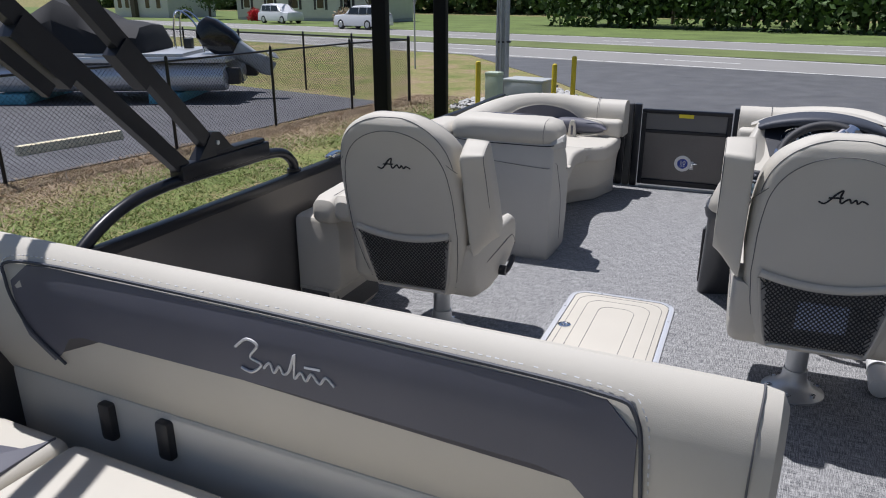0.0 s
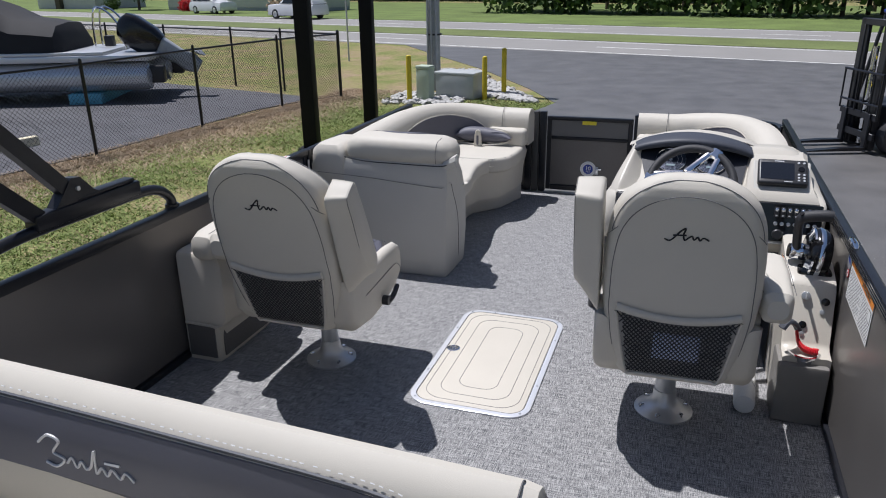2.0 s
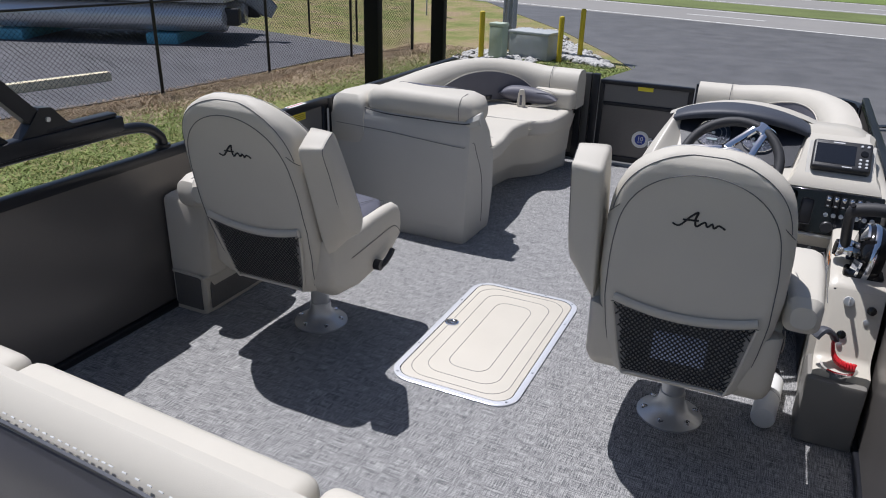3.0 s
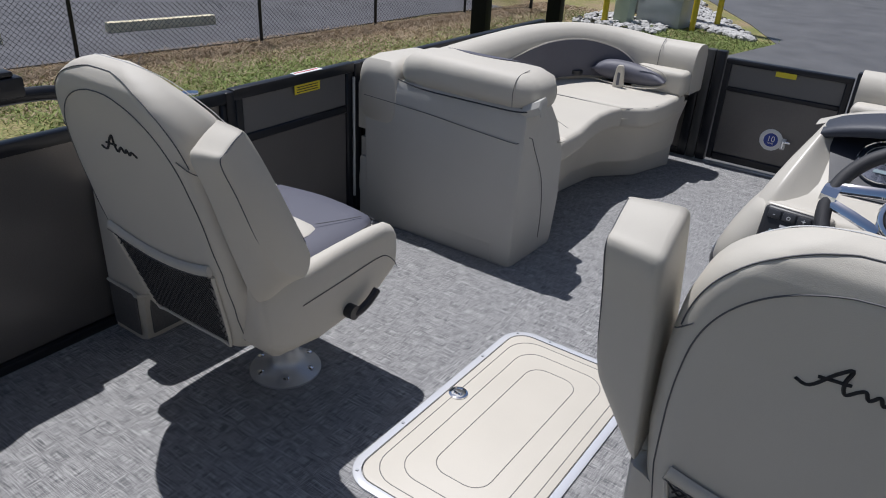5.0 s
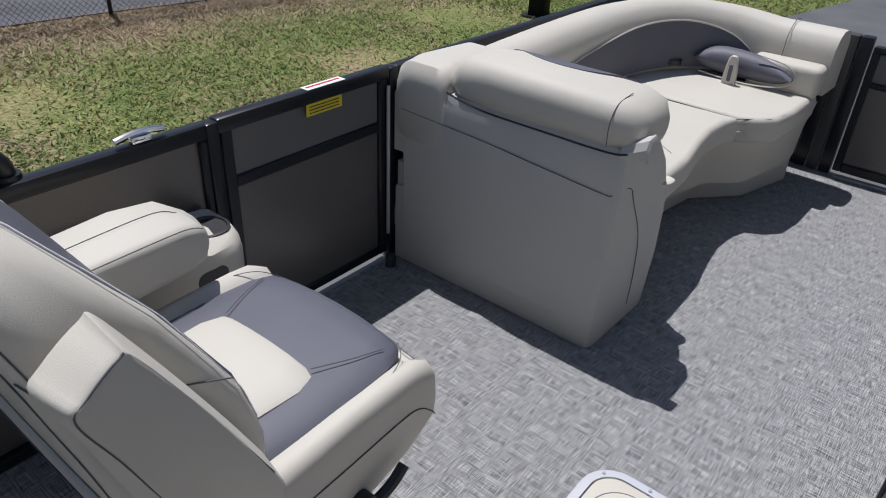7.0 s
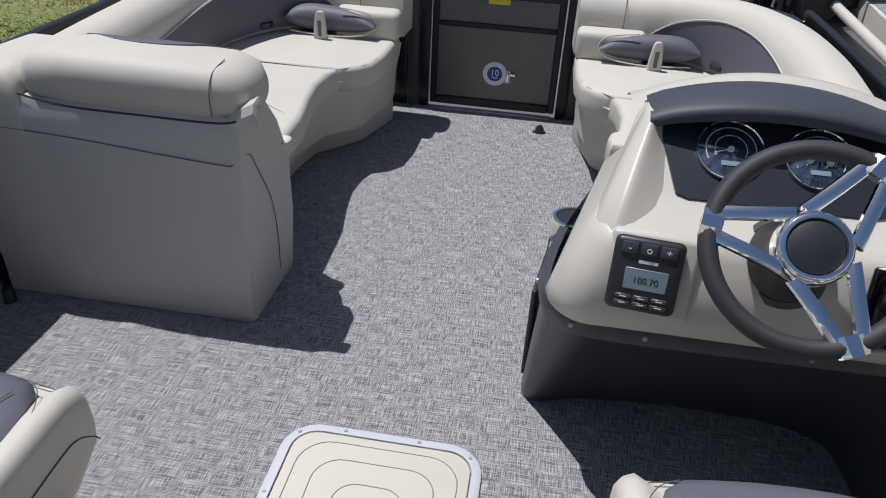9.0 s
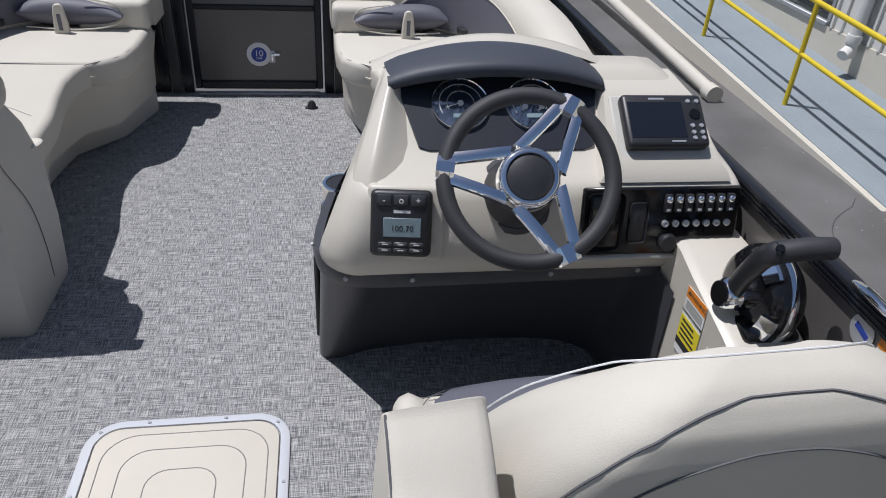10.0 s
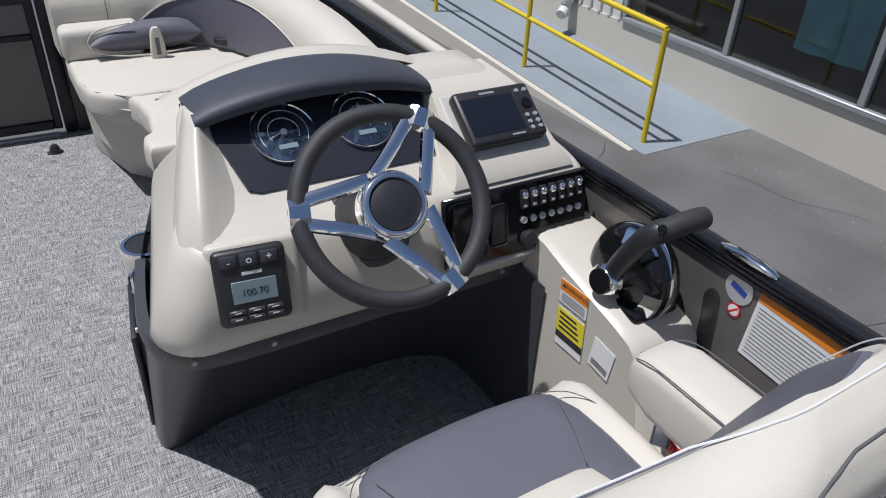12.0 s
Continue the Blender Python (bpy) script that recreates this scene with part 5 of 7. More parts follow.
    if s < 0:
        # aft end: moulded side panel with headrest cushion on top
        xa = -1.215
        rings = []
        for y0, z, xr, yb in ((3.566, 0.0, -0.472, 3.875), (3.562, 0.02, -0.468, 3.88), (3.556, 0.20, -0.462, 3.895), (3.552, 0.40, -0.455, 3.87), (3.552, 0.54, -0.450, 3.79), (3.556, 0.60, -0.452, 3.74), (3.566, 0.628, -0.456, 3.72)):
            rings.append([(xa, yb, z), (xa, y0 + 0.03, z), (xa + 0.03, y0, z), (xr - 0.022, y0, z), (xr - 0.006, y0 + 0.007, z), (xr, y0 + 0.025, z), (xr + 0.004, yb, z)])
        part("end_panel", loft(rings), BASE, th, "grey-cream moulded end panel")
        seam([(xa + 0.02, 3.5505, 0.545), (-0.9, 3.5500, 0.533), (-0.7, 3.5495, 0.518), (-0.51, 3.5495, 0.505), (-0.474, 3.553, 0.508), (-0.4475, 3.59, 0.525), (-0.4475, 3.63, 0.47), (-0.452, 3.72, 0.33), (-0.458, 3.76, 0.18), (-0.464, 3.77, 0.06)], th, STITCH, 0.0018)
        rings = []
        for x, d, z0, z1 in ((-1.035, 0.04, 0.628, 0.668), (-1.025, 0.085, 0.618, 0.715), (-0.99, 0.108, 0.614, 0.738), (-0.90, 0.118, 0.612, 0.748), (-0.72, 0.12, 0.612, 0.747), (-0.52, 0.118, 0.612, 0.742), (-0.462, 0.105, 0.614, 0.728), (-0.440, 0.075, 0.622, 0.70), (-0.432, 0.035, 0.636, 0.675)):
            rings.append([(x, p[0], p[1]) for p in rounded(3.665 - d, 3.665 + d, z0, z1, min(0.055, (z1 - z0) * 0.49, d * 0.8), 6)])
        part("headrest", loft(rings), CREAM, th, angle=60)
        seam([(-1.03, 3.560, 0.634), (-0.9, 3.545, 0.622), (-0.7, 3.543, 0.620), (-0.50, 3.545, 0.620), (-0.45, 3.565, 0.626)], th, BLACK, 0.004)
        seam([(-0.512, 3.5465, 0.632), (-0.512, 3.545, 0.69), (-0.512, 3.575, 0.733), (-0.512, 3.65, 0.7435)], th, STITCH, 0.0016)
        # slate strip let into the rounded forward edge of the headrest
        rings = []
        for k in range(15):
            u = k / 14
            e = max(0.05, math.sin(math.pi * u)) ** 0.6
            arc = [radians(24 + (116 - 24) * e * q / 6) for q in range(7)]
            rings.append([(-0.965 + 0.43 * u, 3.728 + 0.0575 * math.cos(min(a, 1.57)) - 0.06 * max(0.0, a - 1.57), 0.6915 + 0.0575 * math.sin(min(a, 1.57))) for a in arc] + [(-0.965 + 0.43 * u, 3.728 + 0.045 * math.cos(min(a, 1.57)) - 0.06 * max(0.0, a - 1.57), 0.6915 + 0.045 * math.sin(min(a, 1.57))) for a in reversed(arc)])
        part("headrest_pad", loft(rings), GREY, th, "slate grey headrest inlay")
        rings = []
        for y, z1, b in ((3.550, 0.640, 0.02), (3.556, 0.668, 0.008), (3.575, 0.69, 0.0), (3.64, 0.70, 0.0), (3.86, 0.69, 0.0)):
            rings.append([(p[0], y, p[1]) for p in rounded(-1.228 + b, -1.030 - b * 0.3, 0.45, z1, 0.055, 5)])
        part("corner_roll", loft(rings), CREAM, th)
        part("grab_lip", loft([[(x, y, z) for y, z in ((3.566, zt - 0.05), (3.556, zt - 0.022), (3.566, zt), (3.60, zt + 0.006), (3.60, zt - 0.05))] for x, zt in ((-0.478, 0.640), (-0.462, 0.648), (-0.43, 0.662), (-0.412, 0.672), (-0.404, 0.660))]), BASE, th)
        part("hinge_strap", tube(smooth_path([(-0.49, 3.81, 0.448), (-0.448, 3.825, 0.455), (-0.445, 3.855, 0.457), (-0.49, 3.87, 0.450)], 5), 0.012, 8, flat=0.4), CREAM, th)
        part("cup_hole", lathe([(0.042, 0.0), (0.042, 0.02), (0.036, 0.022), (0.034, 0.004)], 20, pose(-0.99, 3.98, 0.58, 0, 60)), BLACK, th)
    return th


lounge(-1, "cream vinyl port bow lounge with slate grey inner panels")
lounge(1, "cream vinyl starboard bow lounge with slate grey inner panels")

# ---- floor hatch ----
h = thing("floor_hatch", "cream ribbed floor hatch in a white metal frame", "hatch", (0, 0, 0))
HX0, HX1, HY0, HY1 = -0.238, 0.238, 2.355, 3.218
rim = rounded(HX0, HX1, HY0, HY1, 0.085, 8)
inn = inset(rim, 0.022)
bm = loft([[(*p, 0.0) for p in rim], [(*p, 0.006) for p in rim], [(p.x, p.y, 0.008) for p in inset(rim, 0.004)], [(p.x, p.y, 0.008) for p in inn], [(p.x, p.y, 0.0) for p in inn]], caps=False)
part("frame", bm, material("white_frame_metal", (0.72, 0.73, 0.76), 0.25, 0.03, 8, metal=0.3), h, "white metal frame")
part("lid", slab([(p.x, p.y) for p in inset(rim, 0.026)], -0.004, 0.0075, 0.002, 2), HATCH, h)
for d in (0.050, 0.098, 0.160):
    r = max(0.09 - d * 0.25, 0.03)
    rr = rounded(HX0 + d, HX1 - d, HY0 + d, HY1 - d, r, 6)
    part("groove", tube([(*p, 0.0075) for p in rr], 0.0016, 4, closed=True), NETBACK, h)
lock = part("lock", lathe([(0.028, 0.007), (0.028, 0.011), (0.022, 0.013), (0.02, 0.010)], 24, pose(-0.182, 2.80, 0)), CHROME, h, "round chrome latch")
part("latch_key", box(-0.194, -0.170, 2.795, 2.805, 0.009, 0.014, 0.002, 1), CHROME, lock)
for p in (rim[4], rim[13], rim[22], rim[31]):
    part("screw", lathe([(0.005, 0), (0.004, 0.003)], 8, pose(p[0] * 0.97, (p[1] - 2.79) * 0.975 + 2.79, 0.0075)), GALV, h)
for y in (2.6, 3.0):
    for x in (HX0 + 0.011, HX1 - 0.011):
        part("screw", lathe([(0.005, 0), (0.004, 0.003)], 8, pose(x, y, 0.0075)), GALV, h)
for x in (-0.1, 0.08):
    part("screw", lathe([(0.005, 0), (0.004, 0.003)], 8, pose(x, HY1 - 0.011, 0.0075)), GALV, h)

# ---- rear double-sided lounge ----
r = thing("rear_lounge", "cream and slate vinyl double-sided rear lounge", "boat seat", (0, 0, 0))
BX0, BX1 = -1.2, 0.535


def bsec(x, g=1.0):
    pr = [(1.055, 0.42), (1.015, 0.50), (0.985, 0.60), (0.975, 0.69), (0.985, 0.735), (1.005, 0.762), (1.03, 0.774), (1.055, 0.766), (1.072, 0.735), (1.08, 0.60), (1.08, 0.42)]
    return [(x, 1.04 + (y - 1.04) * g, 0.60 + (z - 0.60) * (0.55 + 0.45 * g)) for y, z in pr]


part("backrest", loft([bsec(BX0 - 0.03, 0.6), bsec(BX0 - 0.015, 0.9), bsec(BX0 + 0.02), bsec(-0.6), bsec(0.0), bsec(BX1 - 0.035), bsec(BX1 - 0.01, 0.94), bsec(BX1, 0.7)]), CREAM, r)


def fsec(x, g=1.0):
    pr = [(1.07, 0.42), (1.07, 0.60), (1.075, 0.622), (1.085, 0.630), (1.10, 0.622), (1.115, 0.60), (1.125, 0.57), (1.13, 0.50), (1.13, 0.42)]
    return [(x, 1.12 + (y - 1.12) * g, 0.60 + (z - 0.60) * g) for y, z in pr]


for x0, x1 in ((-1.22, -0.135), (-0.125, 0.425), (0.433, 0.505)):
    part("back_cushion", loft([fsec(x0, 0.8), fsec(x0 + 0.008, 0.96), fsec(x0 + 0.025), fsec((x0 + x1) / 2), fsec(x1 - 0.025), fsec(x1 - 0.008, 0.96), fsec(x1, 0.8)]), CREAM, r)


def aft_y(z):
    return float(np.interp(z, [0.42, 0.5, 0.6, 0.69, 0.735, 0.762], [1.055, 1.015, 0.985, 0.975, 0.985, 1.005]))


# slate band, with a cream scoop below it
def band(pts_top, pts_bottom, mat, name, label):
    rows = []
    n = 28
    for q in range(5):
        row = []
        for i in range(n + 1):
            a = i / n
            x = float(np.interp(a, [0, 1], [pts_top[0][0], pts_top[-1][0]]))
            zt = float(np.interp(x, [p[0] for p in pts_top], [p[1] for p in pts_top]))
            zb = float(np.interp(x, [p[0] for p in pts_bottom], [p[1] for p in pts_bottom]))
            z = zb + (zt - zb) * q / 4
            row.append((x, aft_y(z) - 0.004, z))
        rows.append(row)
    back = [[(x, y + 0.01, z) for x, y, z in row] for row in rows]
    loopd = [rows[0] + list(reversed(back[0]))]
    rings = [row + list(reversed(b)) for row, b in zip(rows, back)]
    return part(name, loft(rings), mat, r, label)


top = [(-1.02, 0.70), (-0.99, 0.735), (-0.9, 0.742), (0.28, 0.735), (0.325, 0.725), (0.345, 0.69)]
bot = [(-1.02, 0.57), (-0.96, 0.50), (-0.955, 0.50), (-0.9, 0.58), (-0.85, 0.605), (-0.3, 0.61), (0.2, 0.60), (0.27, 0.58), (0.3, 0.52), (0.345, 0.48)]
band(top, bot, GREY, "slate_band", "slate grey vinyl band")
seam([(-0.93, aft_y(0.52) - 0.006, 0.515), (-1.0, aft_y(0.6) - 0.006, 0.60), (-1.03, aft_y(0.69) - 0.006, 0.70), (-0.99, aft_y(0.74) - 0.006, 0.742), (-0.5, aft_y(0.745) - 0.006, 0.748), (0.0, aft_y(0.743) - 0.006, 0.745), (0.28, aft_y(0.738) - 0.006, 0.74), (0.34, aft_y(0.72) - 0.006, 0.72), (0.355, aft_y(0.62) - 0.006, 0.62), (0.355, aft_y(0.5) - 0.006, 0.50)], r, DARKVINYL, 0.005)
dashes([(-1.045, aft_y(0.69) - 0.004, 0.70), (-1.0, aft_y(0.75) - 0.005, 0.752), (-0.5, aft_y(0.755) - 0.006, 0.757), (0.0, aft_y(0.752) - 0.006, 0.754), (0.29, aft_y(0.748) - 0.006, 0.749), (0.352, aft_y(0.73) - 0.006, 0.725), (0.366, aft_y(0.62) - 0.004, 0.62), (0.366, aft_y(0.5) - 0.004, 0.50)], r)
seam([(0.497, 1.0, 0.55), (0.497, 0.973, 0.68), (0.498, 0.985, 0.738), (0.50, 1.01, 0.768), (0.50, 1.035, 0.776), (0.5, 1.05, 0.765)], r)
# silver flowing embroidered mark
st = [[(-0.108, 0.018), (-0.08, 0.038), (-0.055, 0.03), (-0.075, 0.004), (-0.05, -0.006), (-0.075, -0.026), (-0.1, -0.022)], [(-0.045, -0.012), (-0.03, 0.002), (-0.022, -0.016), (-0.008, 0.0), (0.0, -0.014), (0.014, -0.004), (0.03, 0.03), (0.024, -0.016), (0.04, -0.002), (0.05, -0.016), (0.064, 0.0), (0.08, -0.015), (0.095, 0.0), (0.112, -0.014)], [(0.05, 0.010), (0.085, 0.012)]]
part("mark", grid_strokes(st, 0.0028, facing((-0.285, aft_y(0.660) - 0.005, 0.660), (0, -1, -0.05)) @ Matrix.Scale(0.98, 4)), LOGO_SILVER, r, "silver flowing embroidered mark")
# forward-facing seat cushions
for x0, x1 in ((-1.2, -0.60), (-0.59, 0.205), (0.215, 0.50)):
    part("seat_cushion", box(x0, x1, 1.10, 1.365, 0.385, 0.505, 0.035, 4), CREAM, r)
part("seat_base", box(-1.22, 0.47, 1.2, 1.33, 0.0, 0.39, 0.012, 2), BASE, r)
# aft-facing sun pad
for x0, x1 in ((-1.2, -0.93), (-0.92, 0.46)):
    part("sun_pad", box(x0, x1, 0.28, 0.985, 0.25, 0.35, 0.035, 4), CREAM, r)
part("sun_pad_inlay", slab([(p.x, p.y) for p in smooth_path([(-0.99, 0.9, 0), (-0.955, 0.93, 0), (-0.955, 0.4, 0), (-1.15, 0.4, 0), (-1.15, 0.82, 0)], 3, True)], 0.32, 0.3525, 0.004, 2), GREY, r, "slate grey sun pad inlay")
seam([(-0.90, 0.93, 0.344), (-0.6, 0.945, 0.346), (0, 0.945, 0.346), (0.42, 0.93, 0.344)], r)
part("pad_base", box(-1.22, 0.48, 0.28, 1.2, 0.0, 0.25, 0.012, 2), BASE, r)
part("back_foot", box(-1.2, 0.47, 1.04, 1.2, 0.25, 0.44, 0.012, 2), BASE, r)
for x in (-0.86, -0.68):
    part("back_bracket", box(x - 0.020, x + 0.020, 1.02, 1.06, 0.335, 0.425, 0.008, 2), BLACK, r, "black backrest bracket")

r.matrix_world = pose(0.51, 0.94, 0, 0, 0, -2.6) @ Matrix.Translation((-0.495, -1.005, 0)) @ Matrix.Diagonal((1.0, 1.0, 1.085, 1.0))

# ---- port side box beside the chair ----
sb = thing("side_armrest_box", "cream side storage box with net pocket and cup holder", "storage box", (0, 0, 0))
rings = []
for y, z1, xi in ((2.405, 0.470, -1.06), (2.415, 0.482, -1.045), (2.45, 0.488, -1.04), (2.60, 0.488, -1.04), (2.70, 0.475, -1.04), (2.76, 0.455, -1.04), (2.83, 0.452, -1.052), (2.865, 0.448, -1.085), (2.885, 0.44, -1.13)):
    rings.append([(-1.245, y, 0.0), (xi - 0.05, y, 0.0), (xi - 0.035, y, 0.16), (xi - 0.004, y, 0.20), (xi, y, z1 - 0.04), (xi - 0.010, y, z1 - 0.012), (xi - 0.035, y, z1), (-1.245, y, z1)])
part("body", loft(rings), CREAM, sb)
rings = []
for y, z0, z1, w in ((2.36, 0.50, 0.545, 0.036), (2.375, 0.48, 0.575, 0.052), (2.42, 0.47, 0.590, 0.058), (2.58, 0.47, 0.600, 0.060), (2.68, 0.47, 0.588, 0.059), (2.735, 0.475, 0.55, 0.052), (2.752, 0.485, 0.52, 0.040)):
    rings.append([(-1.085 + p[0], y, p[1]) for p in rounded(-w, w, z0, z1, min(0.034, (z1 - z0) * 0.45), 4)])
part("arm_pad", loft(rings), CREAM, sb)
seam([(-1.029, 2.42, 0.560), (-1.027, 2.58, 0.570), (-1.028, 2.68, 0.556), (-1.036, 2.735, 0.523)], sb, STITCH, 0.0016)
cup = part("cup_holder", lathe([(0.052, 0.450), (0.053, 0.456), (0.046, 0.457), (0.044, 0.453), (0.002, 0.4525)], 24, pose(-1.150, 2.818, 0)), BLACK, sb, "black cup holder")
part("net_pocket", box(-1.086, -1.079, 2.43, 2.80, 0.02, 0.155, 0.003, 1), BOXNET, sb, "dark net pocket")
part("net_pocket", box(-1.235, -1.10, 2.397, 2.404, 0.02, 0.165, 0.003, 1), BOXNET, sb, "dark net pocket")
part("grip_recess", moved(slab(rounded(-0.035, 0.045, -0.028, 0.022, 0.02, 5), -0.004, 0.0015), facing((-1.0405, 2.745, 0.392), (1, 0, 0))), BLACK, sb)
part("pocket_edge", tube(smooth_path([(-1.24, 2.40, 0.172), (-1.12, 2.40, 0.170), (-1.075, 2.41, 0.168), (-1.07, 2.6, 0.168), (-1.07, 2.82, 0.165)], 4), 0.006, 6), CREAM, sb)

# ---- folded bimini frame on the port rail ----
b = thing("bimini_frame", "black folded bimini top frame on the rail", "bimini frame", (XL - 0.03, 0, 0))


def bar(p, q, w, hgt):
    p, q = Vector(p), Vector(q)
    d = (q - p).normalized()
    side = Vector((1, 0, 0))
    up = d.cross(side).normalized()
    return loft([[o + side * (w * a) + up * (hgt * c) for a, c in ((-1, -1), (1, -1), (1, 1), (-1, 1))] for o in (p, q)])


part("track", box(-0.03, 0.03, 1.80, 2.28, 0.765, 0.82, 0.008, 2), RAIL, b)
part("track_cap", box(-0.024, 0.024, 1.98, 2.26, 0.82, 0.835, 0.006, 2), RAIL, b)
part("bracket", loft([[(x, y, z) for y, z in ((1.88, 0.81), (2.12, 0.81), (2.06, 0.845), (2.01, 0.90), (1.97, 0.905), (1.93, 0.86))] for x in (-0.022, 0.022)]), RAIL, b)
part("bracket_bolt", lathe([(0.008, 0), (0.008, 0.006)], 10, pose(0.022, 1.99, 0.865, 0, 90)), ALU, b)
part("arm", bar((0, 1.83, 0.805), (0, 0.55, 2.05), 0.018, 0.026), RAIL, b)
part("arm", bar((0, 1.95, 0.875), (0, 0.75, 2.20), 0.018, 0.026), RAIL, b)
part("slider", bar((0, 1.45, 1.135), (0, 1.30, 1.28), 0.026, 0.034), RAIL, b)
part("slider", bar((0, 1.72, 1.10), (0, 1.62, 1.21), 0.026, 0.034), RAIL, b)
part("strut", bar((0, 1.38, 1.11), (0, 1.22, 1.26), 0.012, 0.02), RAIL, b)
hr = thing("grab_rail", "black arched tube grab rail along the stern side", "grab rail", (XL - 0.03, 0, 0))
part("tube", tube(smooth_path([(0, 1.05, 0.40), (0, 1.20, 0.50), (0, 1.38, 0.65), (0, 1.55, 0.735), (0, 1.75, 0.765), (0, 2.1, 0.765), (0, 2.30, 0.762), (0, 2.40, 0.745), (0, 2.46, 0.70), (0, 2.47, 0.66)], 6), 0.02, 10), RAIL, hr)
part("foot", lathe([(0.03, 0), (0.028, 0.02)], 12, pose(0, 2.47, RT - 0.01)), RAIL, hr)


# ---- helm console ----
helm = thing("helm_console", "cream moulded helm console with charcoal leg well", "helm console", (0, 0, 0))


def plan(z, xl, xr, ya, yf, rl, rr):
    pts = [(xr, yf), (xl + 0.12, yf)]
    for k in range(9):
        a = radians(180 + 90 * k / 8)
        pts.append((xl + rl + rl * math.cos(a), ya + rl * 1.2 + rl * 1.2 * math.sin(a)))
    for k in range(5):
        a = radians(270 + 90 * k / 4)
        pts.append((xr - rr + rr * math.cos(a), ya + rr + rr * math.sin(a)))
    return [(*p, z) for p in pts]


body = loft([plan(0.455, 0.330, 1.235, 3.160, 3.82, 0.085, 0.02), plan(0.475, 0.322, 1.238, 3.140, 3.82, 0.085, 0.02), plan(0.52, 0.330, 1.24, 3.128, 3.80, 0.075, 0.02), plan(0.58, 0.352, 1.24, 3.142, 3.74, 0.068, 0.02),
             plan(0.635, 0.378, 1.24, 3.160, 3.68, 0.062, 0.02), plan(0.654, 0.390, 1.24, 3.172, 3.66, 0.060, 0.02), plan(0.664, 0.398, 1.238, 3.186, 3.65, 0.060, 0.03), plan(0.672, 0.405, 1.235, 3.212, 3.64, 0.058, 0.03),
             plan(0.684, 0.413, 1.228, 3.248, 3.62, 0.055, 0.04), plan(0.705, 0.424, 1.22, 3.285, 3.60, 0.05, 0.045), plan(0.745, 0.442, 1.20, 3.335, 3.58, 0.045, 0.05), plan(0.79, 0.462, 1.17, 3.395, 3.56, 0.04, 0.05), plan(0.815, 0.48, 1.13, 3.43, 3.54, 0.03, 0.03), plan(0.826, 0.51, 1.08, 3.455, 3.52, 0.01, 0.01)])
part("body", body, GEL, helm, angle=50)


# pillar beside the gauges: stands proud of the panel and runs up to the visor's end
def wing_ring(z, pts):
    return [(p.x, p.y, z) for p in smooth_path([(*q, 0) for q in pts], 4, True)]


stations = [(0.650, [(0.394, 3.235), (0.412, 3.195), (0.440, 3.180), (0.535, 3.225), (0.55, 3.29), (0.43, 3.36)]),
            (0.680, [(0.404, 3.255), (0.420, 3.213), (0.446, 3.203), (0.522, 3.262), (0.55, 3.31), (0.44, 3.38)]),
            (0.712, [(0.418, 3.285), (0.433, 3.245), (0.455, 3.238), (0.512, 3.290), (0.545, 3.34), (0.45, 3.41)]),
            (0.745, [(0.434, 3.322), (0.447, 3.285), (0.465, 3.280), (0.505, 3.322), (0.53, 3.37), (0.46, 3.43)]),
            (0.778, [(0.452, 3.362), (0.462, 3.328), (0.476, 3.325), (0.502, 3.360), (0.52, 3.40), (0.47, 3.45)]),
            (0.805, [(0.467, 3.395), (0.475, 3.365), (0.485, 3.363), (0.500, 3.388), (0.51, 3.42), (0.48, 3.46)]),
            (0.822, [(0.476, 3.405), (0.482, 3.385), (0.489, 3.384), (0.497, 3.40), (0.50, 3.43), (0.485, 3.46)])]
part("gauge_wing", loft([wing_ring(z, p) for z, p in stations]), GEL, helm, angle=70)
# raised block that carries the plotter
part("plotter_block", moved(loft([[(x0, y, z) for x0, y, z in row] for row in (
    ((0.915, 3.102, 0.725), (1.212, 3.102, 0.725), (1.230, 3.42, 0.725), (0.905, 3.42, 0.725)),
    ((0.925, 3.112, 0.741), (1.206, 3.112, 0.741), (1.222, 3.42, 0.741), (0.915, 3.42, 0.741)),
    ((0.940, 3.145, 0.765), (1.190, 3.145, 0.765), (1.210, 3.42, 0.765), (0.930, 3.42, 0.765)),
    ((0.955, 3.270, 0.850), (1.170, 3.270, 0.850), (1.185, 3.42, 0.850), (0.948, 3.42, 0.850)),
    ((0.965, 3.300, 0.864), (1.155, 3.300, 0.864), (1.165, 3.42, 0.864), (0.96, 3.42, 0.864)))]), pose(0, 0.075, -0.060)), GEL, helm, angle=30)
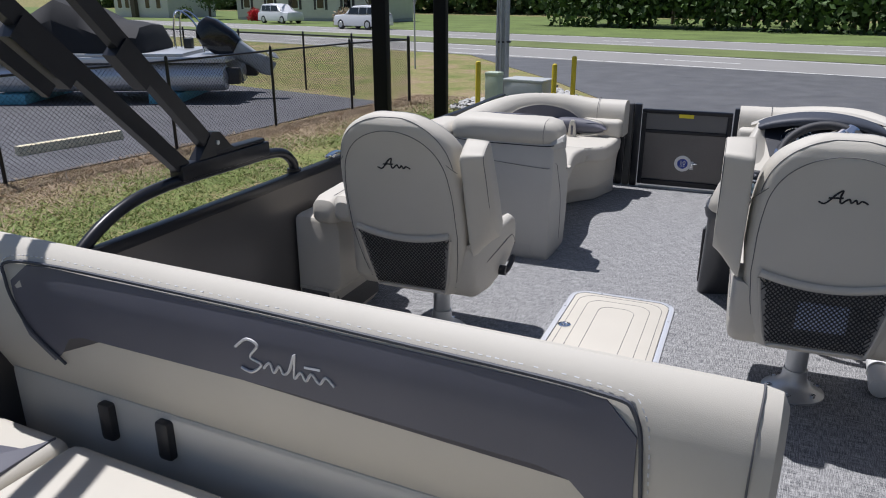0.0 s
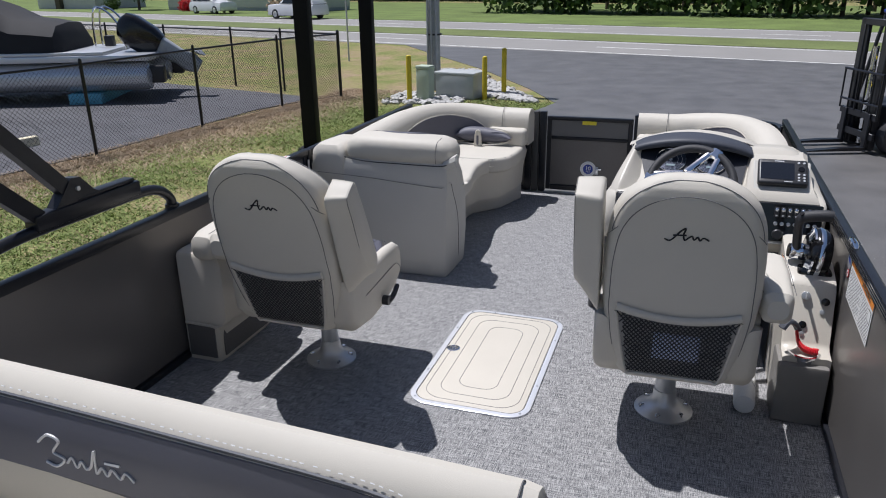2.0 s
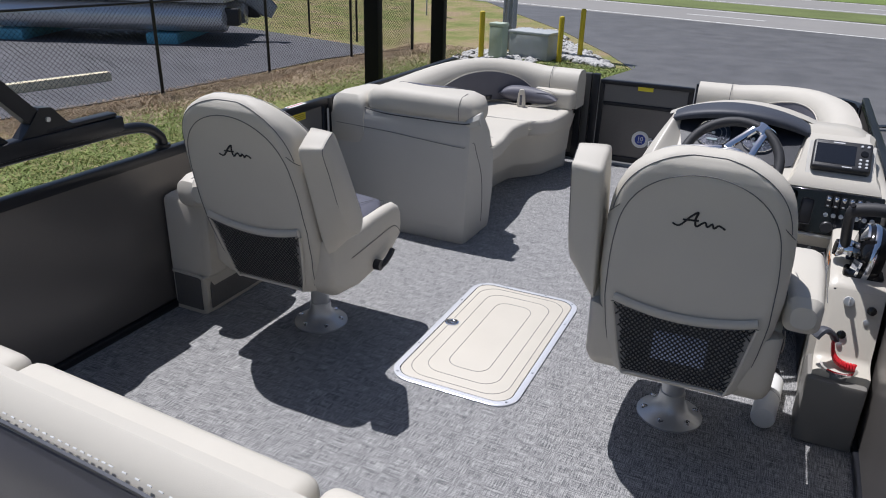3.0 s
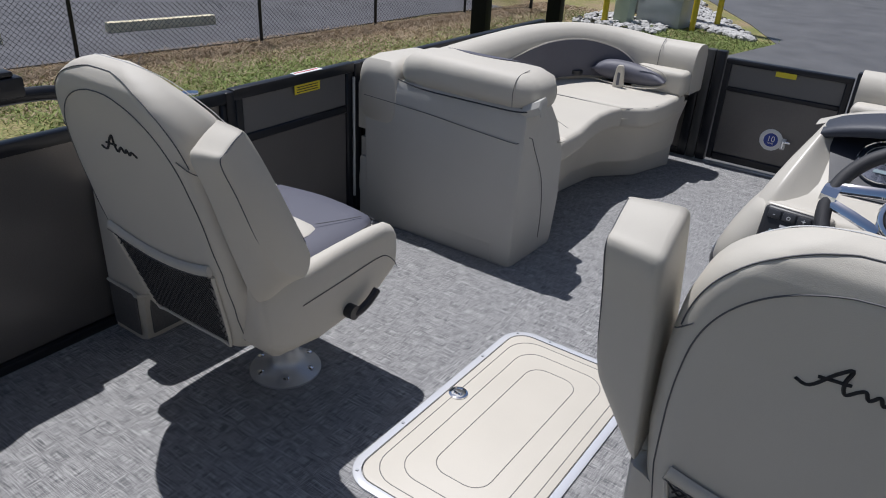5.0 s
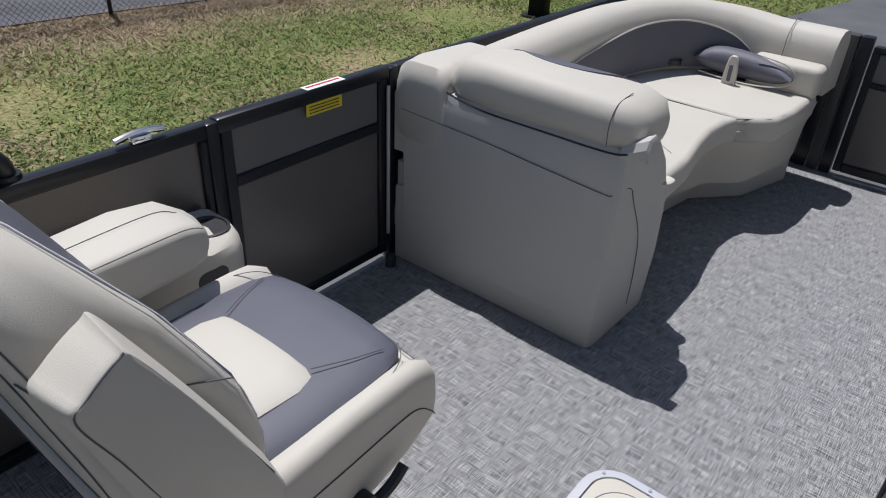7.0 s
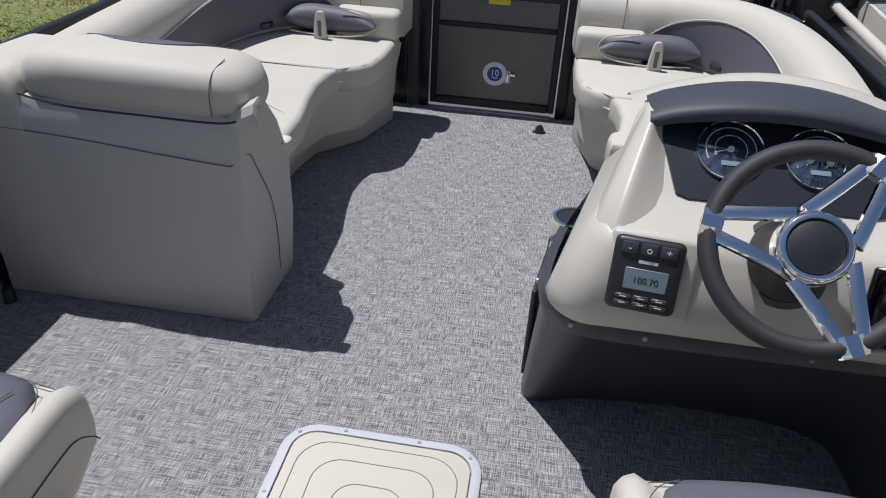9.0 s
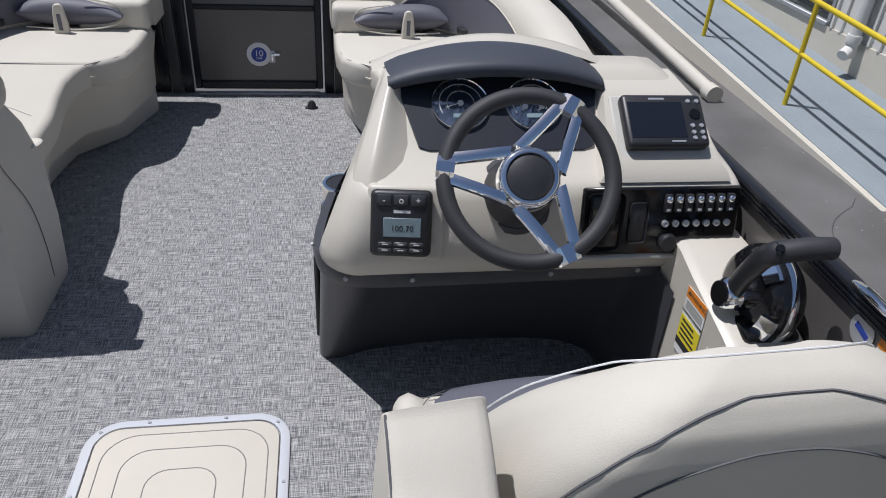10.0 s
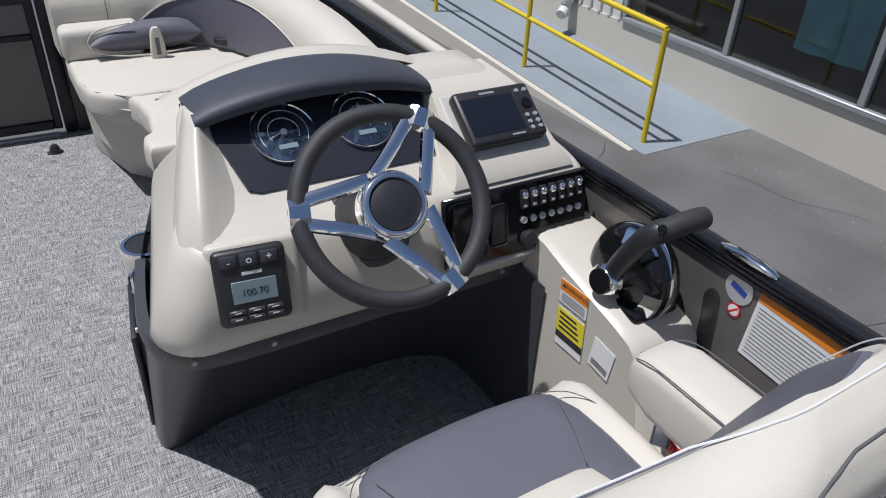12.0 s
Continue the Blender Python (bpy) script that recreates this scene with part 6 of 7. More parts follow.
# dark instrument panel
gn = Vector((0, -0.60, 0.80))
part("gauge_panel", loft([[(0.560, 3.268, 0.700), (0.900, 3.268, 0.700), (0.925, 3.275, 0.707), (0.955, 3.418, 0.818), (0.490, 3.418, 0.818), (0.538, 3.275, 0.707)], [(0.560, 3.278, 0.690), (0.900, 3.278, 0.690), (0.925, 3.285, 0.697), (0.955, 3.43, 0.806), (0.490, 3.43, 0.806), (0.538, 3.285, 0.697)]]), INSTRUMENT, helm, "dark instrument panel")
for k, x in enumerate((0.635, 0.798)):
    m = facing((x, 3.352, 0.7695), gn)
    gauge = part("gauge", lathe([(0.0645, -0.004), (0.0645, 0.004), (0.0630, 0.006), (0.0612, 0.004)], 36, m), CHROME, helm, "round instrument gauge with chrome bezel")
    part("dial", lathe([(0.0612, 0.002), (0.0612, 0.004), (0.001, 0.004)], 36, m), DIAL, gauge, "dark blue dial")
    for rr in (0.030, 0.047):
        part("dial_ring", moved(tube([(rr * math.cos(a), rr * math.sin(a), 0.0055) for a in (radians(-30 + 8 * q) for q in range(31))], 0.0007, 4), m), THREAD, gauge)
    for cx, cy, ang in (((0, 0, 200),) if k == 0 else ((-0.02, -0.008, 240), (0.018, -0.008, 230), (0, 0.022, 90))):
        part("needle_hub", lathe([(0.007, 0.005), (0.006, 0.008)], 12, m @ Matrix.Translation((cx, cy, 0))), THREAD, gauge)
        ln = 0.034 if k == 0 else 0.013
        part("needle", moved(tube([(cx, cy, 0.0075), (cx + ln * math.cos(radians(ang)), cy + ln * math.sin(radians(ang)), 0.0075)], 0.0009, 4), m), PAPER, gauge)
    part("dial_window", moved(box(-0.018, 0.018, -0.036, -0.026, 0.005, 0.006), m), LCD, gauge)
# visor hood
rows = []
for i in range(17):
    a = i / 16
    x = 0.478 + (0.960 - 0.478) * a
    e = math.sin(math.pi * a)
    y, z = 3.408, 0.806 + 0.042 * e ** 0.8
    t = 0.016 + 0.012 * e ** 0.5
    ring = [(y - 0.030 - 0.02 * e, z - 0.016), (y - 0.046 - 0.02 * e, z - 0.004), (y - 0.038 - 0.02 * e, z + t * 0.55), (y - 0.010, z + t * 0.92), (y + 0.05, z + t), (y + 0.085, z + t * 0.3), (y + 0.06, z - 0.012)]
    rows.append([(x, p.x, p.y) for p in smooth_path([(*q, 0) for q in ring], 4, True)])
part("visor", loft(rows), DARKVINYL, helm, "dark slate padded instrument visor")
part("crown", loft([[(0.45 + 0.58 * i / 12, yy + 0.062, 0.762 + (0.105 + dz) * math.sin(math.pi * (0.08 + 0.84 * i / 12)) ** 0.7) for i in range(13)] for yy, dz in ((3.40, 0.0), (3.43, 0.012), (3.46, 0.008), (3.50, -0.025), (3.52, -0.06))], closed=False), GEL, helm)
# plotter
m = facing((1.072, 3.282, 0.744), (0, -0.60, 0.80))
part("plotter_plate", moved(box(-0.108, 0.108, -0.082, 0.078, -0.004, 0.006, 0.004, 1), m), BASE, helm)
gps = part("plotter", moved(box(-0.093, 0.093, -0.062, 0.066, 0.004, 0.034, 0.010, 3), m), BLACK, helm, "black chart plotter with a dark screen")
part("screen", moved(box(-0.083, 0.042, -0.042, 0.044, 0.0335, 0.0350), m), SCREEN, gps)
part("title_bar", moved(box(-0.032, 0.004, 0.050, 0.0545, 0.0338, 0.0346), m), ALU, gps)
part("title_bar", moved(box(0.004, 0.036, -0.053, -0.0495, 0.0338, 0.0346), m), ALU, gps)
part("button_pad", lathe([(0.013, 0.033), (0.012, 0.037), (0.004, 0.037)], 18, m @ Matrix.Translation((0.068, 0.014, 0))), BLACKGLOSS, gps)
for bx_ in (0.058, 0.078):
    for by in (0.046, -0.014, -0.030, -0.044):
        part("button", lathe([(0.0055, 0.033), (0.0045, 0.037)], 10, m @ Matrix.Translation((bx_, by, 0))), ALU, gps)

# radio
m = facing((0.492, 3.148, 0.598), (-0.10, -0.95, 0.26))
part("radio_plate", moved(box(-0.070, 0.090, -0.084, 0.076, -0.030, 0.001, 0.012, 3), m), GEL, helm)
radio = part("radio", moved(box(-0.062, 0.062, -0.070, 0.070, 0.0, 0.022, 0.012, 3), m), BLACK, helm, "black stereo remote with a lit display")
for k in range(3):
    b = part("button", moved(box(-0.050 + k * 0.034, -0.020 + k * 0.034, 0.040, 0.062, 0.020, 0.0255, 0.003, 2), m), FOOTWELL, radio)
    words("symbol", ("-", "o", "+")[k], 0.019, THREAD, m @ Matrix.Translation((-0.035 + k * 0.034, 0.051, 0.0264)), b)
    for r_ in range(2):
        part("button", moved(box(-0.046 + k * 0.032, -0.018 + k * 0.032, -0.046 - r_ * 0.012, -0.037 - r_ * 0.012, 0.020, 0.025, 0.002, 1), m), FOOTWELL, radio)
        part("button_mark", moved(box(-0.038 + k * 0.032, -0.026 + k * 0.032, -0.0425 - r_ * 0.012, -0.0405 - r_ * 0.012, 0.025, 0.0254), m), THREAD, radio)
part("display", moved(box(-0.036, 0.040, -0.026, 0.014, 0.0215, 0.0235, 0.001, 1), m), LCD, radio, "pale blue display")
words("display_number", "100.70", 0.017, INK, m @ Matrix.Translation((0.002, -0.008, 0.0238)), radio)
part("title_bar", moved(box(-0.016, 0.018, 0.024, 0.030, 0.0218, 0.0225), m), THREAD, radio)

# switch panel
m = facing((1.044, 3.136, 0.598), (0, -0.97, 0.20))
sw = part("switch_panel", moved(box(-0.175, 0.178, -0.078, 0.072, -0.006, 0.006, 0.004, 1), m), BLACKGLOSS, helm, "gloss black switch panel")
for k in range(7):
    x = 0.012 + k * 0.0235
    rk = part("rocker_switch", moved(box(x - 0.009, x + 0.009, 0.018, 0.058, 0.004, 0.015, 0.004, 2), m), BLACK, sw)
    part("switch_lens", lathe([(0.0082, 0.0135), (0.0076, 0.0165), (0.0050, 0.0190), (0.0008, 0.0198)], 16, m @ Matrix.Translation((x, 0.047, 0))), CHROME, rk, "chrome switch dome")
    part("switch_mark", moved(box(x - 0.004, x + 0.004, 0.022, 0.027, 0.0148, 0.0156), m), THREAD, rk)
    part("breaker", lathe([(0.0075, 0.005), (0.0075, 0.011), (0.005, 0.012), (0.004, 0.009)], 16, m @ Matrix.Translation((x, -0.008, 0))), ALU, sw)
part("power_socket", lathe([(0.020, 0.004), (0.020, 0.016), (0.016, 0.020)], 24, m @ Matrix.Translation((0.022, -0.05, 0))), BLACK, sw)
part("storage_door", moved(box(-0.165, -0.085, -0.065, 0.062, 0.004, 0.012, 0.012, 3), m), BLACKGLOSS, sw)
part("socket_cover", moved(box(-0.07, -0.03, -0.05, 0.04, 0.004, 0.010, 0.008, 2), m), BLACK, sw)
part("panel_trim", moved(box(-0.175, 0.07, -0.092, -0.080, -0.004, 0.006, 0.004, 1), m), BASE, helm)

# black lip, leg well
lip = smooth_path([(0.355, 3.50, 0.455), (0.332, 3.38, 0.455), (0.322, 3.275, 0.455), (0.348, 3.195, 0.455), (0.425, 3.160, 0.455), (0.7, 3.160, 0.455), (1.0, 3.165, 0.455), (1.09, 3.165, 0.455)], 5)
part("lip", sweep(lip, [(-0.010, -0.022), (0.010, -0.022), (0.014, 0.0), (0.010, 0.022), (-0.010, 0.022)]), FOOTWELL, helm, "charcoal plastic lip")
for p in (lip[9], lip[14], lip[18], lip[22], lip[27], lip[31]):
    part("screw", lathe([(0.006, 0), (0.005, 0.004)], 10, facing((p.x - (0.014 if p.y > 3.24 else 0), p.y - (0.014 if p.y < 3.24 else 0), p.z), (-1 if p.y > 3.24 else 0, -1 if p.y < 3.24 else 0, 0))), GALV, helm)
top = smooth_path([(0.43, 3.78, 0), (0.345, 3.48, 0), (0.325, 3.28, 0), (0.352, 3.205, 0), (0.43, 3.19, 0), (0.50, 3.22, 0), (0.70, 3.26, 0), (0.93, 3.25, 0), (1.04, 3.23, 0), (1.078, 3.18, 0), (1.082, 3.06, 0)], 5)
bot = smooth_path([(0.40, 3.78, 0), (0.318, 3.55, 0), (0.308, 3.45, 0), (0.325, 3.418, 0), (0.37, 3.42, 0), (0.47, 3.45, 0), (0.70, 3.47, 0), (0.93, 3.46, 0), (1.04, 3.42, 0), (1.078, 3.34, 0), (1.082, 3.06, 0)], 5)
rows = []
for k in range(6):
    t = k / 5
    rows.append([(b.x + (a.x - b.x) * t, b.y + (a.y - b.y) * t ** 1.1, 0.455 * t) for a, b in zip(top, bot)])
bm = loft(rows, closed=False)
part("leg_well", bm, FOOTWELL, helm, "charcoal moulded leg well")
part("well_floor_bolt", lathe([(0.008, 0), (0.006, 0.004)], 10, facing((0.90, 3.44, 0.30), (0, -1, 0))), GALV, helm)
part("front_panel", box(0.44, 1.23, 3.75, 3.81, 0.0, 0.48, 0.02, 2), BASE, helm)
sp = part("side_speaker", box(-0.006, 0.008, 0.0, 0.22, 0.03, 0.30, 0.006, 2, m=pose(0.306, 3.475, 0, 0, 0, -8)), BLACK, helm, "black side grille")
for k in range(6):
    part("slot", box(-0.008, -0.005, 0.03, 0.19, 0.06 + 0.04 * k, 0.075 + 0.04 * k, m=pose(0.306, 3.475, 0, 0, 0, -8)), BLACKGLOSS, sp)
cup = part("cup_holder", lathe([(0.036, 0.26), (0.050, 0.33), (0.056, 0.425), (0.053, 0.432), (0.046, 0.428), (0.042, 0.36)], 26, pose(0.384, 3.622, 0)), GEL, helm)
part("cup_ring", lathe([(0.053, 0.430), (0.054, 0.438), (0.046, 0.439), (0.045, 0.430)], 26, pose(0.384, 3.622, 0)), CHROME, cup, "chrome cup holder ring")
part("cup_well", lathe([(0.0445, 0.436), (0.0415, 0.37), (0.002, 0.37)], 26, pose(0.384, 3.622, 0)), BLACK, cup)
part("grab_handle", tube(smooth_path([(0.345, 3.50, 0.395), (0.332, 3.505, 0.40), (0.332, 3.51, 0.435), (0.346, 3.515, 0.44)], 5), 0.007, 8), CHROME, helm, "chrome grab handle")
part("bow_bump", lathe([(0.035, 0.0), (0.034, 0.03), (0.024, 0.05), (0.008, 0.058)], 18, pose(1.0, 3.52, 0.765)), GEL, helm)

# steering column and wheel
W = Vector((0.721, 3.058, 0.742))
wn_ = Vector((-0.10, -0.77, 0.63)).normalized()
wm = facing(W, wn_)
wheel = thing("steering_wheel", "black-rimmed steering wheel with polished chrome spokes", "steering wheel", (0, 0, 0))
part("rim", moved(tube([(0.160 * math.cos(2 * math.pi * k / 60), 0.160 * math.sin(2 * math.pi * k / 60), 0) for k in range(60)], 0.0165, 12, closed=True), wm), RUBBER, wheel, "black grip rim")
part("column", lathe([(0.075, -0.20), (0.072, -0.13), (0.06, -0.11), (0.055, -0.06), (0.03, -0.05), (0.03, -0.02)], 24, wm), BLACK, wheel, "black tilt column")
part("tilt_boot", lathe([(0.088, -0.22), (0.086, -0.17), (0.076, -0.16)], 28, wm), FOOTWELL, wheel)
hub = part("hub", lathe([(0.060, -0.03), (0.060, 0.004), (0.056, 0.013), (0.052, 0.016), (0.046, 0.016), (0.043, 0.010)], 36, wm), CHROME, wheel, "polished chrome hub ring")
part("hub_cap", lathe([(0.043, 0.0), (0.043, 0.012), (0.030, 0.016), (0.004, 0.017)], 36, wm), BLACK, hub, "dark hub cap")


def spoke(ang):
    a = radians(ang)
    rot = Matrix.Rotation(a, 4, "Z")
    bms = []
    for s in (-1, 1):
        bms.append(loft([[(x, s * y + dy, z + dz) for dy, dz in ((-0.010, -0.010), (0.010, -0.010), (0.0125, -0.002), (0.0105, 0.006), (0.004, 0.0085), (-0.004, 0.0085), (-0.0105, 0.006), (-0.0125, -0.002))] for x, y, z in ((0.040, 0.046, 0.000), (0.058, 0.041, 0.004), (0.095, 0.0315, 0.006), (0.142, 0.021, 0.005), (0.160, 0.018, 0.002))]))
    bms.append(loft([[(x, y, z) for y, z in ((-0.026 * w, -0.008), (0.026 * w, -0.008), (0.027 * w, 0.004), (0.022 * w, 0.011), (0.010 * w, 0.0175), (-0.010 * w, 0.0175), (-0.022 * w, 0.011), (-0.027 * w, 0.004))] for x, w in ((0.142, 1.0), (0.150, 1.02), (0.168, 0.98), (0.176, 0.9))]))
    bm = join(*bms)
    bmesh.ops.transform(bm, matrix=wm @ rot, verts=bm.verts)
    return bm


for ang in (176, 62, -62):
    part("spoke", spoke(ang), CHROME, wheel, "forked chrome spoke", angle=25)

# ---- starboard control pod ----
pod = thing("control_pod", "cream moulded control pod beside the helm seat", "control pod", (0, 0, 0))
side = [(3.17, 0.0), (3.17, 0.548), (3.09, 0.545), (3.02, 0.526), (2.86, 0.492), (2.815, 0.478), (2.79, 0.455), (2.74, 0.268), (2.72, 0.252), (2.66, 0.246), (2.65, 0.0)]
rows = []
for x, g in ((1.088, 0.0), (1.098, 0.006), (1.112, 0.010), (1.235, 0.010), (1.245, 0.006)):
    rows.append([(x, y, z + (g if z > 0.2 else 0)) for y, z in side])
part("body", loft(rows), GEL, pod)
m = facing((1.170, 2.772, 0.374), (0, -0.965, 0.26))
pn = part("ignition_panel", moved(box(-0.07, 0.07, -0.112, 0.10, -0.004, 0.004, 0.006, 2), m), BLACK, pod, "black ignition panel")
part("key_switch", lathe([(0.016, 0.003), (0.015, 0.012), (0.008, 0.013)], 20, m @ Matrix.Translation((-0.02, 0.066, 0))), ALU, pn)
part("key", moved(box(-0.022, -0.018, 0.055, 0.080, 0.012, 0.032, 0.001, 1), m), ALU, pn)
part("trim_knob", lathe([(0.014, 0.003), (0.013, 0.016), (0.008, 0.018)], 16, m @ Matrix.Translation((0.045, 0.05, 0))), BLACKGLOSS, pn)
part("push_button", lathe([(0.009, 0.003), (0.009, 0.008), (0.005, 0.009)], 14, m @ Matrix.Translation((0.038, 0.012, 0))), ALU, pn)
part("push_button", lathe([(0.014, 0.003), (0.013, 0.009), (0.006, 0.010)], 16, m @ Matrix.Translation((-0.02, -0.04, 0))), BLACKGLOSS, pn)
part("push_button", lathe([(0.008, 0.003), (0.008, 0.008), (0.004, 0.009)], 14, m @ Matrix.Translation((-0.02, -0.072, 0))), ALU, pn)
part("panel_label", moved(box(0.0, 0.034, -0.02, 0.004, 0.004, 0.005), m), PAPER, pn)
part("lower_box", box(1.075, 1.243, 2.632, 2.80, 0.0, 0.232, 0.012, 2), TAUPE, pod, "taupe lower box")
ring = part("cup_holder", lathe([(0.052, 0.268), (0.054, 0.276), (0.046, 0.277), (0.044, 0.25)], 26, pose(1.160, 2.697, -0.017)), CHROME, pod, "chrome rimmed cup holder")
part("cup_well", lathe([(0.0445, 0.262), (0.0445, 0.270), (0.002, 0.2705)], 26, pose(1.160, 2.697, -0.017)), BLACKGLOSS, ring)

# red coiled kill-switch cord with its dark clip
cord = thing("kill_switch_lanyard", "red coiled kill-switch lanyard with a dark clip", "lanyard", (0, 0, 0))
path = smooth_path([(1.130, 2.722, 0.325), (1.134, 2.702, 0.300), (1.146, 2.688, 0.283), (1.168, 2.680, 0.274), (1.200, 2.684, 0.270)], 30)
pts = []
for i, p in enumerate(path):
    a = i * 0.9
    pts.append(p + Vector((0.0, 0.009 * math.cos(a), 0.009 * math.sin(a))))
part("coil", tube(pts, 0.0045, 6), RED, cord)
part("clip", tube(smooth_path([(1.075, 2.685, 0.345), (1.095, 2.70, 0.368), (1.12, 2.718, 0.352), (1.134, 2.724, 0.33)], 5), 0.017, 8, flat=0.6), DARKVINYL, cord)

# throttle
thr = thing("throttle_control", "black and chrome throttle control lever", "throttle", (0, 0, 0))
tm = facing((1.172, 2.925, 0.548), (-1, -0.05, 0.12), (0, 0.3, 1))
part("housing", lathe([(0.085, -0.045), (0.098, -0.03), (0.100, 0.0), (0.090, 0.018), (0.075, 0.026), (0.02, 0.03)], 40, tm), BLACKGLOSS, thr, "gloss black round housing")
part("chrome_band", lathe([(0.101, -0.016), (0.1025, -0.011), (0.1025, -0.004), (0.101, 0.0)], 40, tm), CHROME, thr, "chrome band")
for a0, a1 in ((35, 85), (-70, -15)):
    rows = []
    for k in range(9):
        a = radians(a0 + (a1 - a0) * k / 8)
        rows.append([(r_ * math.cos(a), r_ * math.sin(a), z) for r_, z in ((0.066, 0.029), (0.098, 0.014), (0.096, 0.021), (0.070, 0.034))])
    part("chrome_face", moved(loft(rows), tm), CHROME, thr, "chrome face plate")
part("plinth", box(1.12, 1.235, 2.84, 3.02, 0.488, 0.512, 0.010, 2), BLACKGLOSS, thr)
part("knob", moved(lathe([(0.030, 0.02), (0.034, 0.045), (0.031, 0.075), (0.024, 0.082), (0.004, 0.083)], 24), tm), CHROME, thr, "chrome pivot knob")
part("knob_face", moved(lathe([(0.026, 0.078), (0.025, 0.085), (0.003, 0.085)], 24), tm), BLACKGLOSS, thr)
part("lever", tube(smooth_path([(1.118, 2.925, 0.545), (1.108, 2.895, 0.61), (1.100, 2.850, 0.685), (1.103, 2.828, 0.712), (1.120, 2.820, 0.722)], 6), 0.021, 12, flat=0.75), BLACK, thr, "black lever arm")
part("grip", tube(smooth_path([(1.104, 2.823, 0.716), (1.14, 2.816, 0.726), (1.175, 2.812, 0.730), (1.196, 2.812, 0.729)], 6), 0.020, 14), RUBBER, thr, "black rubber grip")
part("trim_button", lathe([(0.008, 0), (0.007, 0.004)], 14, facing((1.098, 2.812, 0.732), (-0.4, -0.6, 0.7))), BLACKGLOSS, thr)

# stickers on the pod's side
m = facing((1.0865, 2.972, 0.428), (-1, 0, 0)) @ Matrix.Rotation(radians(3), 4, "Z")
st_ = thing("capacity_label", "orange, white and yellow capacity warning label", "label", (0, 0, 0))
part("sheet", moved(box(-0.042, 0.042, -0.080, 0.080, 0.0, 0.001), m), PAPER, st_)
part("orange_band", moved(box(-0.042, 0.042, 0.055, 0.080, 0.001, 0.0016), m), ORANGE, st_)
part("yellow_band", moved(box(-0.042, 0.042, -0.045, 0.012, 0.001, 0.0016), m), YELLOW_TAG, st_)
part("black_band", moved(box(-0.042, 0.042, -0.062, -0.046, 0.001, 0.0016), m), INK, st_)
words("warning_word", "WARNING", 0.015, INK, m @ Matrix.Translation((0.006, 0.0675, 0.0018)), st_)
words("capacity_words", "MAXIMUM CAPACITIES", 0.0085, INK, m @ Matrix.Translation((0, 0.022, 0.0014)), st_)
for k in range(4):
    part("text_bar", moved(box(-0.036, 0.036, 0.030 + k * 0.0055, 0.032 + k * 0.0055, 0.001, 0.0014), m), INK, st_)
    part("text_bar", moved(box(-0.034, 0.030 - 0.004 * k, -0.036 + k * 0.012, -0.031 + k * 0.012, 0.0016, 0.002), m), INK, st_)
part("triangle", moved(lathe([(0.006, 0.0016), (0.006, 0.002)], 3, Matrix.Translation((-0.032, 0.067, 0)) @ Matrix.Rotation(radians(90), 4, "Z")), m), INK, st_)
m = facing((1.0865, 2.872, 0.402), (-1, 0, 0)) @ Matrix.Rotation(radians(-6), 4, "Z")
st_ = thing("white_sticker", "plain white square sticker on the pod", "sticker", (0, 0, 0))
part("sheet", moved(box(-0.03, 0.03, -0.036, 0.036, 0.0, 0.001), m), PAPER, st_)
for k in range(5):
    part("text_bar", moved(box(-0.024, 0.024, -0.028 + k * 0.003, -0.0268 + k * 0.003, 0.001, 0.0014), m), INK, st_)

# stickers on the starboard panel
m = facing((1.2585, 2.515, 0.545), (-1, 0, 0)) @ Matrix.Rotation(radians(-3), 4, "Z")
st_ = thing("warning_placard", "white placard with an orange warning band", "label", (0, 0, 0))
part("sheet", moved(box(-0.19, 0.16, -0.072, 0.072, 0.0, 0.001), m), PAPER, st_)
part("orange_band", moved(box(-0.19, 0.16, 0.048, 0.072, 0.001, 0.0016), m), ORANGE, st_)
words("warning_word", "WARNING", 0.022, INK, m @ Matrix.Translation((0.065, 0.060, 0.0018)), st_)
part("triangle", moved(lathe([(0.010, 0.0016), (0.010, 0.002)], 3, Matrix.Translation((0.0, 0.058, 0)) @ Matrix.Rotation(radians(90), 4, "Z")), m), INK, st_)
rr_ = random.Random(4)
for k in range(13):
    part("text_bar", moved(box(-0.182, 0.0 + rr_.uniform(-0.03, 0.0) if k % 4 == 3 else 0.01, 0.036 - k * 0.0082, 0.0377 - k * 0.0082, 0.001, 0.0014), m), STITCH, st_)
    part("text_bar", moved(box(0.022, 0.105 if k < 5 else 0.152, 0.036 - k * 0.0082, 0.0377 - k * 0.0082, 0.001, 0.0014), m), STITCH, st_)
part("pictogram", moved(box(0.112, 0.150, -0.004, 0.036, 0.001, 0.0015), m), INK, st_)
part("pictogram_field", moved(box(0.115, 0.147, -0.001, 0.033, 0.0015, 0.0018), m), PAPER, st_)
st_ = thing("round_sticker", "round silver certification sticker", "sticker", (0, 0, 0))
part("disc", lathe([(0.030, 0), (0.030, 0.001), (0.002, 0.001)], 28, facing((1.2585, 2.744, 0.600), (-1, 0, 0))), ALU, st_)
part("mark", moved(box(-0.018, 0.018, -0.006, 0.006, 0.001, 0.0016, m=Matrix.Rotation(radians(-15), 4, "Z")), facing((1.2585, 2.744, 0.600), (-1, 0, 0))), BLUE, st_)
st_ = thing("round_sticker", "small red and white no-entry sticker", "sticker", (0, 0, 0))
fm = facing((1.2585, 2.742, 0.555), (-1, 0, 0))
part("disc", lathe([(0.015, 0), (0.015, 0.001), (0.002, 0.001)], 24, fm), RED, st_)
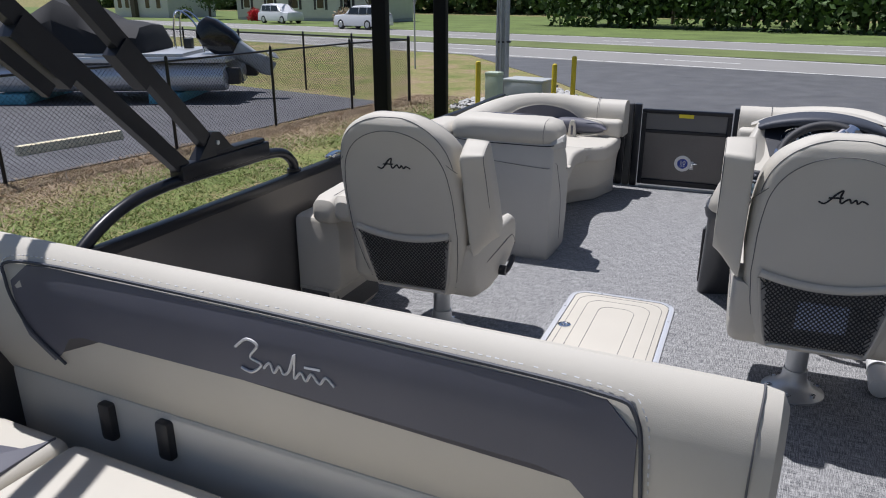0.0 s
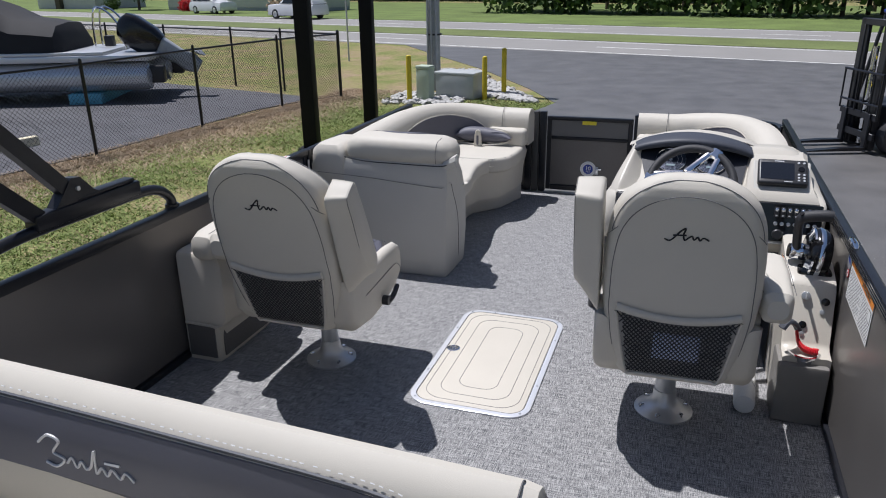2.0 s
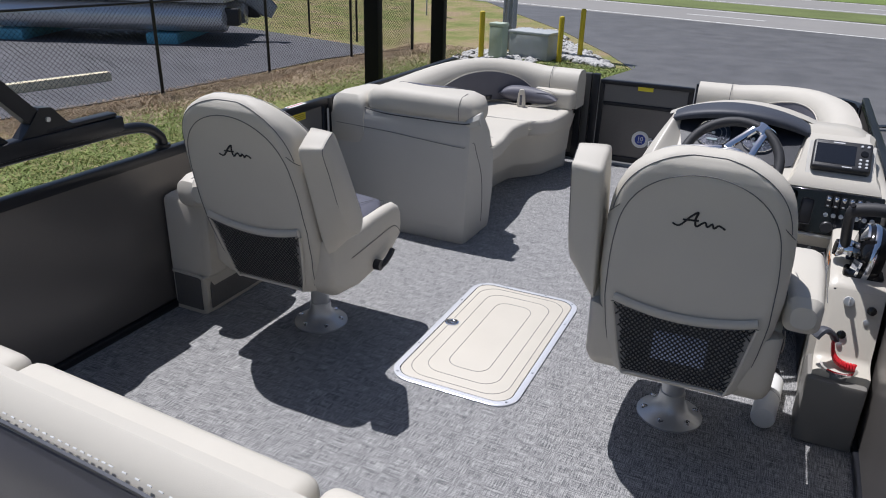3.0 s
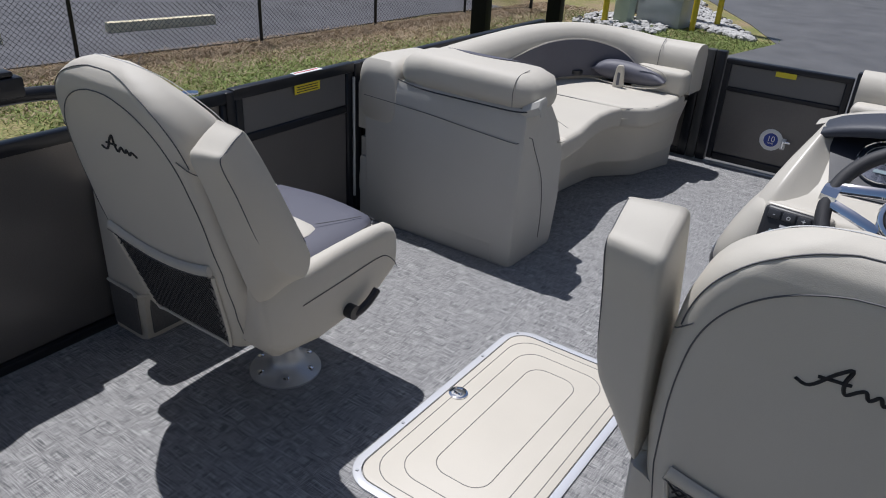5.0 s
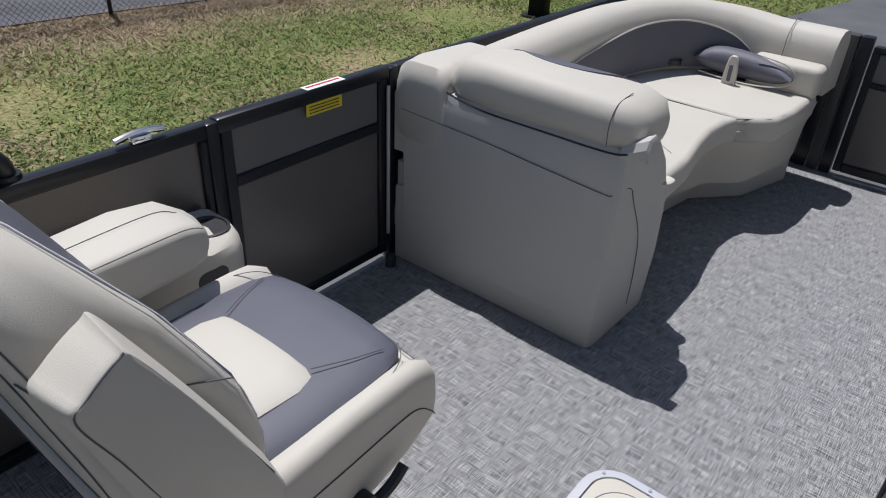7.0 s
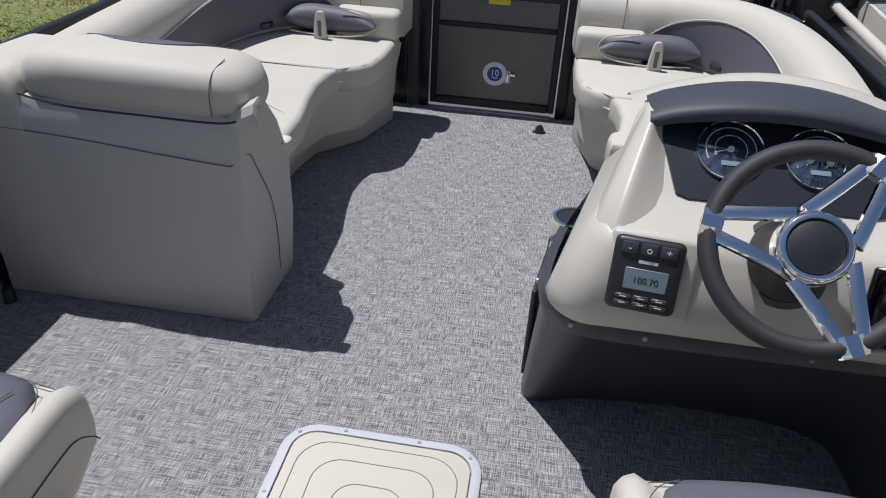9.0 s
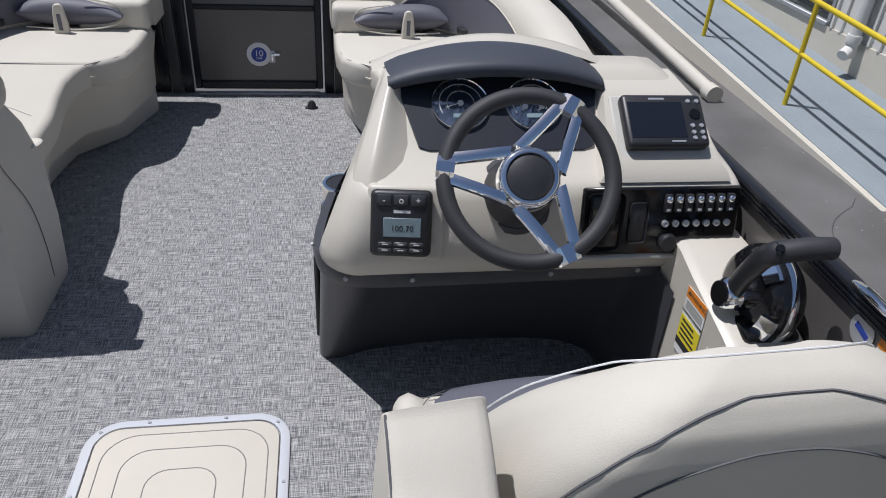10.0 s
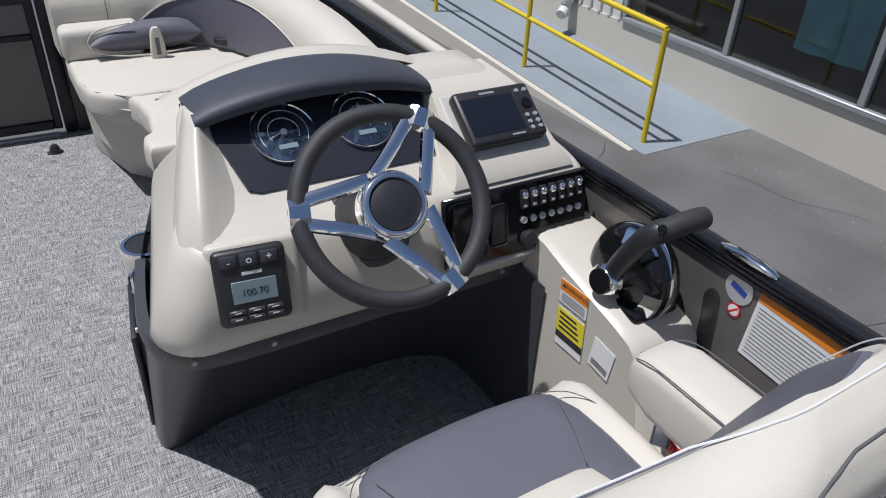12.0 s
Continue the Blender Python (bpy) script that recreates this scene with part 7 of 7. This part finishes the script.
part("field", lathe([(0.0115, 0.001), (0.0115, 0.0015), (0.001, 0.0015)], 24, fm), PAPER, st_)
part("bar", moved(box(-0.011, 0.011, -0.0018, 0.0018, 0.0015, 0.002, m=Matrix.Rotation(radians(45), 4, "Z")), fm), RED, st_)
cl = thing("rail_cleat", "polished folding cleat on the black rail", "cleat", (XR - 0.002, 2.744, RT))
part("horn", loft([[(p[0], y, p[1]) for p in rounded(-w, w, 0.0, h_, min(w, h_) * 0.45, 3)] for y, w, h_ in ((-0.062, 0.004, 0.005), (-0.048, 0.009, 0.010), (-0.018, 0.012, 0.014), (0.018, 0.012, 0.014), (0.048, 0.009, 0.010), (0.062, 0.004, 0.005))]), CHROME, cl)
part("slot", box(-0.003, 0.003, -0.028, 0.028, 0.0135, 0.0155, 0.001, 1), BLACK, cl)

# white extinguisher lying beside the seat
ex = thing("white_canister", "white plastic canister lying beside the seat pedestal", "canister", (0.985, 2.645, 0.040), -4)
part("tank", moved(lathe([(0.024, -0.006), (0.036, 0.0), (0.038, 0.01), (0.038, 0.24), (0.026, 0.27), (0.016, 0.29)], 24), pose(0, 0, 0, -90)), WHITE, ex)
part("valve", moved(lathe([(0.016, 0.285), (0.018, 0.32)], 14), pose(0, 0, 0, -90)), BLACK, ex)
part("bracket", moved(lathe([(0.0395, 0.12), (0.0395, 0.14)], 24), pose(0, 0, 0, -90)), ALU, ex)

# ---- neighbouring pontoon boat in the lot ----
ang = math.degrees(math.atan2(-0.41, -0.91))
nb = thing("pontoon_boat", "silver pontoon boat under a black cover", "boat", (-11.9, 15.45, GROUND), ang)
for s in (-0.95, 0.95):
    part("tube", moved(lathe([(0.05, -0.1), (0.30, 0.0), (0.33, 0.1), (0.33, 6.2), (0.2, 6.8), (0.03, 7.2)], 24), pose(0, s, 0.62, 0, 90)), HULL, nb)
    part("transom_pod", box(-0.35, 0.1, s - 0.12, s + 0.12, 0.45, 0.85, 0.05, 2), BLACK, nb)
part("deck_edge", box(-0.1, 6.6, -1.27, 1.27, 0.98, 1.12, 0.02, 2), HULL, nb)
part("side_skin", box(0.9, 6.4, -1.24, 1.24, 1.12, 1.20, 0.02, 2), ALU, nb)
rows = []
for x, h_, w in ((1.85, 0.35, 1.0), (2.0, 0.70, 1.15), (2.5, 0.80, 1.2), (2.9, 0.85, 1.2), (3.4, 1.15, 1.1), (4.0, 1.40, 1.0), (4.6, 1.0, 1.2), (6.2, 0.75, 1.15), (6.5, 0.3, 1.0)):
    rows.append([(x, w, 1.12), (x, w * 0.98, 1.12 + h_ * 0.6), (x, w * 0.7, 1.12 + h_ * 0.93), (x, 0, 1.12 + h_), (x, -w * 0.7, 1.12 + h_ * 0.93), (x, -w * 0.98, 1.12 + h_ * 0.6), (x, -w, 1.12)])
part("cover", loft(rows), COVER, nb, "draped black canvas cover")
for s in (-0.8, -0.3):
    part("stern_rail", tube(smooth_path([(0.85, s, 1.12), (0.90, s, 1.6), (1.15, s, 2.0), (1.45, s, 2.12), (1.55, s, 1.7), (1.56, s, 1.15)], 5), 0.025, 8), CHROME, nb, "polished stern ladder rail")
part("ladder_box", box(1.2, 1.4, -0.7, -0.45, 1.12, 1.45, 0.02, 2), BLACK, nb)
om = pose(-0.22, 0.2, 1.16, 0, 60) @ Matrix.Scale(1.2, 4)
mot = part("outboard_cowl", moved(loft([[(p[0], p[1], z) for p in rounded(-a, b, -w, w, 0.12, 4)] for z, a, b, w in ((0.1, 0.22, 0.24, 0.17), (0.3, 0.30, 0.30, 0.22), (0.7, 0.34, 0.28, 0.23), (0.9, 0.30, 0.18, 0.19), (0.97, 0.2, 0.08, 0.13))]), om), BLACKGLOSS, nb, "black outboard cowling")
part("cowl_stripe", moved(box(-0.1, 0.12, -0.232, -0.225, 0.35, 0.5, 0.01, 1), om), ALU, mot)
part("outboard_leg", moved(loft([[(p[0], p[1], z) for p in rounded(-a, a, -w, w, 0.05, 3)] for z, a, w in ((0.12, 0.2, 0.12), (-0.3, 0.16, 0.09), (-0.55, 0.2, 0.06), (-0.75, 0.14, 0.05))]), om), GALV, nb, "grey outboard leg")
part("propeller", moved(lathe([(0.05, 0), (0.16, 0.05), (0.05, 0.1)], 9, pose(-0.22, 0, -0.6, 0, -90)), om), GALV, nb)
for x in (1.1, 4.8):
    part("support_block", box(x, x + 0.75, -1.25, 1.25, 0.0, 0.26, 0.02, 2), TEAL, nb, "teal support block")

# ---- forklift ----
fk = thing("forklift", "black forklift with raised mast parked on the drive", "forklift", (3.35, 13.2, GROUND + 0.016), 200)
# local +x points to the forks
for s in (-0.33, 0.33):
    up = part("mast_upright", box(0.0, 0.10, s - 0.06, s + 0.06, 0.05, 2.0, 0.01, 1), BLACK, fk)
    part("inner_rail", box(0.02, 0.08, s * 0.72 - 0.035, s * 0.72 + 0.035, 0.08, 1.9, 0.008, 1), RAIL, up)
    part("fork", loft([[(x, s + y, z) for y, z in ((-0.06, 0.05), (0.06, 0.05), (0.06, z1), (-0.06, z1))] for x, z1 in ((0.12, 0.10), (0.5, 0.10), (1.15, 0.06))]), RAIL, fk)
    part("fork_shank", box(0.12, 0.17, s - 0.06, s + 0.06, 0.05, 0.62, 0.008, 1), RAIL, fk)
part("cross_member", box(0.0, 0.1, -0.35, 0.35, 1.90, 2.0, 0.01, 1), BLACK, fk)
part("carriage", box(0.10, 0.14, -0.5, 0.5, 0.22, 0.32, 0.006, 1), RAIL, fk)
part("carriage", box(0.10, 0.14, -0.5, 0.5, 0.52, 0.62, 0.006, 1), RAIL, fk)
part("lift_cylinder", tube([(0.02, 0, 0.1), (0.02, 0, 1.6)], 0.045, 12), CHROME, fk)
for s in (-0.52, -0.3, -0.1, 0.1, 0.3, 0.52):
    part("backrest_bar", tube([(0.14, s, 0.6), (0.14, s, 1.22)], 0.014, 6), RAIL, fk)
for z in (0.75, 1.22):
    part("backrest_rail", tube([(0.14, -0.53, z), (0.14, 0.53, z)], 0.018, 6), RAIL, fk)
part("chassis", box(-1.9, -0.05, -0.55, 0.55, 0.2, 0.75, 0.05, 3), BLACK, fk)
part("counterweight", loft([[(x, y, z) for y, z in ((-0.55, 0.2), (0.55, 0.2), (0.55, z1 - 0.1), (0.4, z1), (-0.4, z1), (-0.55, z1 - 0.1))] for x, z1 in ((-1.1, 1.05), (-1.8, 1.05), (-2.1, 0.85))]), BLACK, fk)
part("driver_seat", join(box(-1.3, -0.85, -0.25, 0.25, 0.95, 1.08, 0.04, 2), box(-1.4, -1.28, -0.25, 0.25, 1.0, 1.55, 0.04, 2)), COVER, fk)
for x, s in ((-0.35, -0.5), (-0.35, 0.5), (-1.65, -0.5), (-1.65, 0.5)):
    part("guard_post", tube([(x + (0.25 if x > -1 else 0), s, 0.7), (x, s, 2.08)], 0.03, 8), BLACK, fk)
part("overhead_guard", box(-1.7, -0.3, -0.53, 0.53, 2.06, 2.12, 0.02, 2), BLUE, fk, "blue overhead guard")
for x in (-0.25, -1.55):
    for s in (-0.5, 0.5):
        part("wheel", lathe([(0.2, -0.12), (0.29, -0.1), (0.29, 0.1), (0.2, 0.12)], 24, pose(x, s * 1.05, 0.29, 90)), RUBBER, fk)

# ---- road sign post and banner in the shop window ----
sg = thing("road_sign", "grey back of a diamond road sign on a post", "road sign", (-10.83, 23.96, GROUND), -44)
part("post", box(-0.03, 0.03, -0.02, 0.02, -0.1, 2.95, 0.005, 1), GALV, sg)
part("plate", moved(box(-0.32, 0.32, -0.004, 0.004, -0.32, 0.32, 0.003, 1), pose(0, 0.03, 2.62, 0, 45)), GALV, sg)
bn = thing("window_banner", "teal fabric banner hanging behind the shop glass", "banner", (bx + 0.13, 5.49, 0))
part("cloth", loft([[(0.02 * math.sin(k * 1.3), -0.33 + k * 0.06, z) for k in range(12)] for z in (-0.40, 0.0, 0.4, 0.8)], closed=False), TEAL, bn)
